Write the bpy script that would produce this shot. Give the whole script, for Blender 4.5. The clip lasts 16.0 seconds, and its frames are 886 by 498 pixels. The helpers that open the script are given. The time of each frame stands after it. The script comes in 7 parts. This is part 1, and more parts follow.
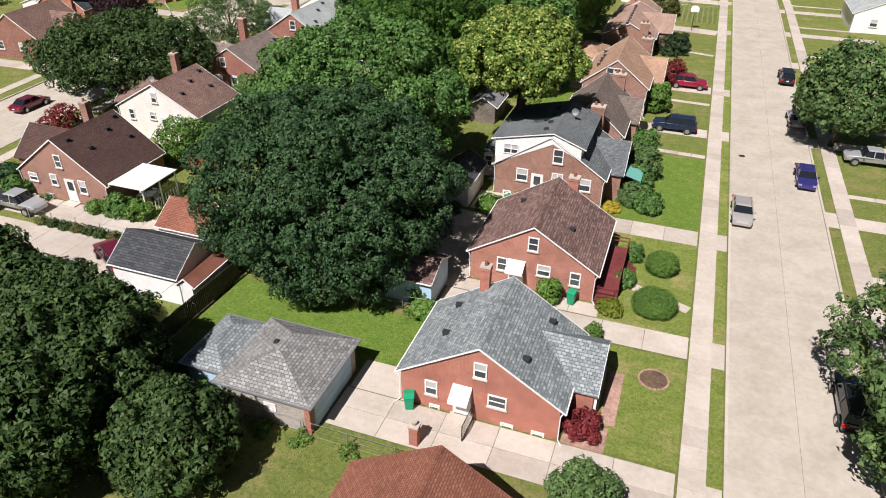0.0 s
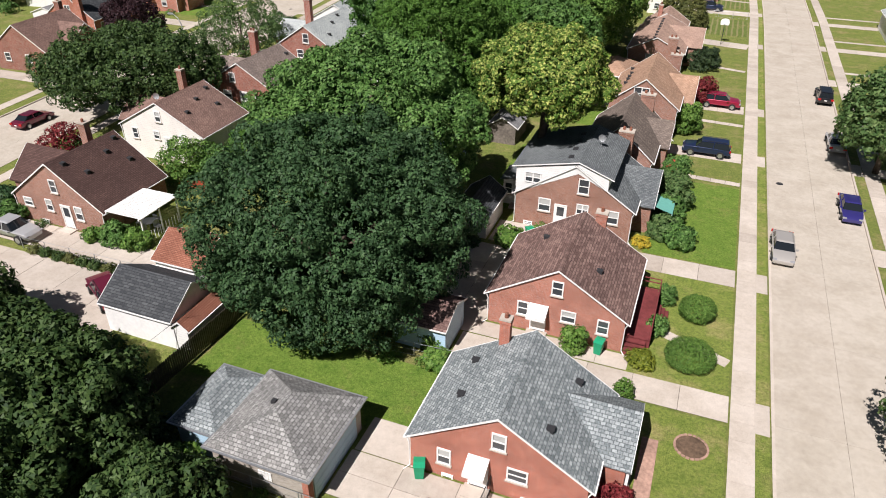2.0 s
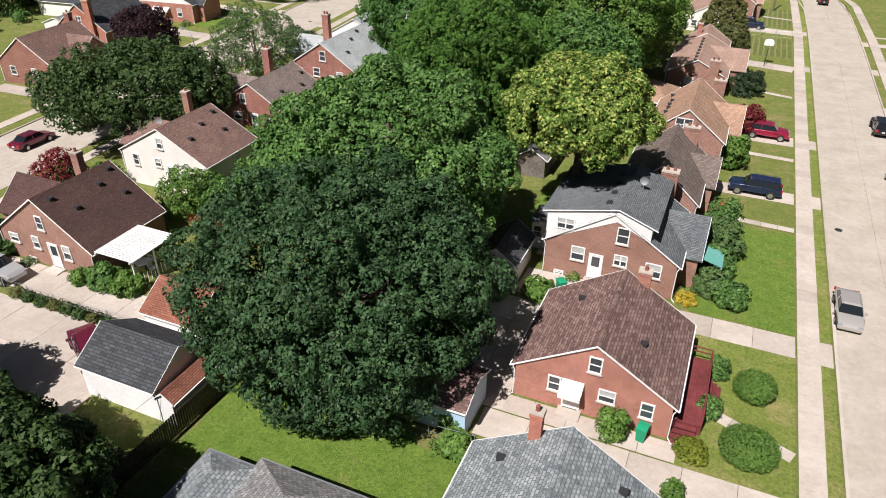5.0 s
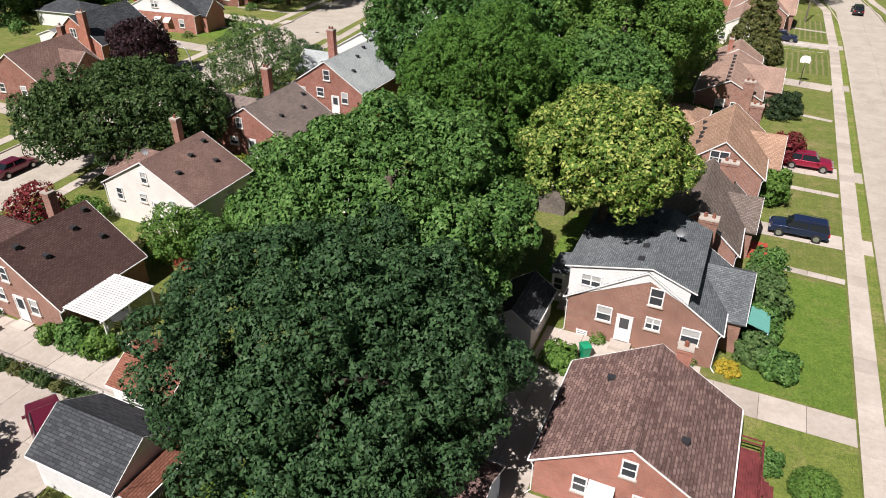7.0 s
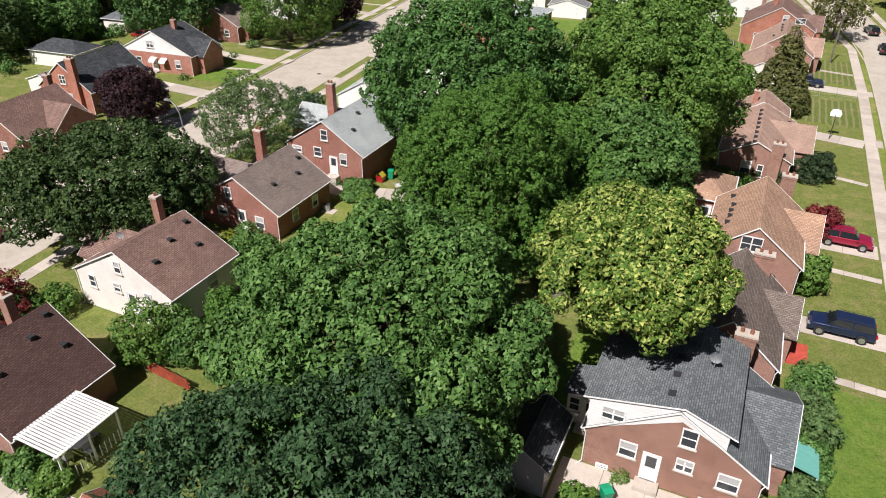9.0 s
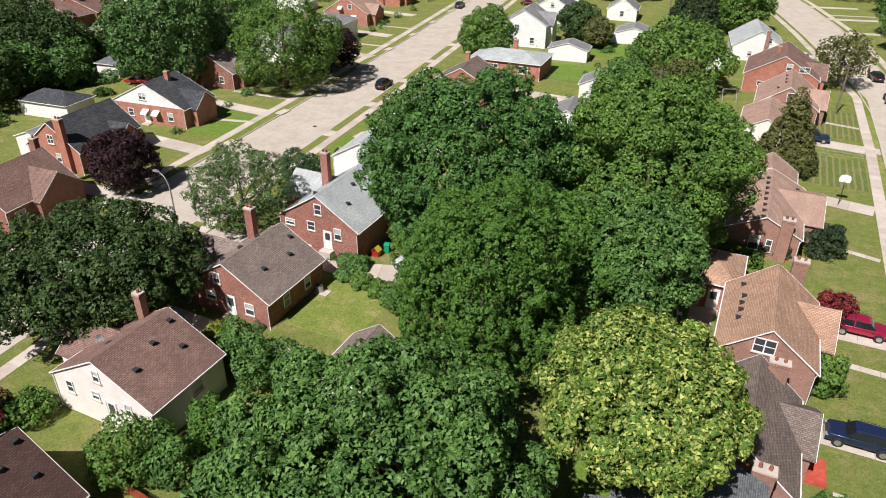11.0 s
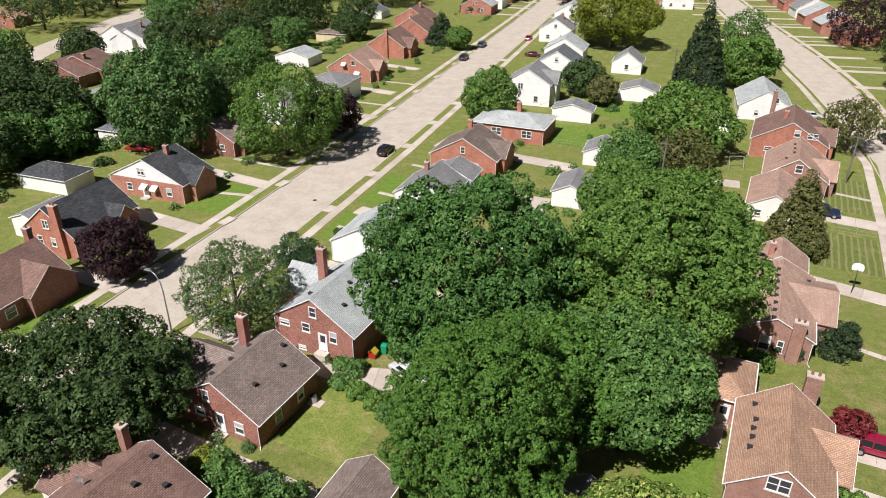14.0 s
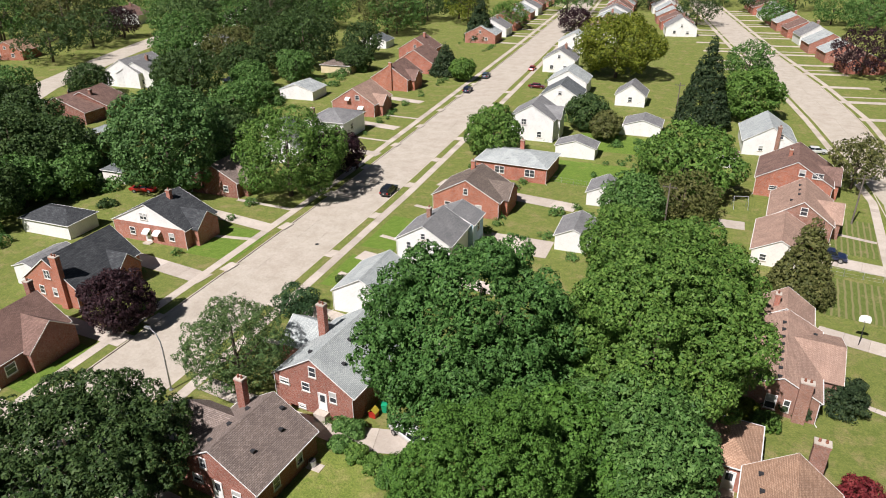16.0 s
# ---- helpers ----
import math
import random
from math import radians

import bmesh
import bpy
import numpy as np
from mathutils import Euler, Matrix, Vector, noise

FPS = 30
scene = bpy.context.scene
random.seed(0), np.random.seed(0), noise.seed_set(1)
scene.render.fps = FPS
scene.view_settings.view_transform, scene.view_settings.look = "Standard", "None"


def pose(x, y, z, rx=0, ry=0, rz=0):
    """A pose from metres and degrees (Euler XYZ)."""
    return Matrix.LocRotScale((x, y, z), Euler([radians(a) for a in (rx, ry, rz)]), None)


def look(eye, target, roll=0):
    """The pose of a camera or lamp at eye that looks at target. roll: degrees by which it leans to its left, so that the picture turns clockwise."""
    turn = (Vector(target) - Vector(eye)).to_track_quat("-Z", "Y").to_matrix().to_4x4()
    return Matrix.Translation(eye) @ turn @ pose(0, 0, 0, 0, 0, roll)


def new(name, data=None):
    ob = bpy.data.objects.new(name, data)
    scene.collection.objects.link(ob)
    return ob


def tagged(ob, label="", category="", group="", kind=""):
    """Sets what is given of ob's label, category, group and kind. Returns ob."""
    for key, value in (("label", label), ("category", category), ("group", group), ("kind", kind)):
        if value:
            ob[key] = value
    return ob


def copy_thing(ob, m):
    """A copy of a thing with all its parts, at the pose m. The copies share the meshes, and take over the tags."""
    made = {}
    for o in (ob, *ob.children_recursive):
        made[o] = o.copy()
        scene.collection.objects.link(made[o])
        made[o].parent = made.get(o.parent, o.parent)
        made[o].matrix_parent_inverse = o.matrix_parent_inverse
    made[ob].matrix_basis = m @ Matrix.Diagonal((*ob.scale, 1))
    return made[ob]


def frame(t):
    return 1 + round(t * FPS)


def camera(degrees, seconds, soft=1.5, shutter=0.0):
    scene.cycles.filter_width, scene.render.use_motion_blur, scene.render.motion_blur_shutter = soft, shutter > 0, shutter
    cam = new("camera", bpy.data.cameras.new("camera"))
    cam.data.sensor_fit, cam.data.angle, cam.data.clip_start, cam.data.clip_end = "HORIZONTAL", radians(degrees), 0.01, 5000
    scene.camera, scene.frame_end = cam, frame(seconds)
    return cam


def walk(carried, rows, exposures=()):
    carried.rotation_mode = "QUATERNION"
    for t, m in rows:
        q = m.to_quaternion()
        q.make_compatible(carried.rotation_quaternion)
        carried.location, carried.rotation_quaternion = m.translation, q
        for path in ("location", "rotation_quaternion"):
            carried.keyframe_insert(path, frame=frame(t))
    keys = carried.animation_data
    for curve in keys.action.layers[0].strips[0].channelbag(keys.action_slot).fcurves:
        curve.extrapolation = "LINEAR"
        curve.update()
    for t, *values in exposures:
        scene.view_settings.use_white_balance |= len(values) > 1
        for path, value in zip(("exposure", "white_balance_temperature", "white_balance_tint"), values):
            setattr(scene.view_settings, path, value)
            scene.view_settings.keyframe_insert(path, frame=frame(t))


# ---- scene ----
cam = camera(65.5, 16.0, 1.0)
PATH = [
    (0, (-3.586, 5.934, 29.657), (-4.151, 7.528, 28.589), 0.5),
    (0.5, (-4.012, 7.091, 29.658), (-4.589, 8.682, 28.592), 0.4),
    (1, (-4.41, 8.217, 29.703), (-4.999, 9.805, 28.638), 0.4),
    (1.5, (-4.82, 9.301, 29.738), (-5.419, 10.885, 28.675), 0.4),
    (2, (-5.227, 10.355, 29.77), (-5.836, 11.937, 28.71), 0.4),
    (2.5, (-5.678, 11.399, 29.783), (-6.296, 12.98, 28.727), 0.5),
    (3, (-6.074, 12.406, 29.78), (-6.702, 13.986, 28.727), 0.5),
    (3.5, (-6.515, 13.399, 29.768), (-7.152, 14.977, 28.717), 0.5),
    (6, (-8.903, 19.215, 29.771), (-9.583, 20.775, 28.72), 0.6),
    (6.5, (-9.577, 20.959, 29.884), (-10.265, 22.515, 28.832), 0.5),
    (7, (-10.384, 22.967, 30.107), (-11.081, 24.519, 29.056), 0.5),
    (7.5, (-11.253, 24.991, 30.531), (-11.957, 26.543, 29.483), 0.5),
    (8, (-12.106, 26.973, 31.19), (-12.816, 28.525, 30.147), 0.5),
    (8.5, (-12.834, 28.912, 32.101), (-13.552, 30.464, 31.064), 0.5),
    (9, (-13.498, 30.619, 32.992), (-14.223, 32.175, 31.965), 0.5),
    (11.5, (-16.396, 37.005, 38.515), (-17.128, 38.586, 37.531), 0.7),
    (12, (-16.77, 38.11, 39.38), (-17.507, 39.695, 38.409), 0.6),
    (12.5, (-17.061, 39.095, 40.304), (-17.805, 40.684, 39.344), 0.4),
    (13, (-17.289, 39.98, 41.299), (-18.04, 41.571, 40.348), 0.3),
    (13.5, (-17.453, 40.742, 42.363), (-18.211, 42.336, 41.422), 0.2),
    (14, (-17.588, 41.478, 43.459), (-18.353, 43.073, 42.527), 0.2),
    (14.5, (-17.731, 42.143, 44.55), (-18.502, 43.741, 43.626), 0.1),
    (15, (-17.851, 42.747, 45.555), (-18.628, 44.347, 44.64), 0.1),
    (15.5, (-17.973, 43.301, 46.389), (-18.757, 44.904, 45.486), -0.0),
    (16, (-18.119, 43.862, 46.997), (-18.91, 45.469, 46.108), -0.2),
]
walk(cam, [(t, look(eye, target, roll)) for t, eye, target, roll in PATH])
# ---------------- light ----------------
SUN_TO = Vector((-0.22, -1.0, 1.3)).normalized()
world = bpy.data.worlds.new("sky_world")
scene.world = world
world.use_nodes = True
wn = world.node_tree.nodes
sky = wn.new("ShaderNodeTexSky")
sky.sky_type = "NISHITA"
sky.sun_disc = False
sky.sun_elevation = math.asin(SUN_TO.z)
sky.sun_rotation = math.atan2(SUN_TO.x, SUN_TO.y)
world.node_tree.links.new(sky.outputs[0], wn["Background"].inputs[0])
wn["Background"].inputs[1].default_value = 0.022
sun = new("sun", bpy.data.lights.new("sun", "SUN"))
sun.data.energy = 5.3
sun.data.angle = radians(0.5)
sun.data.color = (1.0, 0.948, 0.955)
sun.matrix_world = look(SUN_TO * 100, (0, 0, 0))

scene.view_settings.exposure = 0.42

# ---------------- material helpers ----------------
class Nodes:
    def __init__(self, name):
        self.m = bpy.data.materials.new(name)
        self.m.use_nodes = True
        self.t = self.m.node_tree
        self.b = self.t.nodes["Principled BSDF"]

    def n(self, kind, **kw):
        nd = self.t.nodes.new("ShaderNode" + kind)
        for k, v in kw.items():
            setattr(nd, k, v)
        return nd

    def l(self, a, b):
        self.t.links.new(a, b)

    def math(self, op, a, b=0.0):
        nd = self.n("Math", operation=op)
        for i, v in enumerate((a, b)):
            if isinstance(v, (int, float)):
                nd.inputs[i].default_value = v
            else:
                self.l(v, nd.inputs[i])
        return nd.outputs[0]

    def noise(self, scale, detail=4.0, vec=None, rough=0.55):
        nd = self.n("TexNoise")
        nd.inputs["Scale"].default_value = scale
        nd.inputs["Detail"].default_value = detail
        nd.inputs["Roughness"].default_value = rough
        self.l(vec if vec is not None else self.pos(), nd.inputs["Vector"])
        return nd.outputs["Fac"]

    def pos(self):
        return self.n("NewGeometry").outputs["Position"]

    def ramp(self, fac, stops):
        nd = self.n("ValToRGB")
        el = nd.color_ramp.elements
        while len(el) < len(stops):
            el.new(0.5)
        for e, (p, c) in zip(el, stops):
            e.position = p
            e.color = (*c, 1) if len(c) == 3 else c
        self.l(fac, nd.inputs[0])
        return nd.outputs[0]

    def mix(self, fac, a, b, blend="MIX"):
        nd = self.n("Mix", data_type="RGBA", blend_type=blend)
        for sock, v in ((nd.inputs[0], fac), (nd.inputs[6], a), (nd.inputs[7], b)):
            if isinstance(v, (int, float)):
                sock.default_value = v
            elif isinstance(v, tuple):
                sock.default_value = (*v, 1)
            else:
                self.l(v, sock)
        return nd.outputs[2]

    def bump(self, height, strength=0.3, dist=0.02):
        nd = self.n("Bump")
        nd.inputs["Strength"].default_value = strength
        nd.inputs["Distance"].default_value = dist
        self.l(height, nd.inputs["Height"])
        self.l(nd.outputs[0], self.b.inputs["Normal"])

    def done(self, color, rough=0.8, metal=0.0, spec=0.3):
        if isinstance(color, tuple):
            self.b.inputs["Base Color"].default_value = (*color, 1)
        else:
            self.l(color, self.b.inputs["Base Color"])
        self.b.inputs["Roughness"].default_value = rough
        self.b.inputs["Metallic"].default_value = metal
        self.b.inputs["Specular IOR Level"].default_value = spec
        return self.m


def scaled(c, k):
    return tuple(min(1.0, v * k) for v in c)


def wall_uv(N):
    """u runs along axis-aligned walls, v is height."""
    p = N.n("TexCoord").outputs["Object"]
    s = N.n("SeparateXYZ")
    N.l(p, s.inputs[0])
    c = N.n("CombineXYZ")
    N.l(N.math("ADD", s.outputs[0], s.outputs[1]), c.inputs[0])
    N.l(s.outputs[2], c.inputs[1])
    return c.outputs[0], p


def brick_mat(name, base, mortar=(0.42, 0.38, 0.34)):
    N = Nodes(name)
    uv, p = wall_uv(N)
    b = N.n("TexBrick")
    N.l(uv, b.inputs["Vector"])
    b.inputs["Color1"].default_value = (*scaled(base, 0.72), 1)
    b.inputs["Color2"].default_value = (*scaled(base, 1.2), 1)
    b.inputs["Mortar"].default_value = (*mortar, 1)
    b.inputs["Scale"].default_value = 1.0
    b.inputs["Mortar Size"].default_value = 0.007
    b.inputs["Brick Width"].default_value = 0.21
    b.inputs["Row Height"].default_value = 0.072
    b.inputs["Bias"].default_value = -0.1
    col = N.mix(0.35, b.outputs["Color"], N.ramp(N.noise(1.6, 5, p), [(0.3, scaled(base, 0.7)), (0.7, scaled(base, 1.2))]))
    grime = N.ramp(N.noise(0.55, 6, p, 0.65), [(0.42, (1, 1, 1)), (0.72, (0.72, 0.7, 0.68))])
    col = N.mix(1.0, col, grime, "MULTIPLY")
    N.bump(b.outputs["Fac"], -0.4, 0.01)
    return N.done(col, 0.9)


def shingle_mat(name, base, dark, light, row=0.14, tab=0.3):
    N = Nodes(name)
    p = N.n("TexCoord").outputs["Object"]
    s = N.n("SeparateXYZ")
    N.l(p, s.inputs[0])
    ns = N.n("SeparateXYZ")
    N.l(N.n("TexCoord").outputs["Normal"], ns.inputs[0])
    pick = N.math("GREATER_THAN", N.math("ABSOLUTE", ns.outputs[0]), N.math("ABSOLUTE", ns.outputs[1]))
    u = N.math("ADD", N.math("MULTIPLY", s.outputs[1], pick), N.math("MULTIPLY", s.outputs[0], N.math("SUBTRACT", 1.0, pick)))
    slope = N.math("SQRT", N.math("MAXIMUM", N.math("SUBTRACT", 1.0, N.math("POWER", ns.outputs[2], 2.0)), 0.04))
    v = N.math("DIVIDE", s.outputs[2], slope)
    c = N.n("CombineXYZ")
    N.l(u, c.inputs[0])
    N.l(v, c.inputs[1])
    b = N.n("TexBrick")
    N.l(c.outputs[0], b.inputs["Vector"])
    b.inputs["Color1"].default_value = (*dark, 1)
    b.inputs["Color2"].default_value = (*light, 1)
    b.inputs["Mortar"].default_value = (*scaled(dark, 0.45), 1)
    b.inputs["Scale"].default_value = 1.0
    b.inputs["Mortar Size"].default_value = 0.028
    b.inputs["Mortar Smooth"].default_value = 0.5
    b.inputs["Brick Width"].default_value = tab
    b.inputs["Row Height"].default_value = row
    col = N.mix(0.38, b.outputs["Color"], N.ramp(N.noise(11.0, 5, p), [(0.35, dark), (0.5, base), (0.66, light)]))
    stain = N.ramp(N.noise(0.45, 5, p, 0.6), [(0.35, (0.82, 0.82, 0.82)), (0.65, (1.08, 1.07, 1.05))])
    col = N.mix(1.0, col, stain, "MULTIPLY")
    N.bump(N.math("ADD", b.outputs["Fac"], N.math("MULTIPLY", N.noise(60, 2, p), -0.5)), -0.5, 0.015)
    return N.done(col, 0.95, 0, 0.15)


def rough_mat(name, base, var=0.18, scale=3.0, rough=0.85, bump=0.15, spec=0.3, stain=0.3):
    """Plain painted or cast surface with stains at two scales."""
    N = Nodes(name)
    p = N.pos()
    c = N.ramp(N.noise(scale, 6, p), [(0.3, scaled(base, 1 - var)), (0.7, scaled(base, 1 + var))])
    d = N.ramp(N.noise(scale * 0.13, 5, p, 0.65), [(0.38, scaled((1, 1, 1), 1 - stain)), (0.6, (1, 1, 1))])
    N.bump(N.noise(scale * 18, 3, p), bump, 0.01)
    return N.done(N.mix(1.0, c, d, "MULTIPLY"), rough, 0, spec)


def concrete_mat(name, base, vary=1.0):
    N = Nodes(name)
    p = N.pos()
    r = N.n("ObjectInfo").outputs["Random"]
    c = N.ramp(N.noise(2.5, 8, p, 0.7), [(0.25, scaled(base, 0.86)), (0.75, scaled(base, 1.1))])
    tone = N.ramp(r, [(0.0, scaled((1, 0.99, 0.98), 1 - 0.2 * vary)), (0.5, scaled((1, 1, 0.99), 1 - 0.04 * vary)), (1.0, scaled((1, 0.99, 0.98), 1 + 0.1 * vary))])
    c = N.mix(1.0, c, tone, "MULTIPLY")
    st = N.ramp(N.noise(0.35, 6, p, 0.65), [(0.34, (0.84, 0.825, 0.80)), (0.62, (1, 1, 1))])
    c = N.mix(1.0, c, st, "MULTIPLY")
    sp = N.ramp(N.noise(38, 3, p), [(0.3, (0.8, 0.8, 0.8)), (0.55, (1, 1, 1))])
    c = N.mix(1.0, c, sp, "MULTIPLY")
    N.bump(N.noise(60, 3, p), 0.15, 0.006)
    return N.done(c, 0.9, 0, 0.2)


def grass_mat(name, a, b, dry, stripes=0.0, dry_at=0.56):
    N = Nodes(name)
    p = N.pos()
    c = N.ramp(N.noise(1.1, 8, p, 0.72), [(0.3, a), (0.7, b)])
    patch = N.ramp(N.noise(0.3, 10, p, 0.78), [(dry_at - 0.06, (0, 0, 0)), (dry_at + 0.1, (0.85, 0.85, 0.85))])
    c = N.mix(patch, c, dry)
    clump = N.ramp(N.noise(4.5, 6, p, 0.75), [(0.32, (0.55, 0.6, 0.55)), (0.52, (1, 1, 1)), (0.75, (1.25, 1.22, 1.1))])
    c = N.mix(1.0, c, clump, "MULTIPLY")
    fine = N.ramp(N.noise(22, 6, p, 0.8), [(0.28, (0.4, 0.42, 0.4)), (0.72, (1.55, 1.5, 1.4))])
    c = N.mix(1.0, c, fine, "MULTIPLY")
    if stripes:
        s = N.n("SeparateXYZ")
        N.l(p, s.inputs[0])
        w = N.math("SINE", N.math("MULTIPLY", N.math("ADD", s.outputs[0], N.math("MULTIPLY", N.noise(0.5, 2, p), 0.35)), stripes))
        c = N.mix(N.ramp(w, [(0.25, (0, 0, 0)), (0.75, (0.5, 0.5, 0.5))]), c, scaled(dry, 1.05))
    N.bump(N.noise(24, 6, p, 0.85), 1.0, 0.06)
    return N.done(c, 0.95, 0, 0.1)


def leaf_mat(name, dark, mid, light, gloss=0.56):
    N = Nodes(name)
    r = N.n("NewGeometry").outputs["Random Per Island"]
    c = N.ramp(r, [(0.0, dark), (0.5, mid), (1.0, light)])
    big = N.ramp(N.noise(0.5, 3, N.pos()), [(0.3, (0.78, 0.8, 0.78)), (0.7, (1.15, 1.12, 1.05))])
    c = N.mix(1.0, c, big, "MULTIPLY")
    m = N.done(c, gloss, 0, 0.15)
    tr = N.n("BsdfTranslucent")
    N.l(N.mix(1.0, c, (1.0, 1.0, 0.55), "MULTIPLY"), tr.inputs[0])
    mx = N.n("MixShader")
    mx.inputs[0].default_value = 0.13
    N.l(N.b.outputs[0], mx.inputs[1])
    N.l(tr.outputs[0], mx.inputs[2])
    N.l(mx.outputs[0], N.t.nodes["Material Output"].inputs[0])
    return m


def plain_mat(name, base, rough=0.5, metal=0.0, spec=0.4):
    N = Nodes(name)
    c = N.ramp(N.noise(4, 4), [(0.3, scaled(base, 0.9)), (0.7, scaled(base, 1.06))])
    return N.done(c, rough, metal, spec)


def paint_mat(name, base):
    N = Nodes(name)
    m = N.done(base, 0.28, 0.25, 0.5)
    N.b.inputs["Coat Weight"].default_value = 0.8
    N.b.inputs["Coat Roughness"].default_value = 0.05
    return m


def siding_mat(name, base):
    N = Nodes(name)
    uv, p = wall_uv(N)
    s = N.n("SeparateXYZ")
    N.l(p, s.inputs[0])
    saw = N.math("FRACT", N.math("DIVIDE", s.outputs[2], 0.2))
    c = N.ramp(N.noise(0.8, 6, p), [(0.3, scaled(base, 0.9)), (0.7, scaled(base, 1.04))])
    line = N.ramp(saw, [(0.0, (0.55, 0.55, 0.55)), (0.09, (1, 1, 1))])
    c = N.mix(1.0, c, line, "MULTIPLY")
    N.bump(saw, 0.5, 0.015)
    return N.done(c, 0.6)


BRICK_RED = brick_mat("brick_red", (0.42, 0.135, 0.085))
BRICK_ROSE = brick_mat("brick_rose", (0.40, 0.15, 0.10))
BRICK_BROWN = brick_mat("brick_brown", (0.29, 0.135, 0.09))
BRICK_ORANGE = brick_mat("brick_orange", (0.42, 0.14, 0.08))
BRICK_WINE = brick_mat("brick_wine", (0.30, 0.105, 0.07))
BRICK_DUSTY = brick_mat("brick_dusty", (0.31, 0.15, 0.105))
BRICK_DARK = brick_mat("brick_dark", (0.24, 0.085, 0.055))
BLOCK_TAN = brick_mat("block_tan", (0.40, 0.36, 0.31))
SH_GRAY = shingle_mat("shingles_gray", (0.225, 0.25, 0.255), (0.11, 0.13, 0.137), (0.42, 0.45, 0.45), 0.2, 0.28)
SH_STONE = shingle_mat("shingles_stone_gray", (0.25, 0.245, 0.235), (0.13, 0.128, 0.122), (0.41, 0.405, 0.39), 0.2, 0.28)
SH_BROWN = shingle_mat("shingles_brown_mix", (0.18, 0.11, 0.095), (0.085, 0.05, 0.045), (0.33, 0.22, 0.19), 0.2, 0.42)
SH_SLATE = shingle_mat("shingles_slate", (0.145, 0.16, 0.165), (0.09, 0.10, 0.105), (0.22, 0.235, 0.24), 0.14, 0.3)
SH_TAUPE = shingle_mat("shingles_taupe", (0.19, 0.15, 0.125), (0.12, 0.095, 0.08), (0.27, 0.22, 0.19), 0.14, 0.3)
SH_TAN = shingle_mat("shingles_tan", (0.42, 0.265, 0.18), (0.30, 0.18, 0.12), (0.52, 0.35, 0.25), 0.14, 0.3)
SH_PINK = shingle_mat("shingles_pinkish_tan", (0.40, 0.27, 0.21), (0.31, 0.2, 0.155), (0.47, 0.33, 0.26), 0.14, 0.3)
SH_DKBROWN = shingle_mat("shingles_dark_brown", (0.098, 0.058, 0.05), (0.066, 0.038, 0.033), (0.135, 0.082, 0.072), 0.14, 0.3)
SH_BROWN2 = shingle_mat("shingles_warm_brown", (0.225, 0.142, 0.115), (0.15, 0.092, 0.075), (0.30, 0.195, 0.165), 0.14, 0.3)
SH_GRAYBR = shingle_mat("shingles_gray_brown", (0.235, 0.185, 0.160), (0.150, 0.118, 0.102), (0.325, 0.265, 0.235), 0.16, 0.34)
SH_PALE = shingle_mat("shingles_pale_gray_green", (0.42, 0.45, 0.44), (0.33, 0.36, 0.36), (0.52, 0.55, 0.53), 0.14, 0.3)
SH_RUST = shingle_mat("shingles_rust", (0.27, 0.11, 0.07), (0.2, 0.075, 0.05), (0.34, 0.16, 0.11), 0.14, 0.3)
SH_BLACK = shingle_mat("shingles_charcoal", (0.06, 0.065, 0.07), (0.035, 0.038, 0.042), (0.10, 0.105, 0.11), 0.2, 0.5)
SH_MID = shingle_mat("shingles_mid_gray", (0.24, 0.24, 0.24), (0.17, 0.17, 0.17), (0.32, 0.32, 0.32), 0.14, 0.3)
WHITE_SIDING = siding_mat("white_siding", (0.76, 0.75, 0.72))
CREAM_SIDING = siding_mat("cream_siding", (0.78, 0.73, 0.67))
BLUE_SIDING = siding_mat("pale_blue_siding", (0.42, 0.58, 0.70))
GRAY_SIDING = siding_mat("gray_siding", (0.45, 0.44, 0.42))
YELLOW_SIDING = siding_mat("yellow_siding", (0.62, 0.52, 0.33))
WHITE = rough_mat("white_paint", (0.78, 0.77, 0.74), 0.05, 4, 0.5, 0.05, 0.4, 0.12)
GLASS = Nodes("window_glass").done((0.05, 0.055, 0.06), 0.06, 0.0, 0.8)
BLIND = plain_mat("window_blind", (0.42, 0.42, 0.40), 0.3)
DARK = plain_mat("dark_metal", (0.03, 0.03, 0.032), 0.6)
METAL = plain_mat("galvanised_metal", (0.45, 0.46, 0.47), 0.45, 0.7)
CONCRETE = concrete_mat("concrete_walk", (0.565, 0.498, 0.43))
ROAD = concrete_mat("concrete_road", (0.488, 0.436, 0.368), 0.1)
JOINT = rough_mat("joint_dirt", (0.13, 0.112, 0.09), 0.3, 6)
GRASS = grass_mat("lawn_grass", (0.115, 0.153, 0.037), (0.211, 0.235, 0.069), (0.294, 0.239, 0.122))
GRASS_LUSH = grass_mat("lush_grass", (0.096, 0.174, 0.028), (0.178, 0.255, 0.051), (0.244, 0.239, 0.083), 0, 0.6)
GRASS_DRY = grass_mat("dry_grass", (0.138, 0.193, 0.039), (0.233, 0.272, 0.071), (0.342, 0.297, 0.132), 0, 0.55)
GRASS_STRIPE = grass_mat("striped_grass", (0.100, 0.142, 0.033), (0.147, 0.179, 0.053), (0.284, 0.231, 0.128), 7.5, 0.6)
SOIL = rough_mat("garden_soil", (0.13, 0.085, 0.055), 0.35, 5)
BRICK_EDGE = rough_mat("edging_stone", (0.40, 0.25, 0.19), 0.25, 5)
WOOD_RED = rough_mat("red_deck_paint", (0.19, 0.045, 0.045), 0.25, 3, 0.6)
WOOD_GRAY = rough_mat("weathered_wood", (0.17, 0.145, 0.12), 0.35, 4)
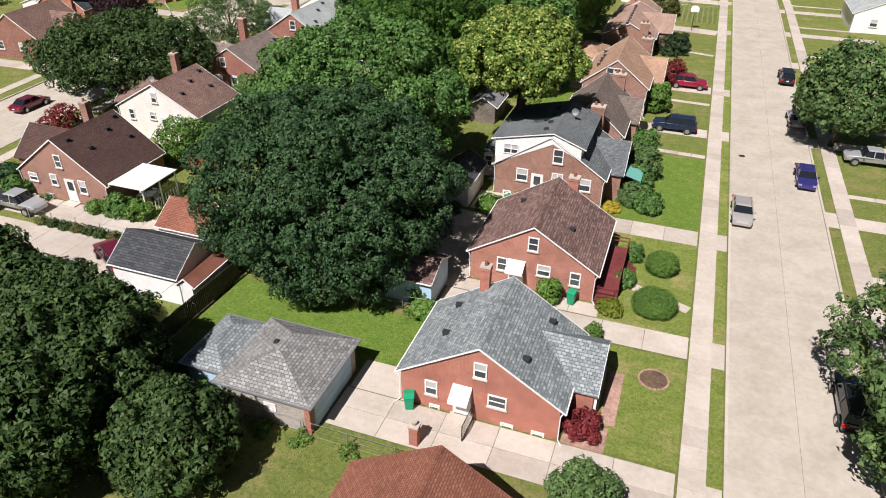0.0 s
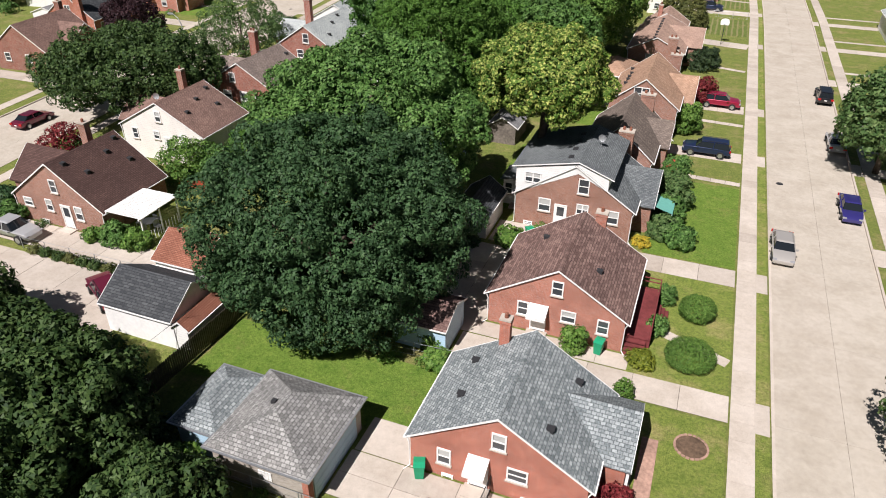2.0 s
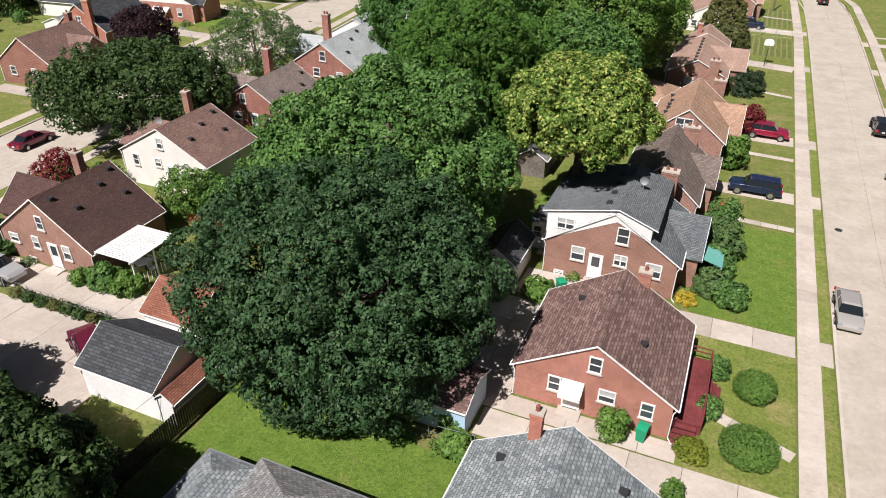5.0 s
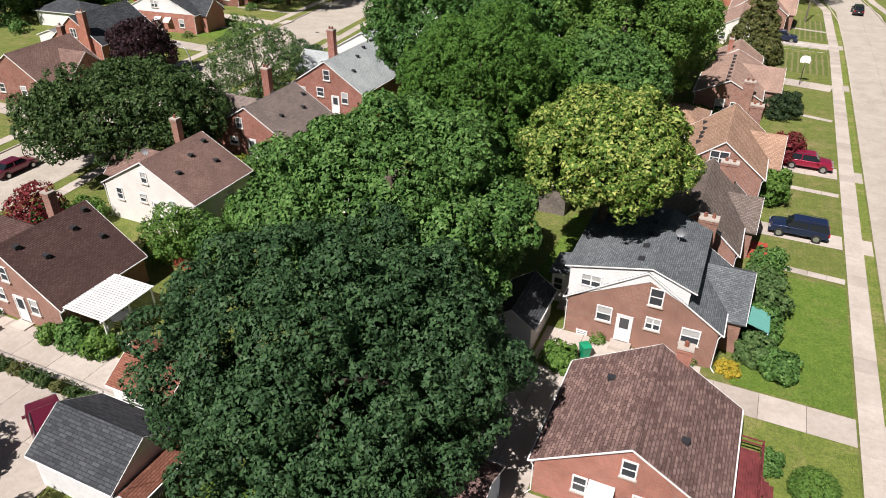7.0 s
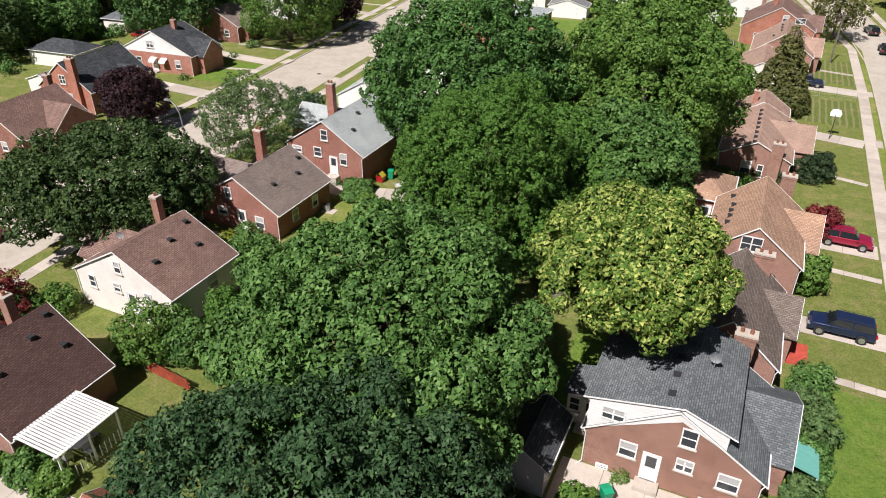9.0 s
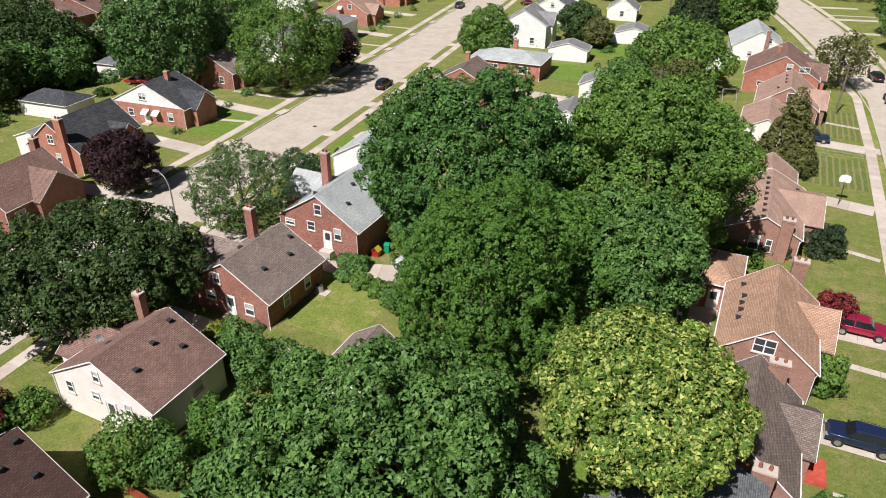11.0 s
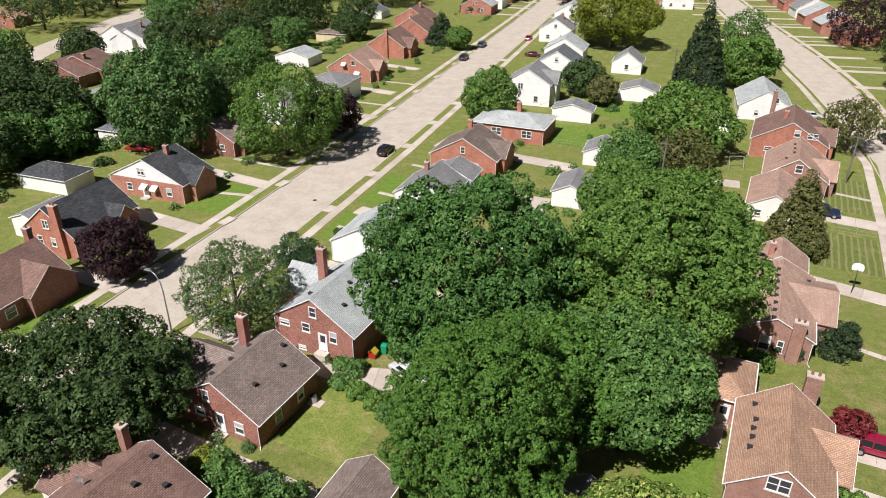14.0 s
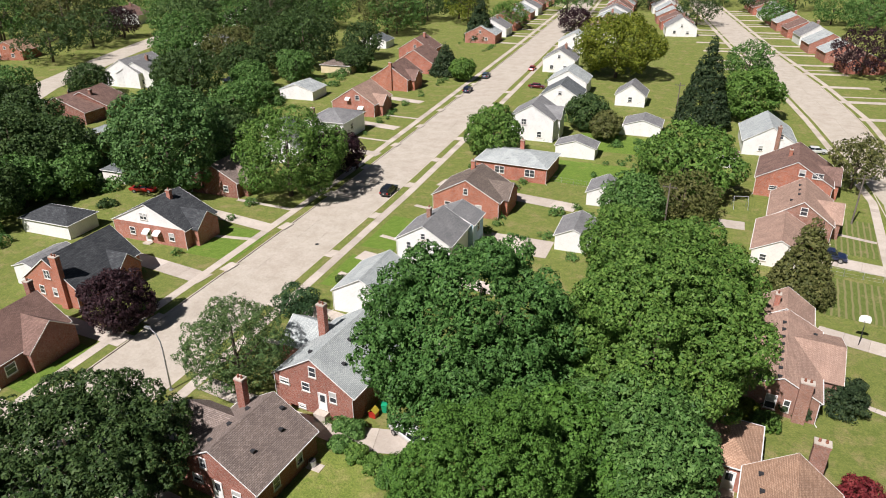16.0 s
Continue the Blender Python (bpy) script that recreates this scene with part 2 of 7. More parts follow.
WOOD_BROWN = rough_mat("brown_fence_wood", (0.085, 0.065, 0.05), 0.35, 4)
BARK = rough_mat("bark", (0.10, 0.075, 0.055), 0.4, 6, 0.95, 0.6)
BIN_GREEN = plain_mat("green_plastic", (0.01, 0.27, 0.13), 0.45)
LEAF_DARK = leaf_mat("leaves_dark_maple", (0.020, 0.048, 0.018), (0.038, 0.083, 0.033), (0.074, 0.134, 0.055))
LEAF_DEEP = leaf_mat("leaves_deep_olive_green", (0.021, 0.046, 0.014), (0.045, 0.082, 0.024), (0.085, 0.132, 0.043))
LEAF_BLUE = leaf_mat("leaves_blue_green_maple", (0.032, 0.084, 0.019), (0.060, 0.141, 0.033), (0.113, 0.219, 0.060))
LEAF_MID = leaf_mat("leaves_mid_maple", (0.037, 0.090, 0.021), (0.076, 0.161, 0.037), (0.150, 0.257, 0.077))
LEAF_YEL = leaf_mat("leaves_yellow_green", (0.045, 0.104, 0.016), (0.112, 0.190, 0.032), (0.43, 0.46, 0.13))
LEAF_LOCUST = leaf_mat("leaves_fine_locust", (0.040, 0.102, 0.017), (0.071, 0.155, 0.026), (0.109, 0.211, 0.042))
LEAF_FOREST = leaf_mat("leaves_forest_green", (0.032, 0.078, 0.023), (0.068, 0.140, 0.039), (0.124, 0.218, 0.072))
LEAF_LIGHT = leaf_mat("leaves_light_green", (0.042, 0.088, 0.026), (0.080, 0.142, 0.046), (0.150, 0.212, 0.080))
LEAF_BRIGHT = leaf_mat("leaves_bright_green", (0.048, 0.112, 0.020), (0.090, 0.173, 0.032), (0.155, 0.250, 0.058))
LEAF_PLUM = leaf_mat("leaves_purple_plum", (0.018, 0.009, 0.013), (0.032, 0.015, 0.02), (0.06, 0.03, 0.034))
LEAF_RED = leaf_mat("leaves_red_maple", (0.09, 0.012, 0.016), (0.16, 0.022, 0.028), (0.24, 0.05, 0.05))
LEAF_CONIFER = leaf_mat("needles_dark", (0.018, 0.035, 0.016), (0.032, 0.055, 0.024), (0.055, 0.08, 0.034))
LEAF_OLIVE = leaf_mat("needles_olive", (0.06, 0.075, 0.022), (0.10, 0.11, 0.035), (0.15, 0.15, 0.055))
LEAF_GOLD = leaf_mat("leaves_gold_green", (0.07, 0.10, 0.012), (0.13, 0.16, 0.018), (0.22, 0.24, 0.035))
FLOWER_YEL = leaf_mat("petals_yellow", (0.30, 0.26, 0.03), (0.45, 0.38, 0.05), (0.5, 0.3, 0.03))

# ---------------- mesh helpers ----------------
class Geo:
    """Collects faces, then becomes one mesh."""
    def __init__(self):
        self.v, self.f = [], []

    def add(self, verts, faces):
        k = len(self.v)
        self.v += [tuple(p) for p in verts]
        self.f += [tuple(i + k for i in f) for f in faces]
        return self

    def box(self, x0, x1, y0, y1, z0, z1):
        return self.add([(x0, y0, z0), (x1, y0, z0), (x1, y1, z0), (x0, y1, z0), (x0, y0, z1), (x1, y0, z1), (x1, y1, z1), (x0, y1, z1)],
                        [(0, 3, 2, 1), (4, 5, 6, 7), (0, 1, 5, 4), (1, 2, 6, 5), (2, 3, 7, 6), (3, 0, 4, 7)])

    def prism(self, outline, a, b, axis="y"):
        """Outline of (across, height) run along an axis from a to b."""
        n = len(outline)
        put = (lambda p, s: (p[0], s, p[1])) if axis == "y" else (lambda p, s: (s, p[0], p[1])) if axis == "x" else (lambda p, s: (p[0], p[1], s))
        vs = [put(p, a) for p in outline] + [put(p, b) for p in outline]
        fs = [tuple(range(n)), tuple(range(2 * n - 1, n - 1, -1))]
        fs += [(i, (i + 1) % n + 0, (i + 1) % n + n, i + n) for i in range(n)]
        return self.add(vs, fs)

    def tube(self, pts, r, n=8):
        """A round bar through the points; r is one radius or one for each point."""
        rs = r if isinstance(r, (list, tuple)) else [r] * len(pts)
        rings = []
        for i, p in enumerate(pts):
            a = Vector(pts[max(i - 1, 0)])
            b = Vector(pts[min(i + 1, len(pts) - 1)])
            d = (b - a).normalized()
            s = d.orthogonal().normalized()
            t = d.cross(s)
            rings.append([tuple(Vector(p) + (s * math.cos(k * math.tau / n) + t * math.sin(k * math.tau / n)) * rs[i]) for k in range(n)])
        vs = [q for ring in rings for q in ring]
        fs = [(i * n + k, i * n + (k + 1) % n, (i + 1) * n + (k + 1) % n, (i + 1) * n + k) for i in range(len(pts) - 1) for k in range(n)]
        fs += [tuple(range(n - 1, -1, -1)), tuple(range((len(pts) - 1) * n, len(pts) * n))]
        return self.add(vs, fs)

    def disc(self, x, y, z0, z1, r, n=20, r2=None):
        r2 = r if r2 is None else r2
        vs = [(x + r * math.cos(k * math.tau / n), y + r * math.sin(k * math.tau / n), z0) for k in range(n)]
        vs += [(x + r2 * math.cos(k * math.tau / n), y + r2 * math.sin(k * math.tau / n), z1) for k in range(n)]
        return self.add(vs, [tuple(range(n - 1, -1, -1)), tuple(range(n, 2 * n))] + [(k, (k + 1) % n, (k + 1) % n + n, k + n) for k in range(n)])

    def mesh(self, name, mat, smooth=False):
        me = bpy.data.meshes.new(name)
        me.from_pydata(self.v, [], self.f)
        bm = bmesh.new()
        bm.from_mesh(me)
        bmesh.ops.recalc_face_normals(bm, faces=bm.faces)
        bm.to_mesh(me)
        bm.free()
        if mat:
            me.materials.append(mat)
        if smooth:
            me.polygons.foreach_set("use_smooth", [True] * len(me.polygons))
        return me


def part(name, g, mat, parent, label="", smooth=False):
    ob = new(name, g.mesh(name, mat, smooth) if isinstance(g, Geo) else g)
    ob.parent = parent
    if label:
        tagged(ob, label)
    return ob


def thing(name, label, category, at=(0, 0, 0), rz=0.0, group="", kind=""):
    root = new(name)
    root.matrix_basis = pose(*at, 0, 0, rz)
    return tagged(root, label, category, group, kind)


def one(name, g, mat, label, category, at=None, rz=0.0, group="", kind="", smooth=False):
    ob = new(name, g.mesh(name, mat, smooth))
    if at:
        ob.matrix_basis = pose(*at, 0, 0, rz)
    return tagged(ob, label, category, group, kind)

# ---------------- ground and streets ----------------
def interp(y, pts):
    if y <= pts[0][0]:
        return pts[0][1]
    for (ya, xa), (yb, xb) in zip(pts, pts[1:]):
        if y <= yb:
            return xa + (xb - xa) * (y - ya) / (yb - ya)
    (ya, xa), (yb, xb) = pts[-2:]
    return xb + (xb - xa) * (y - yb) / (yb - ya)


def east_kerb(y):   # west kerb of the street in front of the east row
    return interp(y, [(-60, 2.3), (150, 2.6), (178, 2.0), (200, -2.6), (231, -9.4), (277, -21.0), (326, -36.0), (388, -52.3), (440, -66)])


def west_kerb(y):   # east kerb of the street in front of the west row
    return interp(y, [(-60, -60), (60, -69.5), (80, -71.5), (106, -73.8), (147, -78.0), (183, -82.5), (288, -96.5), (403, -113), (600, -146)])


E_WIDE, W_WIDE = 7.9, 11.0
ROWS_Y = [-60, -30, 0] + list(range(10, 240, 6)) + list(range(240, 520, 14)) + [560, 640, 800]
g = Geo()
for y in ROWS_Y:
    e, w = east_kerb(y), west_kerb(y)
    wide = E_WIDE + interp(y, [(-60, 0), (190, 0), (240, 4.0), (800, 4.0)])
    g.v += [(-900, y, 0), (-300, y, 0), (w - W_WIDE, y, 0), (w - W_WIDE + 0.02, y, -0.14), (w - 0.02, y, -0.14), (w, y, 0), ((e + w) / 2, y, 0),
            (e, y, 0), (e + 0.02, y, -0.14), (e + wide - 0.02, y, -0.14), (e + wide, y, 0), (300, y, 0), (900, y, 0)]
for r in range(len(ROWS_Y) - 1):
    for c in range(12):
        g.f.append((r * 13 + c, r * 13 + c + 1, (r + 1) * 13 + c + 1, (r + 1) * 13 + c))
k = len(g.v)
g.v += [(-900, 3000, 0), (900, 3000, 0), (-900, -900, 0), (900, -900, 0)]
n = (len(ROWS_Y) - 1) * 13
g.f += [tuple([n + i for i in range(13)] + [k + 1, k]), tuple([k + 2, k + 3] + [12 - i for i in range(13)])]
one("ground", g, GRASS, "mown grass ground with sunken street beds", "ground", kind="structure")


def across(fx, y, s):
    """Place across a street at the offset s; the east street widens past its bend."""
    more = interp(y, [(-60, 0), (190, 0), (240, 4.0), (800, 4.0)]) if fx is east_kerb else 0.0
    return fx(y) + s + more * min(1.0, max(0.0, s / E_WIDE))


def ribbon(fx, a0, a1, y0, y1, step, z0, z1, gap, name, mat, parent):
    """Cast slabs laid along a line fx(y), between the offsets a0 and a1."""
    y = y0
    while y < y1 - 0.05:
        yb = min(y + step, y1)
        p, q = y + gap / 2, yb - gap / 2
        o = [(across(fx, p, a0), p), (across(fx, p, a1), p), (across(fx, q, a1), q), (across(fx, q, a0), q)]
        c = ((o[0][0] + o[1][0]) / 2, p)
        g = Geo().prism([(x - c[0], v - c[1]) for x, v in o], z0, z1, "z")
        ob = part(name, g, mat, parent)
        ob.location = (c[0], c[1], 0)
        y = yb


def slabs(name, x0, x1, y0, y1, nx, ny, label, z=0.035, mat=None, skew=0.0, gap=0.03):
    """A drive or path of cast slabs over a dirt bed."""
    root = thing(name, label, "driveway" if "drive" in name else "path", ((x0 + x1) / 2, (y0 + y1) / 2, 0), skew, kind="structure")
    w, d = (x1 - x0) / nx, (y1 - y0) / ny
    bed = Geo().box(-(x1 - x0) / 2, (x1 - x0) / 2, -(y1 - y0) / 2, (y1 - y0) / 2, 0.004, z - 0.02)
    part("bed", bed, JOINT, root)
    me = Geo().box(gap / 2, w - gap / 2, gap / 2, d - gap / 2, 0.004, z).mesh("slab", mat or CONCRETE)
    for i in range(nx):
        for j in range(ny):
            ob = part("slab", me, None, root)
            ob.location = (-(x1 - x0) / 2 + i * w, -(y1 - y0) / 2 + j * d, random.uniform(-0.004, 0.006))
    return root


# streets
for nm, fx, wide, lo, hi, lanes in (("street_1", east_kerb, E_WIDE, -10, 470, 2), ("street_2", west_kerb, -W_WIDE, 20, 470, 3)):
    root = thing(nm, "pale worn concrete street with dark tarred joints", "road", kind="structure")
    g = Geo()
    ys = [lo] + list(range(lo + 5, hi, 6)) + [hi]
    a, b = (0.03, wide - 0.03) if wide > 0 else (wide + 0.03, -0.03)
    for y in ys:
        g.v += [(across(fx, y, a), y, -0.128), (across(fx, y, b), y, -0.128)]
    g.f = [(2 * i, 2 * i + 1, 2 * i + 3, 2 * i + 2) for i in range(len(ys) - 1)]
    part("roadbed", g, JOINT, root)
    for i in range(lanes):
        s0, s1 = a + (b - a) * i / lanes + 0.008, a + (b - a) * (i + 1) / lanes - 0.008
        ribbon(fx, s0, s1, lo, hi, 9.0, -0.13, -0.105, 0.016, "road_slab", ROAD, root)
    kg = thing("kerb", "low cast concrete kerb along the street", "kerb", kind="structure")
    for s in ((a, b)):
        ribbon(fx, s - 0.1 if s == a else s - 0.08, s + 0.08 if s == a else s + 0.1, lo, hi, 15.0, -0.13, 0.025, 0.02, "kerb_stone", CONCRETE, kg)
# pavements
E_WALK0, E_WALK1 = -2.35, -0.95
for nm, fx, a, b, lo, hi in (("pavement_1", east_kerb, E_WALK0, E_WALK1, 0, 450), ("pavement_2", east_kerb, E_WIDE + 1.0, E_WIDE + 2.4, 10, 450),
                             ("pavement_3", west_kerb, 1.5, 2.9, 40, 450), ("pavement_4", west_kerb, -W_WIDE - 3.0, -W_WIDE - 1.6, 60, 450)):
    root = thing(nm, "cast concrete pavement slabs between lawn and verge", "pavement", kind="structure")
    ribbon(fx, a, b, lo, hi, 1.55 if nm == "pavement_1" else 3.1, 0.002, 0.04, 0.025, "slab", CONCRETE, root)

# ---------------- houses ----------------
def gable(xl, xr, ze, zr, oh, th, y0, y1, axis):
    """Roof of two slopes with its thickness; ridge along the axis."""
    xc = (xl + xr) / 2
    k = (zr - ze) / ((xr - xl) / 2)
    lo = ze - k * oh
    up = th * math.sqrt(1 + k * k)
    return Geo().prism([(xl - oh, lo), (xl - oh, lo + up), (xc, zr + up), (xr + oh, lo + up), (xr + oh, lo), (xc, zr)], y0, y1, axis)


def rake(xl, xr, ze, zr, oh, th, y, axis, out):
    """White boards along the slanting edges of a gable."""
    xc = (xl + xr) / 2
    k = (zr - ze) / ((xr - xl) / 2)
    lo = ze - k * oh
    up = th * math.sqrt(1 + k * k)
    o = [(xl - oh - 0.02, lo - 0.0), (xl - oh - 0.02, lo + up + 0.012), (xc, zr + up + 0.02), (xr + oh + 0.02, lo + up + 0.015), (xr + oh + 0.02, lo - 0.0), (xc, zr)]
    return Geo().prism(o, y, y + out, axis)


def hip_roof(x0, x1, y0, y1, ze, zr, oh, th=0.14, hs=1.0):
    x0, x1, y0, y1 = x0 - oh, x1 + oh, y0 - oh, y1 + oh
    if y1 - y0 >= x1 - x0:
        h = (x1 - x0) / 2 * hs
        a, b = ((x0 + x1) / 2, y0 + h), ((x0 + x1) / 2, y1 - h)
        fs = [(0, 1, 4), (1, 2, 5, 4), (2, 3, 5), (3, 0, 4, 5)]
    else:
        h = (y1 - y0) / 2 * hs
        a, b = (x0 + h, (y0 + y1) / 2), (x1 - h, (y0 + y1) / 2)
        fs = [(3, 0, 4), (0, 1, 5, 4), (1, 2, 5), (2, 3, 4, 5)]
    vs = [(x0, y0, ze), (x1, y0, ze), (x1, y1, ze), (x0, y1, ze), (*a, zr), (*b, zr)]
    low = [(x0, y0, ze - th), (x1, y0, ze - th), (x1, y1, ze - th), (x0, y1, ze - th)]
    return Geo().add(vs + low, fs + [(0, 6, 7, 1), (1, 7, 8, 2), (2, 8, 9, 3), (3, 9, 6, 0), (9, 8, 7, 6)])


def on_face(face, x0, x1, y0, y1):
    """Frame of a wall face: a point (along, out, up) to house coordinates."""
    return {"S": lambda a, o, z: (a, y0 - o, z), "N": lambda a, o, z: (a, y1 + o, z),
            "E": lambda a, o, z: (x1 + o, a, z), "W": lambda a, o, z: (x0 - o, a, z)}[face]


def slab_on(f, a0, a1, o0, o1, z0, z1):
    p, q = f(a0, o0, z0), f(a1, o1, z1)
    return Geo().box(min(p[0], q[0]), max(p[0], q[0]), min(p[1], q[1]), max(p[1], q[1]), min(p[2], q[2]), max(p[2], q[2]))


def joined(*gs):
    out = Geo()
    for g in gs:
        out.add(g.v, g.f)
    return out


def ring_on(f, a0, a1, z0, z1, t, o):
    """One connected frame round an opening."""
    vs = [f(x, q, z) for q in (0.0, o) for x, z in ((a0 - t, z0 - t), (a1 + t, z0 - t), (a1 + t, z1 + t), (a0 - t, z1 + t), (a0, z0), (a1, z0), (a1, z1), (a0, z1))]
    fs = []
    for i in range(4):
        j = (i + 1) % 4
        fs += [(8 + i, 8 + j, 12 + j, 12 + i), (i, j, 8 + j, 8 + i), (4 + i, 4 + j, 12 + j, 12 + i), (i, j, 4 + j, 4 + i)]
    return Geo().add(vs, fs)


def window(root, f, a, z, w, h, pane=None, sill=True, twin=False):
    win = part("window", ring_on(f, a - w / 2, a + w / 2, z - h / 2, z + h / 2, 0.08, 0.07), WHITE, root)
    part("meeting_rail", slab_on(f, a - w / 2, a + w / 2, 0.002, 0.05, z - 0.03, z + 0.03), WHITE, win)
    part("pane", slab_on(f, a - w / 2, a + w / 2, 0.003, 0.016, z + 0.03, z + h / 2), pane or GLASS, win)
    part("pane", slab_on(f, a - w / 2, a + w / 2, 0.003, 0.012, z - h / 2, z - 0.03), GLASS, win)
    if twin:
        part("mullion", slab_on(f, a - 0.05, a + 0.05, 0.002, 0.055, z - h / 2, z + h / 2), WHITE, win)
    if sill:
        part("sill", slab_on(f, a - w / 2 - 0.14, a + w / 2 + 0.14, 0.0, 0.13, z - h / 2 - 0.16, z - h / 2 - 0.08), CONCRETE, win)
    return win


def door(root, f, a, z0, w=0.9, h=2.03, mat=None, label="white panelled door"):
    d = part("door", slab_on(f, a - w / 2, a + w / 2, 0.0, 0.04, z0, z0 + h), mat or WHITE, root, label)
    part("door_frame", ring_on(f, a - w / 2, a + w / 2, z0 - 0.02, z0 + h, 0.09, 0.08), WHITE, d)
    part("panel", slab_on(f, a - w / 2 + 0.13, a + w / 2 - 0.13, 0.04, 0.055, z0 + 0.2, z0 + 0.85), mat or WHITE, d)
    part("pane", slab_on(f, a - w / 2 + 0.15, a + w / 2 - 0.15, 0.04, 0.05, z0 + 1.05, z0 + h - 0.15), GLASS, d)
    part("step", slab_on(f, a - 0.7, a + 0.7, 0.0, 0.9, 0.0, max(z0 - 0.02, 0.06)), CONCRETE, root)
    return d


def awning(root, f, a, z, w=1.3, d=1.0, mat=None):
    side = [(0.02, z), (d, z - 0.5), (d, z - 0.72), (d - 0.05, z - 0.72), (d - 0.05, z - 0.55), (0.02, z - 0.06)]
    n = len(side)
    vs = [f(a + s * w / 2, o, q) for s in (-1, 1) for o, q in side]
    g = Geo().add(vs, [tuple(range(n)), tuple(range(2 * n - 1, n - 1, -1))] + [(i, (i + 1) % n, (i + 1) % n + n, i + n) for i in range(n)])
    aw = part("awning", g, mat or WHITE, root, "white metal door awning")
    for s in (-1, 1):
        part("bracket", Geo().tube([f(a + s * (w / 2 - 0.05), 0.02, z - 0.8), f(a + s * (w / 2 - 0.05), d - 0.06, z - 0.6)], 0.018, 6), WHITE, aw)
    return aw


def chimney(root, x, y, w, d, z0, z1, mat):
    c = part("chimney", Geo().box(x - w / 2, x + w / 2, y - d / 2, y + d / 2, z0, z1 - 0.12), mat, root)
    part("corbel", Geo().box(x - w / 2 - 0.05, x + w / 2 + 0.05, y - d / 2 - 0.05, y + d / 2 + 0.05, z1 - 0.32, z1 - 0.17), mat, c)
    part("cap", Geo().box(x - w / 2 - 0.05, x + w / 2 + 0.05, y - d / 2 - 0.05, y + d / 2 + 0.05, z1 - 0.12, z1), CONCRETE, c)
    for s in ((-1, 1) if w > 0.85 else (0,)):
        part("flue", Geo().disc(x + s * w * 0.22, y, z1, z1 + 0.3, 0.13, 10, 0.11), SH_RUST, c, "clay flue pot")


def roof_z(x, xl, xr, ze, zr, th=0.085):
    k = (zr - ze) / ((xr - xl) / 2)
    return zr - k * abs(x - (xl + xr) / 2) + th * math.sqrt(1 + k * k)


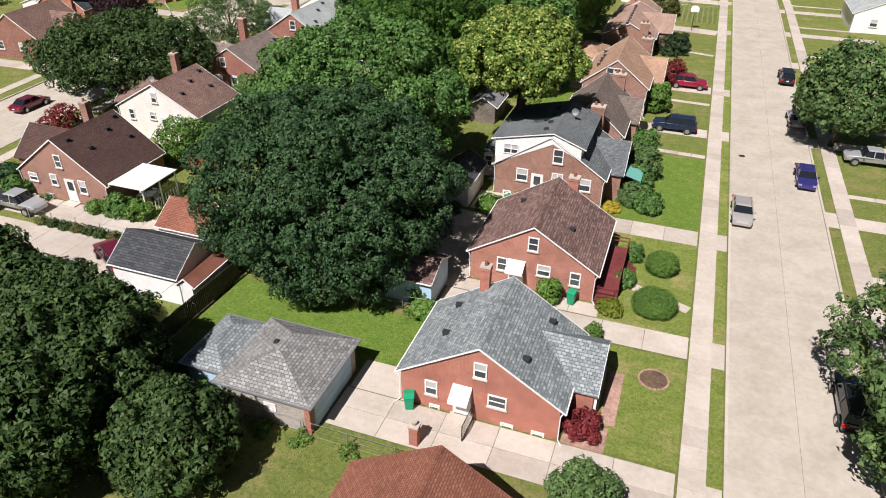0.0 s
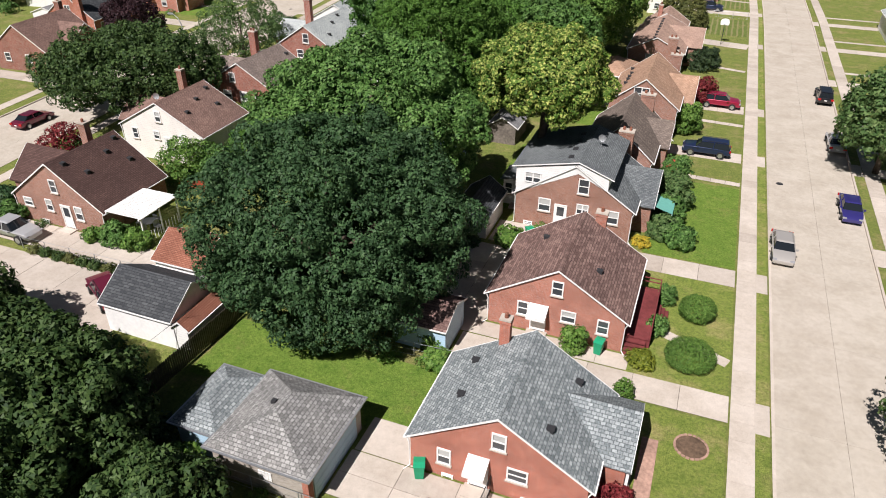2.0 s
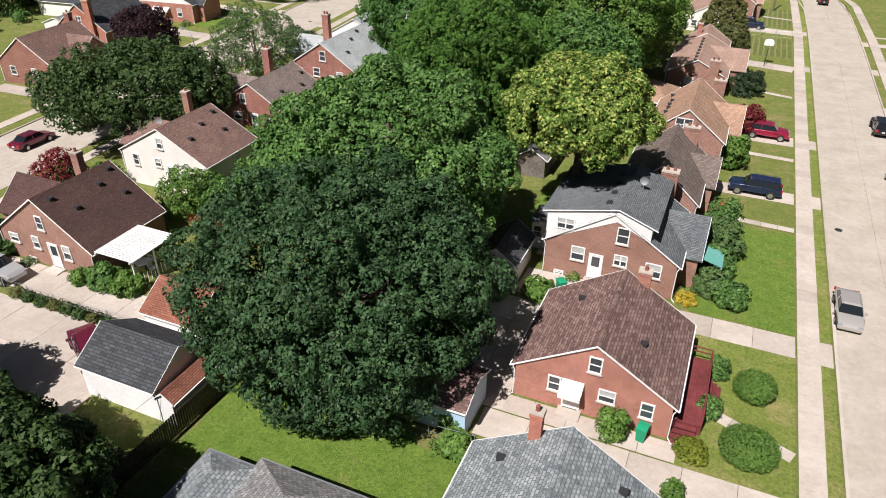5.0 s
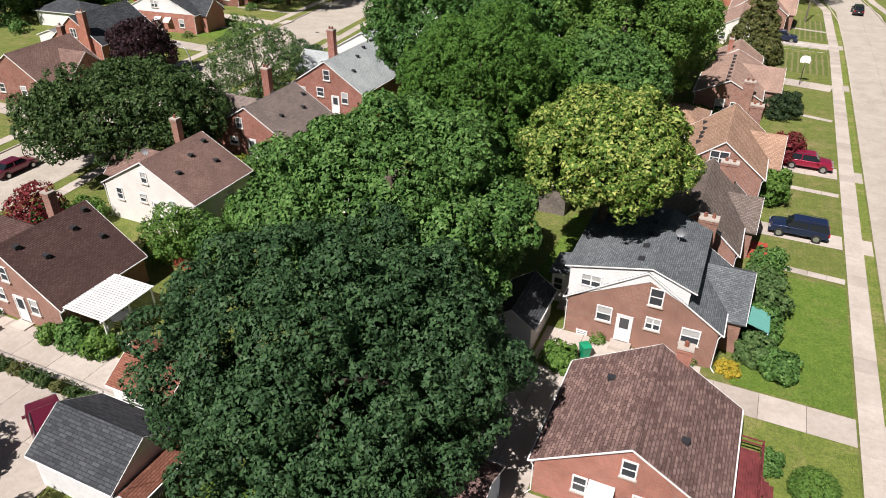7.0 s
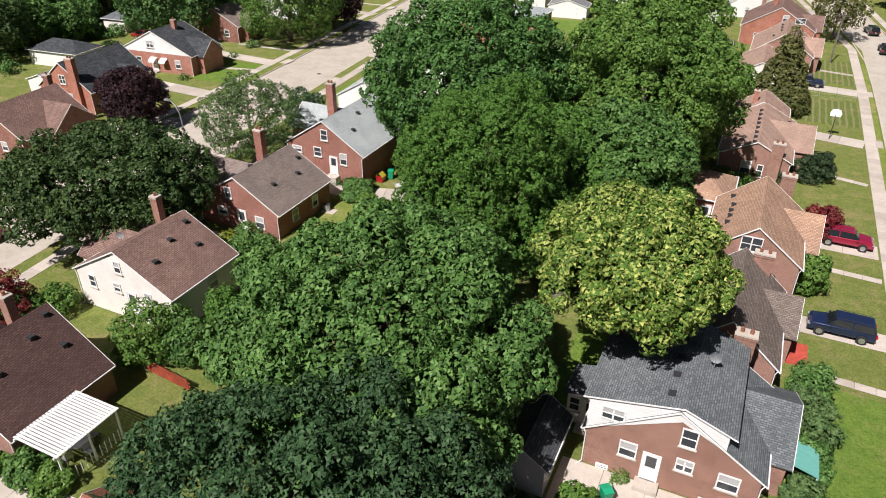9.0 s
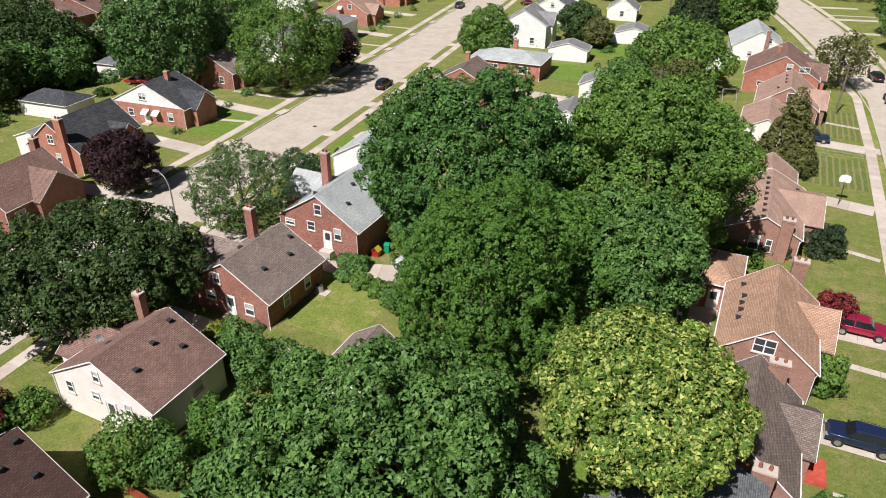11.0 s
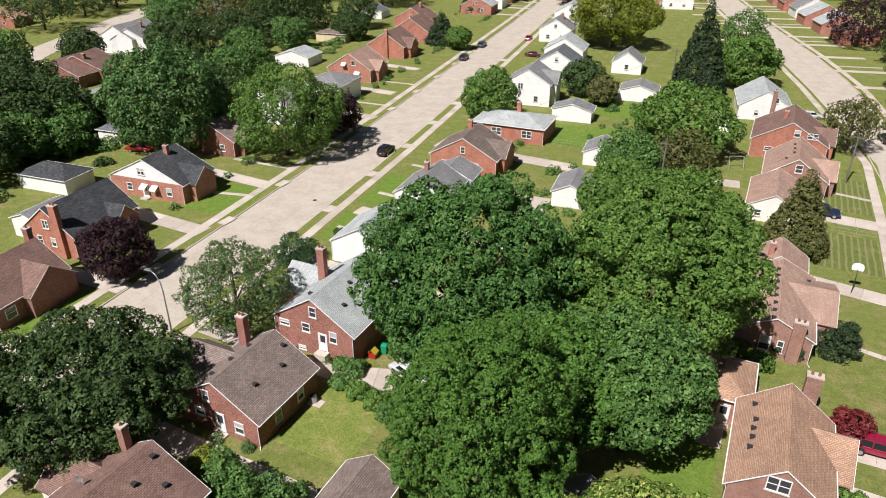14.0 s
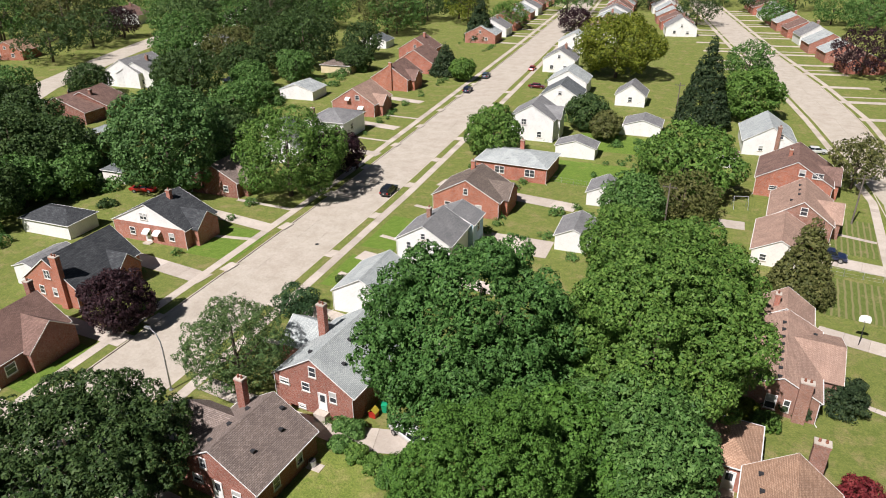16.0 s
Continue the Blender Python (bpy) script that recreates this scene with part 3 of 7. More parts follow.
def house(label, x0, x1, y0, y1, ze, zr, wall, roof, rz=0.0, oh=0.3, kind="gable", wings=(), chims=(), wins=(), doors=(), awns=(), vents=(), upper=None,
          name="house", category="house", spouts=True, group="", trim=None, panes=None, hs=1.0):
    cx, cy = (x0 + x1) / 2, (y0 + y1) / 2
    root = thing(name, label, category, (cx, cy, 0), rz, group)
    X0, X1, Y0, Y1 = x0 - cx, x1 - cx, y0 - cy, y1 - cy
    th = 0.085
    rk = min(oh, 0.13)
    tr = trim or WHITE
    if kind == "gable":
        if upper:
            part("wall", Geo().box(X0, X1, Y0, Y1, -0.1, ze), wall, root)
            part("gable_wall", Geo().prism([(X0, ze), ((X0 + X1) / 2, zr), (X1, ze)], Y0, Y1, "y"), upper, root)
        else:
            part("wall", Geo().prism([(X0, -0.1), (X0, ze), ((X0 + X1) / 2, zr), (X1, ze), (X1, -0.1)], Y0, Y1, "y"), wall, root)
        rf = part("roof", gable(X0, X1, ze, zr, oh, th, Y0 - rk, Y1 + rk, "y"), roof, root)
        part("rake_trim", rake(X0, X1, ze, zr, oh, th, Y0 - rk - 0.03, "y", 0.03), tr, rf)
        part("rake_trim", rake(X0, X1, ze, zr, oh, th, Y1 + rk, "y", 0.03), tr, rf)
        k = (zr - ze) / ((X1 - X0) / 2)
        for s, xe in ((-1, X0 - oh), (1, X1 + oh)):
            part("gutter", Geo().box(min(xe, xe + s * 0.08), max(xe, xe + s * 0.08), Y0 - rk, Y1 + rk, ze - k * oh + 0.0, ze - k * oh + 0.07), tr, rf)
        up = th * math.sqrt(1 + k * k)
        part("ridge_cap", Geo().prism([(-0.16, zr + up - 0.16 * k + 0.012), (0, zr + up + 0.03), (0.16, zr + up - 0.16 * k + 0.012), (0, zr + up - 0.02)], Y0 - rk, Y1 + rk, "y"), roof, rf)
    else:
        part("wall", Geo().box(X0, X1, Y0, Y1, -0.1, ze), wall, root)
        rf = part("roof", hip_roof(X0, X1, Y0, Y1, ze + 0.1, zr, oh, 0.16, hs), roof, root)
        for q in ((X0 - oh - 0.1, X1 + oh + 0.1, Y0 - oh - 0.1, Y0 - oh), (X0 - oh - 0.1, X1 + oh + 0.1, Y1 + oh, Y1 + oh + 0.1), (X0 - oh - 0.1, X0 - oh, Y0 - oh, Y1 + oh), (X1 + oh, X1 + oh + 0.1, Y0 - oh, Y1 + oh)):
            part("gutter", Geo().box(*q, ze + 0.01, ze + 0.09), tr, rf)
    if spouts:
        for s, xe in ((-1, X0), (1, X1)):
            part("downspout", Geo().tube([(xe + s * 0.2, Y0 - 0.06, ze - 0.12), (xe + s * 0.05, Y0 - 0.07, ze - 0.45), (xe + s * 0.05, Y0 - 0.07, 0.15), (xe + s * 0.3, Y0 - 0.4, 0.06)], 0.035, 6), tr, root)
    for side, ya, yb, out, wze, wzr, *rest in wings:
        ya, yb = ya - cy, yb - cy
        wm = rest[0] if rest else wall
        xin = (X0 + X1) / 2
        xa, xb = (xin, X1 + out) if side == "E" else (X0 - out, xin)
        wo = 0.25
        part("wing_wall", Geo().prism([(ya, -0.1), (ya, wze), ((ya + yb) / 2, wzr), (yb, wze), (yb, -0.1)], xa, xb, "x"), wm, root)
        wr = part("wing_roof", gable(ya, yb, wze, wzr, wo, th, xa if side == "E" else xa - wo, xb + wo if side == "E" else xb, "x"), roof, root)
        part("rake_trim", rake(ya, yb, wze, wzr, wo, th, (xb + wo) if side == "E" else (xa - wo - 0.03), "x", 0.03), tr, wr)
    for x, y, w, d, z1 in chims:
        chimney(root, x - cx, y - cy, w, d, 0.0, z1, wall if wall in (BRICK_RED, BRICK_ROSE, BRICK_BROWN, BRICK_ORANGE, BRICK_DARK, BRICK_WINE, BRICK_DUSTY) else BRICK_BROWN)
    for face, a, z, w, h, *rest in wins:
        window(root, on_face(face, X0, X1, Y0, Y1), a - (cx if face in "SN" else cy), z, w, h, pane=BLIND if "b" in rest or int(abs(a) * 10) % 2 else None, twin="t" in rest)
    for face, a, z0, *rest in doors:
        door(root, on_face(face, X0, X1, Y0, Y1), a - (cx if face in "SN" else cy), z0)
    for face, a, z, *rest in awns:
        awning(root, on_face(face, X0, X1, Y0, Y1), a - (cx if face in "SN" else cy), z, *rest)
    for x, y in vents:
        z = roof_z(x - cx, X0, X1, ze, zr)
        part("roof_vent", Geo().prism([(-0.16, -0.14), (-0.16, 0.14), (-0.21, 0.16), (-0.21, 0.2), (0.21, 0.2), (0.21, 0.16), (0.16, 0.14), (0.16, -0.14)], -0.18, 0.18, "y"), DARK, rf).location = (x - cx, y - cy, z)
    return root


def garage(label, x0, x1, y0, y1, ze, zr, wall, roof, kind="gable", rz=0.0, door_face="", **kw):
    root = house(label, x0, x1, y0, y1, ze, zr, wall, roof, rz, 0.25, kind, name="garage", category="garage", spouts=False, **kw)
    if door_face:
        X0, X1, Y0, Y1 = -(x1 - x0) / 2, (x1 - x0) / 2, -(y1 - y0) / 2, (y1 - y0) / 2
        f = on_face(door_face, X0, X1, Y0, Y1)
        half = (X1 if door_face in "SN" else Y1) * 0.82
        d = part("garage_door", slab_on(f, -half, half, 0.0, 0.03, 0.02, 2.1), WHITE, root, "white sectional garage door")
        for i in range(4):
            part("panel", slab_on(f, -half, half, 0.03, 0.05, 0.03 + i * 0.52, 0.51 + i * 0.52), WHITE, d)
    return root


# east row, fronts to the east
E1 = house("red brick bungalow with gray shingle roof beside a concrete drive", -15.9, -6.5, 33.5, 40.5, 2.35, 5.3, BRICK_RED, SH_GRAY,
           wings=[("E", 35.7, 40.4, 1.5, 2.2, 3.75)], chims=[(-12.9, 40.3, 0.6, 0.5, 6.1)],
           wins=[("S", -11.1, 3.75, 0.62, 0.95), ("S", -14.0, 1.55, 0.62, 0.95, "b"), ("S", -10.05, 1.75, 0.95, 0.75), ("S", -13.8, 0.1, 0.5, 0.22), ("S", -9.4, 0.1, 0.6, 0.22), ("S", -7.6, 0.1, 0.6, 0.22)],
           doors=[("S", -12.1, 0.12)], awns=[("S", -12.1, 2.35, 1.15, 1.0)], vents=[(-14.0, 36.0), (-14.2, 39.0), (-8.9, 35.0), (-8.3, 39.3)])
E2 = house("rose brick bungalow with mottled brown shingle roof and a red deck", -16.0, -6.85, 47.2, 55.4, 2.45, 5.25, BRICK_ROSE, SH_BROWN,
           chims=[(-10.2, 55.6, 0.8, 0.6, 5.6)], wins=[("S", -11.4, 3.9, 0.62, 0.98), ("S", -13.6, 1.75, 0.62, 0.98), ("S", -10.5, 1.85, 0.85, 0.78), ("S", -8.2, 1.65, 0.62, 0.98), ("E", 49.5, 1.8, 1.4, 1.2), ("E", 53.6, 1.8, 1.4, 1.2)],
           doors=[("S", -12.5, 0.2)], awns=[("S", -12.5, 2.35, 1.3, 1.0)], vents=[(-9.2, 50.0), (-13.6, 53.0)])
E3 = house("brown brick bungalow with slate gray roof and white shed dormer", -18.2, -8.5, 61.3, 69.6, 2.95, 6.1, BRICK_BROWN, SH_SLATE,
           wings=[("E", 63.6, 70.2, 1.3, 2.6, 4.4)], chims=[(-10.7, 70.2, 1.3, 0.8, 6.3)],
           wins=[("S", -12.6, 4.45, 0.75, 1.2), ("S", -15.7, 2.2, 0.9, 1.05), ("S", -12.5, 2.35, 0.85, 0.8, "t"), ("S", -10.1, 2.1, 1.05, 1.05, "b"), ("S", -17.0, 0.15, 0.6, 0.25), ("S", -11.0, 0.15, 0.6, 0.25)],
           doors=[("S", -14.3, 0.35)])
E4 = house("rose brick bungalow with taupe roof and wide brick chimney", -14.8, -8.3, 71.9, 82.2, 2.9, 5.7, BRICK_DUSTY, SH_TAUPE, wings=[("E", 76.6, 81.9, 1.0, 2.6, 4.3)],
           chims=[(-10.2, 82.0, 1.4, 0.7, 5.9)], vents=[(-9.3, 79.0)], wins=[("E", 75.6, 1.7, 1.0, 1.2)])
E5 = house("rose brick house with steep tan shingle roof", -14.5, -7.3, 85.1, 95.8, 3.55, 6.3, BRICK_DUSTY, SH_TAN, wings=[("E", 89.6, 95.4, 1.3, 2.9, 5.0)],
           chims=[(-8.9, 99.6, 1.3, 0.8, 5.4)], wins=[("S", -11.2, 4.75, 1.5, 1.2, "t"), ("E", 87.0, 1.9, 1.2, 1.3), ("E", 92.5, 1.9, 1.5, 1.3)],
           vents=[(-13.4, 88.6), (-13.3, 89.8), (-13.3, 90.9), (-13.2, 92.0), (-13.4, 94.2)])
E6 = house("brick ranch house with broad pinkish tan roof and vents", -15.8, -8.6, 109.2, 123.4, 2.85, 4.6, BRICK_DUSTY, SH_PINK, wings=[("E", 113.6, 123.0, 2.0, 2.7, 4.3)],
           chims=[(-10.1, 109.0, 1.2, 0.7, 5.0)], wins=[("S", -12.9, 1.5, 0.95, 1.6, "b"), ("S", -11.4, 1.4, 0.5, 1.3), ("E", 110.0, 1.9, 1.2, 1.2)],
           vents=[(-12.6, 109.4 + 1.6 * i) for i in range(8)] + [(-9.6, 117.0), (-9.2, 121.5)])
house("brick rear house part with pinkish tan gable roof", -15.6, -9.4, 123.9, 129.4, 2.6, 4.6, BRICK_ROSE, SH_PINK, name="garage", category="garage", chims=[(-13.6, 125.5, 0.6, 0.6, 5.6)])
E7 = house("rose brick house with tan pink roof and white gable windows", -16.0, -6.9, 156.4, 168.4, 3.0, 6.1, BRICK_DUSTY, SH_PINK, wings=[("E", 158.6, 165.4, 1.2, 2.7, 4.8)],
           wins=[("S", -11.2, 4.6, 0.9, 1.2), ("S", -8.6, 1.7, 1.3, 1.2)], vents=[(-13.2, 159.5), (-12.2, 160.8), (-12.2, 163.0), (-12.2, 165.2)])
garage("low cream garage with tan shingle roof", -17.4, -10.2, 144.3, 156.1, 2.3, 4.3, CREAM_SIDING, SH_PINK, wins=[("S", -15.8, 1.3, 0.8, 0.9)])
E8 = house("orange brick house with brown roof and white dormer window", -19.0, -6.8, 173.4, 186.2, 3.4, 7.0, BRICK_ORANGE, SH_BROWN2, wings=[("E", 176.5, 183.0, 1.2, 2.9, 5.0)],
           chims=[(-14.2, 179.0, 0.6, 0.6, 7.6)], wins=[("S", -11.9, 5.2, 0.9, 1.1), ("S", -9.4, 5.0, 1.6, 0.9, "t"), ("S", -16.0, 1.8, 1.2, 0.7)])
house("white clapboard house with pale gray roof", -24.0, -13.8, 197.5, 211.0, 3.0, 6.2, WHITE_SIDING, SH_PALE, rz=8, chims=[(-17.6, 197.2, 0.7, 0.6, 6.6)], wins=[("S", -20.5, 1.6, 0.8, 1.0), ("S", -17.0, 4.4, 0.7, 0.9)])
E0 = house("low house with weathered rust brown roof over a brick wall", -15.2, -6.4, 14.0, 26.2, 2.6, 5.35, BRICK_BROWN, SH_RUST, trim=SH_RUST, vents=[(-9.0, 23.4)])
# E3 white dormer and rear porch
dg = thing("dormer", "white sided shed dormer with slate roof on a house roof", "dormer", (-13.35, 65.45, 0))
part("wall", Geo().prism([(-4.95, 2.9), (-4.95, 5.3), (0.2, 6.3), (2.7, 5.45), (2.7, 4.3), (0.2, 5.5)], -4.19, 4.0, "y"), WHITE_SIDING, dg)
droof = part("roof", Geo().prism([(-5.3, 5.26), (-5.3, 5.4), (0.2, 6.62), (3.1, 5.5), (3.1, 5.36), (0.2, 6.48)], -4.32, 4.25, "y"), SH_SLATE, dg)
part("roof_trim", Geo().prism([(-5.32, 5.28), (-5.32, 5.37), (0.2, 6.57), (3.12, 5.47), (3.12, 5.38), (0.2, 6.48)], -4.35, -4.32, "y"), WHITE, droof)
window(dg, lambda a, o, z: (a, -4.19 - o, z), -3.5, 4.55, 1.2, 0.8, pane=BLIND, twin=True, sill=False)
for i in range(4):
    part("roof_vent", Geo().prism([(-0.2, 0.0), (-0.2, 0.13), (0.2, 0.19), (0.2, 0.0)], -0.2, 0.2, "y"), DARK, dg).location = (-0.7, -3.2 + 1.75 * i, 6.38)
rp = thing("porch", "small white sided rear porch with slate roof", "porch", (-19.2, 65.6, 0))
part("wall", Geo().box(-1.0, 1.0, -1.3, 1.3, 0, 2.5), WHITE_SIDING, rp)
part("roof", Geo().prism([(-1.25, 2.4), (-1.25, 2.52), (1.2, 3.1), (1.2, 2.98)], -1.5, 1.5, "y"), SH_SLATE, rp)
window(rp, lambda a, o, z: (a, -1.3 - o, z), -0.5, 1.6, 0.6, 1.0)
door(rp, lambda a, o, z: (a, -1.3 - o, z), 0.5, 0.2, 0.75, 1.9)
# west row, fronts to the west
W1 = house("dark red brick bungalow with dark brown roof and white side door", -58.3, -48.8, 46.1, 53.5, 2.45, 5.85, BRICK_DUSTY, SH_DKBROWN, wings=[("W", 48.2, 53.2, 2.6, 2.4, 4.6)],
           chims=[(-55.1, 52.0, 0.75, 0.6, 7.1)], wins=[("S", -53.4, 3.9, 0.6, 1.05), ("S", -56.9, 1.85, 0.85, 0.65, "b"), ("S", -54.5, 1.95, 0.6, 0.95, "b"), ("S", -51.35, 1.75, 0.7, 1.1), ("S", -55.5, 0.2, 0.6, 0.25)],
           doors=[("S", -52.75, 0.15)], vents=[(-51.6, 48.2), (-52.3, 51.2), (-51.0, 52.3), (-52.9, 47.2), (-53.0, 52.9)])
W2 = house("cream sided house with warm brown roof and satellite dish", -59.4, -49.6, 60.1, 67.4, 3.4, 6.1, CREAM_SIDING, SH_BROWN2, wings=[("W", 62.5, 67.0, 2.4, 2.8, 4.7)],
           chims=[(-56.8, 66.9, 0.7, 0.6, 7.3)], wins=[("S", -54.5, 4.75, 0.55, 0.95), ("S", -57.8, 2.6, 0.55, 1.0), ("S", -55.1, 2.75, 0.6, 0.7), ("S", -51.9, 2.55, 0.55, 1.05), ("E", 64.5, 2.3, 0.9, 1.0)],
           doors=[("S", -53.7, 0.6)], vents=[(-52.2, 61.7), (-53.0, 64.2), (-51.6, 65.6), (-53.6, 66.6)])
W3 = house("red brick house with gray brown roof and white windows", -60.6, -51.4, 75.3, 84.0, 2.75, 5.55, BRICK_WINE, SH_GRAYBR, wings=[("W", 78.5, 83.0, 3.0, 2.6, 4.3)],
           chims=[(-58.7, 82.8, 0.9, 0.7, 7.3)], wins=[("S", -56.9, 3.85, 0.65, 1.0), ("S", -57.9, 1.75, 1.0, 0.75), ("S", -53.5, 1.4, 0.9, 1.1), ("E", 78.0, 1.5, 0.8, 1.1), ("E", 81.3, 1.5, 0.8, 1.1)],
           doors=[("S", -55.6, 0.2)], vents=[(-57.5, 77.0), (-57.3, 79.3), (-57.1, 81.6), (-53.6, 78.0), (-53.3, 81.5), (-54.5, 83.3)])
W4 = house("orange red brick house with pale gray green roof and white door", -59.7, -50.2, 88.6, 100.0, 3.75, 6.8, BRICK_WINE, SH_PALE, wings=[("W", 94.0, 99.6, 3.4, 3.3, 5.2)],
           chims=[(-58.3, 95.6, 0.9, 0.7, 8.6)], wins=[("S", -54.8, 5.3, 0.75, 1.1), ("S", -58.5, 3.1, 1.1, 0.6), ("S", -55.8, 3.2, 0.85, 0.95), ("S", -52.5, 2.9, 0.75, 1.2), ("S", -56.5, 0.5, 0.8, 0.4)],
           doors=[("S", -53.8, 0.9)], vents=[(-56.3, 90.5), (-52.6, 91.0), (-53.8, 94.0), (-54.4, 96.5)])
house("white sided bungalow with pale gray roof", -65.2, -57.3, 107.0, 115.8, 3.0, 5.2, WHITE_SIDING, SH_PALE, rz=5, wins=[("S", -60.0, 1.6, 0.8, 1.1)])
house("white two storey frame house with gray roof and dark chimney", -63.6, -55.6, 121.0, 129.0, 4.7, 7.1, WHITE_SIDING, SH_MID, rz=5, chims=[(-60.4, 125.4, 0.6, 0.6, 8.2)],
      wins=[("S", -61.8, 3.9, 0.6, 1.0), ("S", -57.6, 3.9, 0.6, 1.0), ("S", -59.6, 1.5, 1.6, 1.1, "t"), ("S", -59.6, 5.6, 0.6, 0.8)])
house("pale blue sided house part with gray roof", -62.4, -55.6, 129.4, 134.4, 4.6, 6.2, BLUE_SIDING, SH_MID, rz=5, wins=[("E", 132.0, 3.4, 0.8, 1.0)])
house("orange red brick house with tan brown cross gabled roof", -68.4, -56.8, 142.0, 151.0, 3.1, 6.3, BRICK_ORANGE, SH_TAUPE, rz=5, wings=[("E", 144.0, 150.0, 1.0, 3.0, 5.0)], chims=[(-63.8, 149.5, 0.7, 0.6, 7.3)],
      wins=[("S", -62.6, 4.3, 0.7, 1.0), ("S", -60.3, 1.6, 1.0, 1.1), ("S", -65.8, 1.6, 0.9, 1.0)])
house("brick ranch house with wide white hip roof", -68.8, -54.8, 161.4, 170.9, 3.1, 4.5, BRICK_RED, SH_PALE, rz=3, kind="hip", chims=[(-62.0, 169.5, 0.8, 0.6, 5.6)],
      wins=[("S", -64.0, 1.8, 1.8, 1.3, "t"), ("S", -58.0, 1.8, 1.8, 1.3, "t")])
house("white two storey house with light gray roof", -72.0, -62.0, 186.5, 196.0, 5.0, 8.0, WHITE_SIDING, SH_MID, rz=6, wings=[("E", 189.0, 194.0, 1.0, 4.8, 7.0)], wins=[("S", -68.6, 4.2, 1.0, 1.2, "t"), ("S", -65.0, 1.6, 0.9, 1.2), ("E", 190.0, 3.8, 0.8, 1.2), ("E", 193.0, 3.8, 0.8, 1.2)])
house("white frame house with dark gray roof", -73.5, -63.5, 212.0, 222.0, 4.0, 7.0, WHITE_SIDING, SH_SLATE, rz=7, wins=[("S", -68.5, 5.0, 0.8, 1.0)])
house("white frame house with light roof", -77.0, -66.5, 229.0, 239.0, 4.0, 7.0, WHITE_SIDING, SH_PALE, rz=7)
# houses on the far side of the west street
house("dark brick house with brown roof and white windows", -97.0, -88.6, 76.5, 86.5, 3.0, 6.1, BRICK_DARK, SH_BROWN2, rz=5, wings=[("E", 80.0, 86.2, 1.2, 2.8, 5.2)], chims=[(-94.5, 87.0, 0.8, 0.7, 7.0)],
      wins=[("S", -95.0, 1.8, 0.8, 1.0), ("S", -91.5, 1.8, 0.8, 1.0), ("E", 78.2, 1.6, 1.2, 1.2)])
house("orange brick house with charcoal roof and tall chimney", -104.0, -95.2, 91.8, 103.0, 3.2, 6.6, BRICK_ORANGE, SH_BLACK, rz=5, wings=[("E", 97.5, 101.5, 1.4, 2.8, 4.8)], chims=[(-97.2, 91.6, 1.1, 0.7, 7.6)],
      wins=[("S", -99.6, 4.4, 0.9, 1.1, "t"), ("S", -101.2, 1.9, 0.7, 1.1), ("S", -98.9, 1.9, 0.7, 1.1), ("E", 94.0, 1.7, 1.6, 1.4)])
garage("white rear addition with gray flat pitched roof", -109.0, -104.4, 93.5, 100.5, 2.8, 3.6, WHITE_SIDING, SH_MID, rz=5)
house("brick house with white gable and dark blue gray roof", -109.3, -95.7, 111.0, 118.8, 3.1, 6.4, BRICK_ROSE, SH_BLACK, rz=6, upper=WHITE_SIDING, wings=[("E", 112.5, 117.5, 1.2, 2.9, 4.9)], chims=[(-101.5, 115.5, 0.7, 0.6, 7.4)],
      wins=[("S", -103.1, 4.4, 1.2, 1.0, "t"), ("S", -98.3, 1.6, 0.9, 1.2), ("S", -105.8, 1.6, 0.9, 1.1)], doors=[("S", -102.8, 0.2)], awns=[("S", -102.8, 2.4, 1.2, 0.9), ("S", -100.8, 2.4, 1.2, 0.9)])
house("dark red brick house with gray roof under trees", -112.5, -102.6, 130.6, 139.0, 3.0, 5.8, BRICK_DARK, SH_GRAYBR, rz=6, wings=[("E", 132.0, 137.0, 1.2, 2.7, 4.6)], wins=[("S", -105.0, 1.6, 0.9, 1.1), ("E", 134.5, 1.6, 1.0, 1.2)])
house("white house with gray roof behind street trees", -113.0, -103.5, 150.0, 159.0, 3.2, 6.0, WHITE_SIDING, SH_MID, rz=6)
house("white sided house with gray hip roof", -113.0, -104.0, 167.0, 177.5, 4.2, 6.0, WHITE_SIDING, SH_MID, rz=6, kind="hip", wins=[("S", -106.0, 2.6, 0.9, 1.1), ("E", 171.0, 2.6, 1.2, 1.2)], chims=[(-112.6, 169.0, 0.8, 0.6, 6.6)])
house("brick house with pale mauve roof and white dormer", -120.0, -108.5, 187.0, 198.0, 3.2, 6.8, BRICK_ROSE, SH_PINK, rz=7, wings=[("E", 189.0, 194.0, 1.4, 2.8, 4.8)], wins=[("S", -113.0, 4.6, 1.0, 1.0), ("S", -112.0, 1.6, 1.0, 1.2)], awns=[("S", -112.0, 2.6, 1.5, 0.9), ("S", -115.5, 4.6, 1.2, 0.9)])
house("orange brick house with brown gable roof", -125.0, -114.0, 214.0, 226.0, 3.4, 7.0, BRICK_ORANGE, SH_BROWN2, rz=7, wings=[("E", 216.0, 222.0, 1.4, 2.9, 5.2)], chims=[(-119.0, 213.8, 0.8, 0.6, 8.0)])
house("brick house with brown roof", -130.0, -118.0, 237.0, 249.0, 3.4, 7.2, BRICK_RED, SH_BROWN2, rz=8)
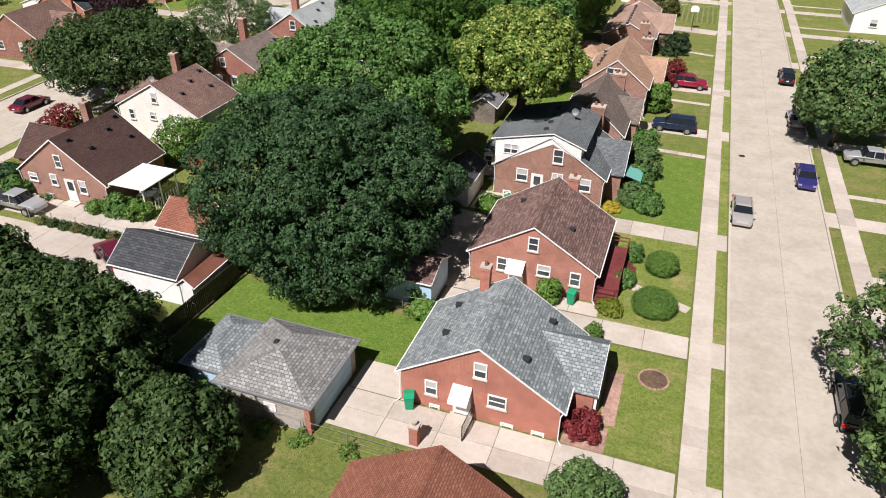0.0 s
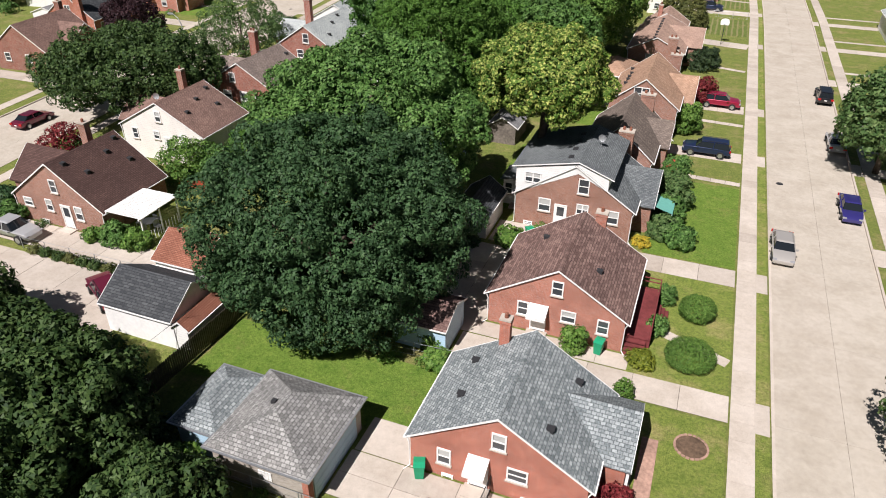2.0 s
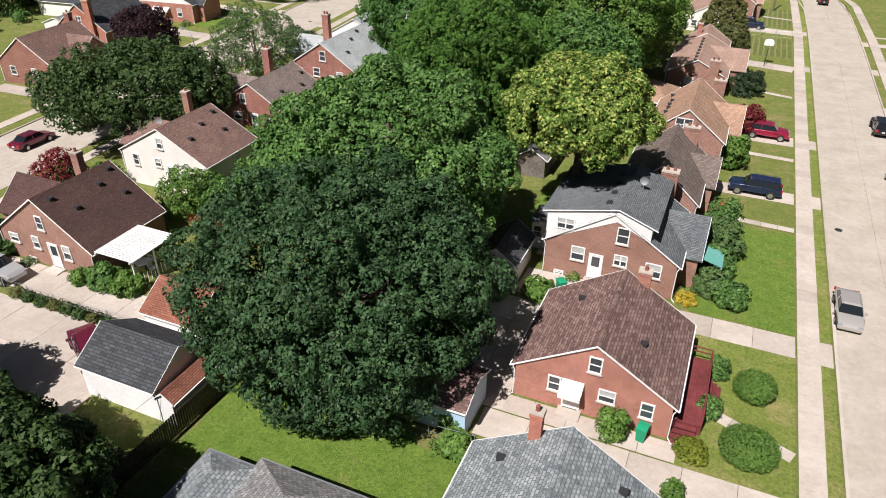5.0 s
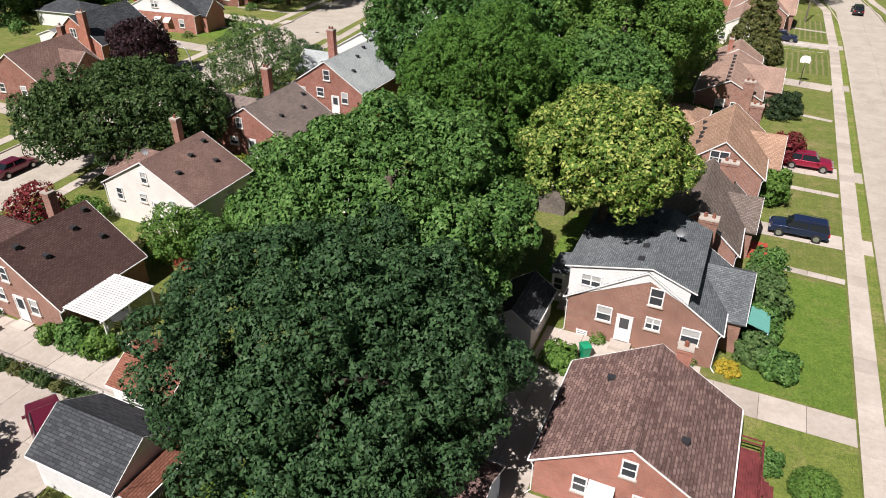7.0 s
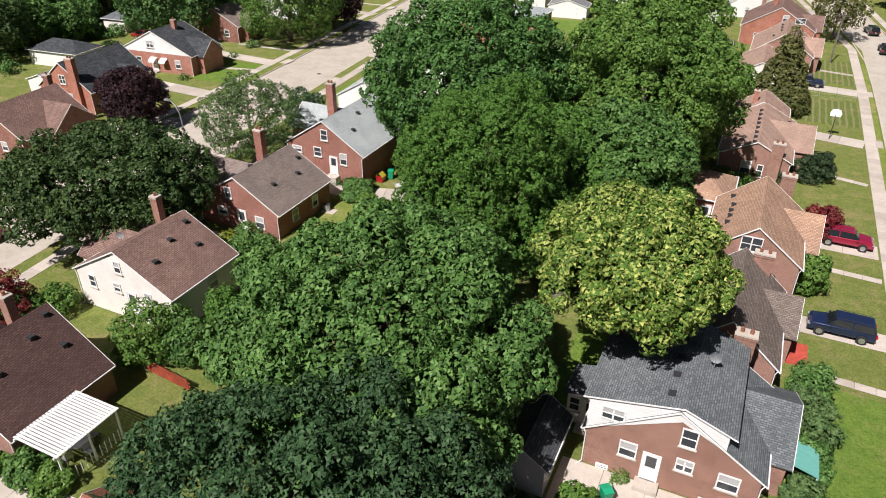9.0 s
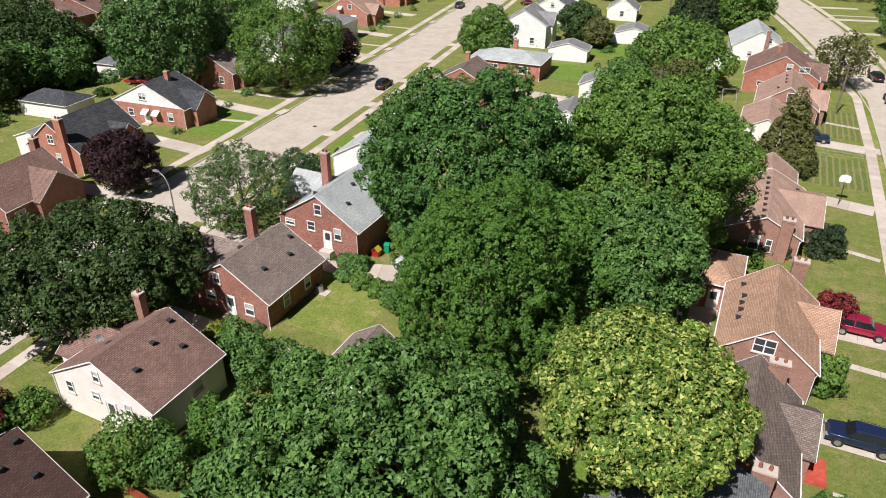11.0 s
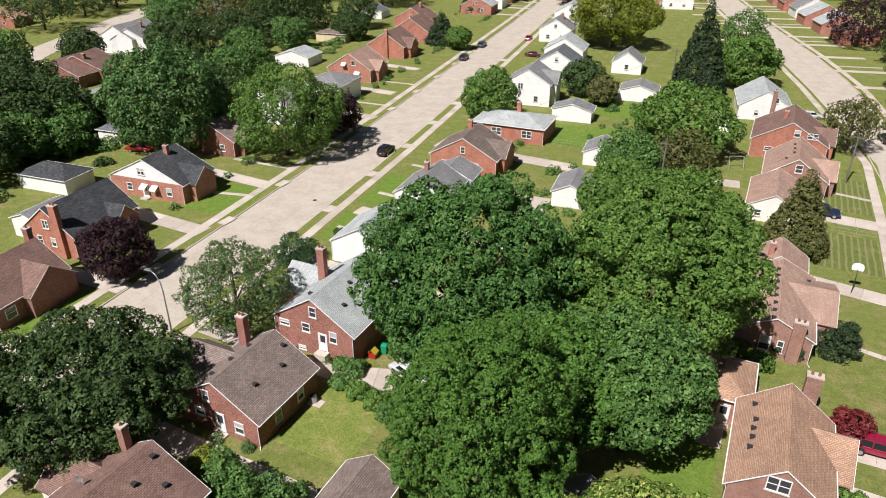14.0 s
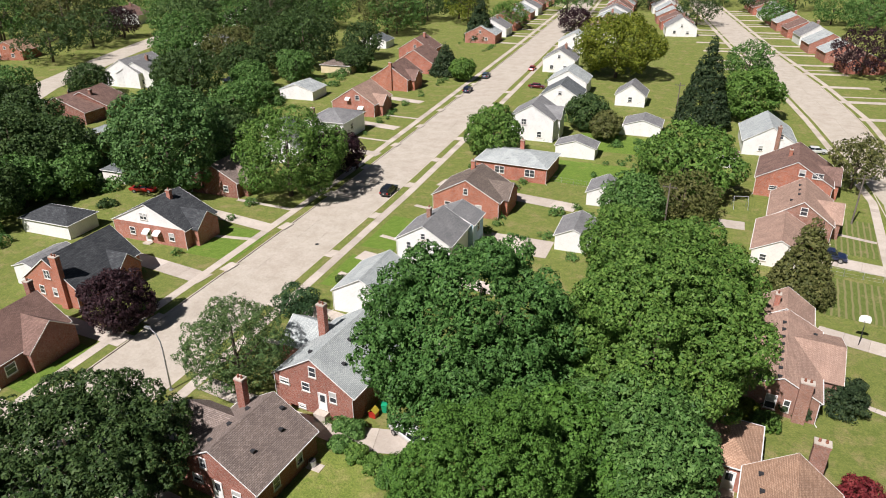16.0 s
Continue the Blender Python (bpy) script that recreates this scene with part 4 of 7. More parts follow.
# garages
G1 = garage("tan block garage with gray hip roof and blue door", -25.3, -19.6, 29.2, 34.9, 2.2, 3.75, BLOCK_TAN, SH_STONE, "hip", hs=0.75, trim=METAL)
for gx in (-23.1, -22.3):
    part("roof_vent", Geo().box(gx + 22.45 - 0.13, gx + 22.45 + 0.13, -0.15, 0.12, 3.2, 3.62), DARK, G1)
part("brick_pier", Geo().box(2.55, 2.9, -2.9, -2.5, 0, 2.15), BRICK_RED, G1)
gd = part("garage_door", Geo().box(2.852, 2.87, -2.35, 2.2, 0.02, 2.08), BLUE_SIDING, G1, "pale blue garage door")
for i in range(4):
    part("panel", Geo().box(2.87, 2.9, -2.35, 2.2, 0.02 + 0.52 * i, 0.5 + 0.52 * i), BLUE_SIDING, gd)
for i in range(4):
    for j in range(3):
        part("glass_block", Geo().box(-0.05 + 0.2 * i, 0.13 + 0.2 * i, -2.9, -2.856, 1.0 + 0.2 * j, 1.18 + 0.2 * j), WHITE, G1)
garage("pale blue garage with gray shingle roof", -28.2, -25.6, 30.0, 34.4, 2.1, 3.0, BLUE_SIDING, SH_GRAY, "hip", trim=METAL)
garage("small shed with mottled brown roof under the maple", -21.0, -17.5, 42.6, 46.2, 2.1, 2.9, BLUE_SIDING, SH_BROWN, rz=90)
garage("white garage with dark charcoal roof beside a drive", -22.4, -19.6, 57.6, 62.4, 2.3, 3.3, WHITE_SIDING, SH_BLACK)
garage("white rendered garage with charcoal roof", -39.1, -34.6, 36.1, 41.8, 2.45, 3.85, WHITE, SH_BLACK, rz=90)
garage("white lean-to with rust roof beside a garage", -33.9, -32.9, 36.7, 40.8, 2.0, 2.4, WHITE_SIDING, SH_RUST)
garage("white garage with rust red roof", -40.3, -36.0, 42.4, 46.7, 2.3, 3.6, WHITE, SH_RUST, rz=90)
garage("brick garage with tan hip roof and white door", -18.8, -13.6, 96.2, 102.6, 2.8, 4.3, BRICK_ROSE, SH_TAN, "hip", wins=[("S", -17.8, 1.6, 0.6, 0.9)], doors=[("S", -15.6, 0.1)])
garage("garage with gray brown roof under trees", -42.2, -37.6, 69.3, 75.3, 2.4, 3.9, CREAM_SIDING, SH_GRAYBR)
# bluish garage: the tree shade on its walls is put into the gray colour
garage("low garage beneath tree crowns with walls grayed for shade", -25.7, -22.8, 77.2, 81.8, 2.0, 2.9, WOOD_GRAY, SH_MID)
for a in ((-58.4, -50.2, 179.0, 184.0), (-45.4, -39.8, 155.8, 162.4), (-45.0, -39.6, 136.4, 144.0), (-49.2, -41.0, 200.4, 207.4)):
    garage("white garage with light gray roof on a lawn", *a, 2.4, 3.7, WHITE_SIDING, SH_MID, rz=6, group="white garages")
garage("tall white gabled garage with gray roof", -57.2, -49.6, 225.6, 233.6, 2.9, 5.6, WHITE_SIDING, SH_MID, rz=6, wins=[("S", -53.4, 1.8, 0.9, 1.2)])
garage("small shed with brown roof and white walls", -27.6, -23.4, 186.5, 191.0, 2.2, 3.2, WHITE_SIDING, SH_BROWN2)
garage("white garage with charcoal roof and brick doors", -124.4, -114.6, 105.6, 111.4, 2.4, 3.9, WHITE_SIDING, SH_BLACK, "hip", rz=6)
garage("pale garage with slate roof", -131.6, -126.6, 127.0, 132.0, 2.4, 3.9, CREAM_SIDING, SH_SLATE, "hip", rz=6)
garage("pink sided shed with pale roof", -154.0, -147.6, 139.0, 145.0, 2.4, 4.0, rough_mat("pink_boards", (0.5, 0.22, 0.18), 0.2, 3), SH_PALE, rz=6)
garage("yellow brick garage with brown hip roof", -151.0, -141.0, 226.0, 234.0, 2.5, 3.9, YELLOW_SIDING, SH_TAUPE, "hip", rz=8)
garage("white garage with pale roof", -142.0, -132.0, 194.0, 202.0, 2.5, 4.1, WHITE_SIDING, SH_PALE, rz=8)
garage("white garage with gray roof", -123.0, -114.0, 163.0, 169.0, 2.4, 3.8, WHITE_SIDING, SH_SLATE, rz=7)
house("dark red brick house with brown roof", -184.0, -168.0, 151.0, 162.0, 3.0, 6.0, BRICK_DARK, SH_BROWN2, rz=7, chims=[(-172.0, 158.0, 0.7, 0.7, 6.8)])
house("white frame house with gray roof", -198.0, -186.0, 184.0, 198.0, 4.4, 7.8, WHITE_SIDING, SH_MID, rz=7)

# ---------------- trees ----------------
def leaf_cloud(name, lobes, count, size, mat, rng, flat=0.55, tuft=10, droop=0.0, dome=0.5):
    """Leaf clumps over the open skin of several lobes (x, y, z, rx, ry, rz): each clump is a rounded head of small leaves."""
    L = np.array(lobes, float)
    area = (L[:, 3] * L[:, 4] + L[:, 3] * L[:, 5] + L[:, 4] * L[:, 5])
    m = count * 3
    pick = rng.choice(len(L), m, p=area / area.sum())
    d = rng.normal(size=(m, 3))
    d[:, 2] = np.where(d[:, 2] < 0, d[:, 2] * 0.75, d[:, 2])
    d /= np.linalg.norm(d, axis=1)[:, None]
    r = 1.0 - np.abs(rng.normal(0, 0.07, m)) + rng.uniform(-0.03, 0.05, m)
    c = L[pick, :3] + d * L[pick, 3:] * r[:, None]
    buried = np.zeros(m, bool)
    for j in range(len(L)):
        buried |= (((c - L[j, :3]) / L[j, 3:]) ** 2).sum(1) < 0.66
    keep = np.flatnonzero(~buried)
    radius = size * (3.4 if dome > 0.7 else 3.0)
    cell = np.floor(c[keep] / (radius * 1.05)).astype(np.int64)
    keep = keep[np.unique(cell, axis=0, return_index=True)[1]]
    keep = np.sort(rng.permutation(keep)[:count])
    c, d = c[keep], d[keep]
    total = count * tuft
    count = len(keep)
    tuft = int(np.clip(total / max(count, 1), 8, 74))
    n = count * tuft
    axis = np.repeat(d * 0.85 + (0, 0, 0.4), tuft, 0)
    o = rng.normal(size=(n, 3))
    o /= np.linalg.norm(o, axis=1)[:, None]
    o *= np.where((o * axis).sum(1) < -0.12, -1.0, 1.0)[:, None]
    span = np.repeat(rng.uniform(0.65, 1.25, count), tuft)[:, None] * radius
    cc = np.repeat(c, tuft, 0) + o * span * rng.uniform(0.72, 1.04, n)[:, None]
    nrm = o + np.repeat(d, tuft, 0) * 0.25 + rng.normal(0, flat * 0.55, (n, 3)) + (0, 0, 0.2)
    nrm /= np.linalg.norm(nrm, axis=1)[:, None]
    t = rng.normal(size=(n, 3))
    t -= nrm * (t * nrm).sum(1)[:, None]
    t /= np.linalg.norm(t, axis=1)[:, None]
    b = np.cross(nrm, t)
    s = (size * rng.uniform(0.7, 1.35, n))[:, None]
    v = np.stack([cc - t * s * 0.8 + b * s * 0.35, cc - b * s * 0.75, cc + t * s + b * s * 0.3 - nrm * s * (0.25 + droop)], 1).reshape(-1, 3)
    me = bpy.data.meshes.new(name)
    me.vertices.add(n * 3)
    me.vertices.foreach_set("co", v.reshape(-1))
    me.loops.add(n * 3)
    me.loops.foreach_set("vertex_index", np.arange(n * 3, dtype=np.int32))
    me.polygons.add(n)
    me.polygons.foreach_set("loop_start", np.arange(n, dtype=np.int32) * 3)
    me.polygons.foreach_set("loop_total", np.full(n, 3, np.int32))
    me.update()
    me.materials.append(mat)
    return me


def crown_lobes(r, h, zc, rng, n=16, rough=0.42):
    """One body and many bulges over it, for an uneven outline."""
    out = [(0, 0, zc, r * 0.66, r * 0.66, h * 0.66)]
    if rough <= 0.2:   # clipped to a smooth dome
        return [(0, 0, zc, r, r, h), (0.1 * r, 0, zc + 0.1 * h, r * 0.93, r * 0.93, h * 0.93)]
    for i in range(n):
        a = i * 2.399 + rng.uniform(-0.3, 0.3)
        u = 1 - 1.75 * (i + 0.5) / n
        q = math.sqrt(max(0.0, 1 - u * u))
        k = rng.uniform(0.6, 0.86)
        s = rng.uniform(0.62, 1.18) * rough * (1.12 - 0.35 * (k - 0.6))
        out.append((r * k * q * math.cos(a), r * k * q * math.sin(a), zc + h * k * u, r * s, r * s, h * s * 0.95))
    for i in range(int(n * 1.6)):   # sprays that break the outline
        a = rng.uniform(0, math.tau)
        u = rng.uniform(-0.75, 1)
        q = math.sqrt(max(0.0, 1 - u * u))
        k = rng.uniform(0.84, 1.04)
        s = rng.uniform(0.08, 0.16)
        out.append((r * k * q * math.cos(a), r * k * q * math.sin(a), zc + h * k * u, r * s, r * s, r * s * rng.uniform(0.7, 1.2)))
    return out


def limbs(r, h, zc, rng, trunk, n=7):
    g = Geo()
    lean = rng.uniform(-0.3, 0.3)
    g.tube([(0, 0, -0.2), (lean * 0.2, 0.05, zc * 0.35), (lean, 0.1, zc * 0.8), (lean * 1.4, 0.1, zc + h * 0.5)], [trunk * 1.35, trunk, trunk * 0.75, trunk * 0.25], 10)
    for i in range(n):
        a = i * 2.4 + rng.uniform(-0.4, 0.4)
        z = zc * rng.uniform(0.4, 0.8)
        e = rng.uniform(0.5, 0.8)
        g.tube([(lean * 0.6, 0.05, z), (r * e * 0.5 * math.cos(a), r * e * 0.5 * math.sin(a), z + h * 0.3), (r * e * math.cos(a), r * e * math.sin(a), z + h * rng.uniform(0.45, 0.75))], [trunk * 0.5, trunk * 0.32, trunk * 0.1], 6)
    return g


def tree(label, x, y, r, zc, h, mat, clumps=700, size=0.3, seed=0, n=16, rough=0.42, trunk=0.3, name="tree", flat=0.55, tuft=12, rz=0.0, kind_cat="tree", dome=0.5):
    rng = np.random.default_rng(seed + 11)
    root = thing(name, label, kind_cat, (x, y, 0), rz)
    part("trunk", limbs(r, h, zc, rng, trunk), BARK, root, smooth=True)
    part("crown", leaf_cloud("crown", crown_lobes(r, h, zc, rng, n, rough), clumps, size, mat, rng, flat, tuft, 0.0, dome), mat, root)
    return root


def conifer(label, x, y, r, top, mat, clumps=350, size=0.22, seed=0, tiers=9, name="conifer"):
    rng = np.random.default_rng(seed + 5)
    root = thing(name, label, "conifer", (x, y, 0))
    part("trunk", Geo().tube([(0, 0, -0.1), (0, 0, top * 0.5), (0, 0, top * 0.95)], [0.22, 0.14, 0.03], 8), BARK, root, smooth=True)
    lob = []
    for i in range(tiers):
        k = i / (tiers - 1)
        rr = r * (1 - k) ** 0.85 + 0.15
        m = max(1, int(6 * (1 - k) + 1))
        for j in range(m):
            a = j * math.tau / m + i
            lob.append((rr * 0.5 * math.cos(a) * (m > 1), rr * 0.5 * math.sin(a) * (m > 1), top * (0.1 + 0.86 * k), rr * 0.55, rr * 0.55, top * 0.09))
    part("crown", leaf_cloud("crown", lob, clumps, size, mat, rng, 0.5, 12, 0.25), mat, root)
    return root


def bush(label, x, y, r, h, mat, clumps=120, size=0.13, seed=0, name="bush", rough=0.4, z=0.0):
    rng = np.random.default_rng(seed + 77)
    root = thing(name, label, "bush", (x, y, z))
    part("stem", Geo().tube([(0, 0, -0.05), (0.03, 0, h * 0.6)], [0.07, 0.03], 6), BARK, root)
    part("foliage", leaf_cloud("foliage", crown_lobes(r, h * 0.55, h * 0.5, rng, 8, rough), clumps, size, mat, rng, 0.5, 12), mat, root)
    return root


# the big trees between the two rows
tree("huge dark green maple filling the back yards", -26.7, 45.3, 8.7, 6.5, 6.7, LEAF_DARK, 6400, 0.125, 1, 90, 0.215, 0.5, tuft=26, dome=0.85)
tree("tall mid green maple behind the dark one", -29.4, 56.5, 8.7, 9.0, 6.2, LEAF_MID, 5800, 0.155, 2, 56, 0.26, 0.5, tuft=24)
tree("yellow green tree overhanging a slate roof", -17.9, 67.4, 5.6, 11.3, 3.4, LEAF_YEL, 3000, 0.15, 3, 44, 0.26, 0.35, tuft=24)
tree("fine leaved locust tree with smooth crown", -31.2, 76.2, 6.5, 9.8, 8.0, LEAF_LOCUST, 7600, 0.095, 4, 76, 0.215, 0.35, tuft=24)
tree("large dark green maple with dense crown", -39.6, 92.4, 9.6, 11.9, 8.0, LEAF_BLUE, 5200, 0.17, 5, 56, 0.24, 0.45, tuft=22)
tree("broad green maple crowding its neighbours", -24.0, 100.0, 9.0, 11.8, 8.0, LEAF_BRIGHT, 5200, 0.165, 6, 50, 0.26, 0.45, tuft=22)
tree("green maple under the broad crown of its neighbour", -23.2, 89.0, 6.2, 8.0, 5.2, LEAF_MID, 2375, 0.18, 7, 36, 0.28, 0.35, tuft=22)
tree("mid green tree on the block's inner line", -27.5, 85.5, 5.0, 8.0, 5.2, LEAF_LOCUST, 1875, 0.17, 8, 30, 0.28, 0.3, tuft=22)
tree("green tree at the end of the tree line", -24.5, 119.0, 8.6, 7.6, 6.2, LEAF_BRIGHT, 3000, 0.20, 9, 40, 0.28, 0.35, tuft=18)
tree("low dark maple boughs over a shed", -23.0, 45.0, 2.4, 2.8, 2.6, LEAF_DARK, 1000, 0.15, 33, 20, 0.34, 0.15, tuft=18)
# added tree: its dark leaves deepen the shade at the yard's edge
tree("dark understory tree added to shade a concrete yard", -24.2, 50.6, 2.8, 3.2, 2.8, LEAF_DARK, 800, 0.16, 34, 22, 0.34, 0.18, tuft=16)
tree("leafy dark tree beside the white garages", -36.0, 148.5, 5.0, 4.6, 4.2, LEAF_MID, 1000, 0.22, 35, 22, 0.34, 0.2, tuft=14)
tree("bright green tree by the back lawns", -34.0, 132.0, 5.2, 5.0, 4.2, LEAF_BRIGHT, 1125, 0.21, 36, 24, 0.32, 0.2, tuft=15)
# lower left corner of the block
tree("dark green tree over a back lawn", -32.6, 26.2, 4.6, 4.6, 4.0, LEAF_DEEP, 2375, 0.16, 10, 36, 0.28, 0.3, tuft=20)
tree("dark tree beside a neighbour's drive", -38.2, 28.6, 4.0, 3.8, 3.1, LEAF_DEEP, 1625, 0.17, 11, 30, 0.3, 0.28, tuft=18)
tree("dark leafy tree near the back fence", -31.6, 21.8, 4.0, 4.0, 3.6, LEAF_DEEP, 1375, 0.17, 12, 28, 0.3, 0.25, tuft=18)
tree("shade tree over a concrete yard", -47.0, 31.0, 4.0, 3.4, 2.8, LEAF_DEEP, 1375, 0.19, 31, 28, 0.3, 0.28, tuft=16)
tree("dark tree at the yard's corner", -43.0, 25.2, 4.4, 4.0, 3.4, LEAF_DEEP, 875, 0.21, 32, 24, 0.3, 0.28, tuft=14)
tree("round leafy tree on the back lawn", -24.6, 24.3, 2.9, 2.8, 2.7, LEAF_DEEP, 1125, 0.15, 13, 26, 0.3, 0.2, tuft=20)
# west street trees
tree("spreading dark street tree with layered crown", -66.6, 70.0, 9.2, 5.6, 3.4, LEAF_DEEP, 3250, 0.17, 14, 52, 0.24, 0.35, tuft=20)
tree("airy light green tree beside a street lamp", -64.9, 88.6, 5.4, 5.6, 4.6, LEAF_LIGHT, 2300, 0.105, 15, 40, 0.28, 0.22, tuft=13)
tree("dark purple plum tree on a front lawn", -81.9 - 4.2, 91.5, 4.1, 4.0, 3.4, LEAF_PLUM, 1375, 0.15, 16, 28, 0.3, 0.2, tuft=16)
tree("light green street tree", -94.5, 136.5, 8.8, 8.0, 7.0, LEAF_BRIGHT, 2400, 0.21, 17, 22, 0.36, 0.35)
tree("dark purple plum street tree", -86.8 - 6.0, 148.5, 4.6, 5.0, 4.0, LEAF_PLUM, 625, 0.28, 18, 16, 0.38, 0.2)
tree("big dark green tree behind the brick houses", -116.5, 130.0, 9.8, 9.2, 8.6, LEAF_FOREST, 2400, 0.29, 19, 30, 0.36, 0.4)
tree("light green tree beside the street", -70.0, 172.5, 5.2, 5.4, 4.6, LEAF_BRIGHT, 875, 0.28, 20, 18, 0.38, 0.22)
tree("round green tree on the inner lawns", -30.6, 168.8, 8.0, 6.0, 5.6, LEAF_BRIGHT, 1375, 0.31, 21, 22, 0.36, 0.3)
tree("half bare olive tree beside a lawn", -29.0, 157.0, 5.4, 4.0, 3.4, LEAF_OLIVE, 525, 0.24, 22, 16, 0.38, 0.2, tuft=8)
tree("yellow green rounded tree", -64.4, 258.0, 11.6, 9.6, 8.6, LEAF_GOLD, 2000, 0.36, 23, 26, 0.34, 0.4)
conifer("tall dark spruce on a back lawn", -33.5, 213.0, 5.6, 21.0, LEAF_CONIFER, 1500, 0.3, 24, 11)
tree("round bright green tree beside the spruce", -24.0, 226.0, 7.0, 6.2, 5.4, LEAF_BRIGHT, 875, 0.34, 25, 18, 0.36, 0.3)
conifer("olive arborvitae beside a tan roofed house", -10.8, 136.2, 3.8, 11.6, LEAF_OLIVE, 1100, 0.22, 26, 12)
tree("sparse green street tree before a brick house", -3.0, 184.0, 4.6, 5.6, 4.0, LEAF_OLIVE, 525, 0.26, 27, 16, 0.36, 0.2, tuft=8)
# east verge trees
tree("green street tree with a pale trunk", 12.5, 84.0, 4.7, 6.0, 4.4, LEAF_LIGHT, 1250, 0.23, 28, 20, 0.36, 0.25)
tree("green street tree shading parked cars", 11.3, 43.4, 4.0, 5.0, 3.5, LEAF_LIGHT, 420, 0.14, 29, 18, 0.34, 0.22, tuft=20)
tree("green street tree over the east pavement", 12.0, 35.6, 3.8, 5.2, 3.6, LEAF_LIGHT, 750, 0.23, 30, 18, 0.38, 0.22)

# background trees: kind, place, radius
KINDS = {"D": (LEAF_DEEP, "dark green"), "M": (LEAF_MID, "mid green"), "B": (LEAF_BRIGHT, "bright green"), "O": (LEAF_OLIVE, "olive green"), "P": (LEAF_PLUM, "dark purple"), "L": (LEAF_LIGHT, "light green"), "G": (LEAF_GOLD, "yellow green")}
FAR = [("D", -314, 246, 15), ("O", -274, 230, 12), ("P", -260, 245, 6), ("L", -221, 240, 11), ("D", -210, 276, 12), ("D", -180, 260, 10), ("M", -186, 336, 13), ("G", -150, 338, 9), ("B", -128, 332, 7),
       ("B", -105, 234, 3.2), ("P", -100, 335, 6), ("D", -58, 201, 4.2), ("O", -51.5, 194, 2.8), ("P", 3, 292, 8.5), ("M", 13, 240, 6), ("M", -26, 390, 6.5), ("D", -57, 376, 8.6), ("M", 22, 352, 7)]
FAR += [("D", -156, 126, 7), ("D", -140, 118, 5.2), ("D", -186, 146, 6), ("M", -131, 119, 3.4), ("M", -28, 268, 5.8), ("D", -142, 232, 4.6), ("M", -290, 215, 11), ("M", -154, 197, 5), ("D", -283, 303, 8.5),
        ("D", -170, 120, 8), ("D", -149, 111, 6), ("M", -133, 112, 4.5), ("D", -162, 104, 7), ("M", -137, 126, 3.6), ("D", -176, 132, 7), ("O", -141, 136, 3), ("D", -120, 150, 5), ("M", -196, 152, 7), ("M", -150, 212, 5), ("D", -165, 222, 7), ("M", -172, 240, 8), ("D", -232, 255, 9), ("D", -300, 220, 12), ("M", -250, 262, 9), ("D", -150, 250, 6), ("M", -165, 300, 11), ("D", -240, 330, 13), ("M", -120, 390, 11), ("D", -90, 440, 12), ("M", -150, 430, 13), ("D", -20, 450, 12), ("M", 20, 420, 12), ("D", -200, 420, 15), ("M", -260, 400, 15),
        ("D", -330, 330, 16), ("M", -340, 190, 12), ("D", -250, 150, 8), ("D", -225, 130, 9), ("M", -205, 110, 8), ("M", -190, 205, 6), ("D", -160, 180, 8), ("M", -135, 168, 5), ("D", -148, 160, 6), ("M", -290, 480, 18), ("D", -110, 520, 18), ("M", -30, 540, 18), ("D", -200, 520, 18)]
FAR += [("D", -243, 200, 10), ("D", -272, 182, 10), ("M", -195, 213, 9), ("O", -178, 216, 8), ("D", -160, 230, 10), ("D", -255, 226, 9), ("D", -176, 190, 5.5), ("D", -300, 252, 13), ("D", -342, 282, 16), ("D", -232, 304, 12), ("M", -202, 300, 12), ("D", -215, 350, 14), ("M", -180, 382, 14),
        ("D", -160, 350, 10), ("D", -250, 362, 16), ("D", -300, 352, 16), ("D", -350, 402, 18), ("D", -128, 440, 13), ("M", -62, 450, 13), ("D", -86, 418, 9), ("D", -36, 432, 9), ("M", 8, 384, 8), ("D", 20, 330, 8), ("D", 14, 406, 10), ("M", -4, 402, 7), ("D", 14, 272, 6), ("M", 20, 256, 6), ("M", 12, 222, 5), ("D", -190, 172, 5), ("D", -145, 152, 4.5), ("M", -143, 184, 4.5), ("D", -165, 206, 6), ("D", -182, 120, 9), ("D", -196, 132, 8), ("D", -148, 121, 7), ("D", -163, 135, 7), ("D", -151, 132, 5), ("D", -142, 128, 5), ("D", -160, 115, 8), ("D", -131, 104, 6)]
rf = np.random.default_rng(21)
for i in range(34):   # wooded gardens beyond the back street
    x, y = rf.uniform(-345, -168), rf.uniform(262, 440)
    FAR.append(("DDMDO"[i % 5], x, y, rf.uniform(6.5, 11.5)))
for i, (k, x, y, r) in enumerate(FAR):
    mat, word = KINDS[k]
    near = y < 260 and x > -200
    tall = 0.62 + 0.2 * ((i * 7) % 5) / 4
    tree(word + " leafy tree among the far gardens", x, y, r * 1.06, r * (0.12 + tall) + 0.7, r * tall * 1.12, mat, 700 if near else 460, 0.225 + r * 0.012, 100 + i, 24, 0.33, 0.2 + r * 0.015, tuft=12)
conifer("dark blue green spruce beside a brick house", -113, 239, 4.4, 9.5, LEAF_CONIFER, 525, 0.31, 60)
conifer("tall dark spruce near the street bend", -128, 300, 5.0, 17, LEAF_CONIFER, 600, 0.39, 61)

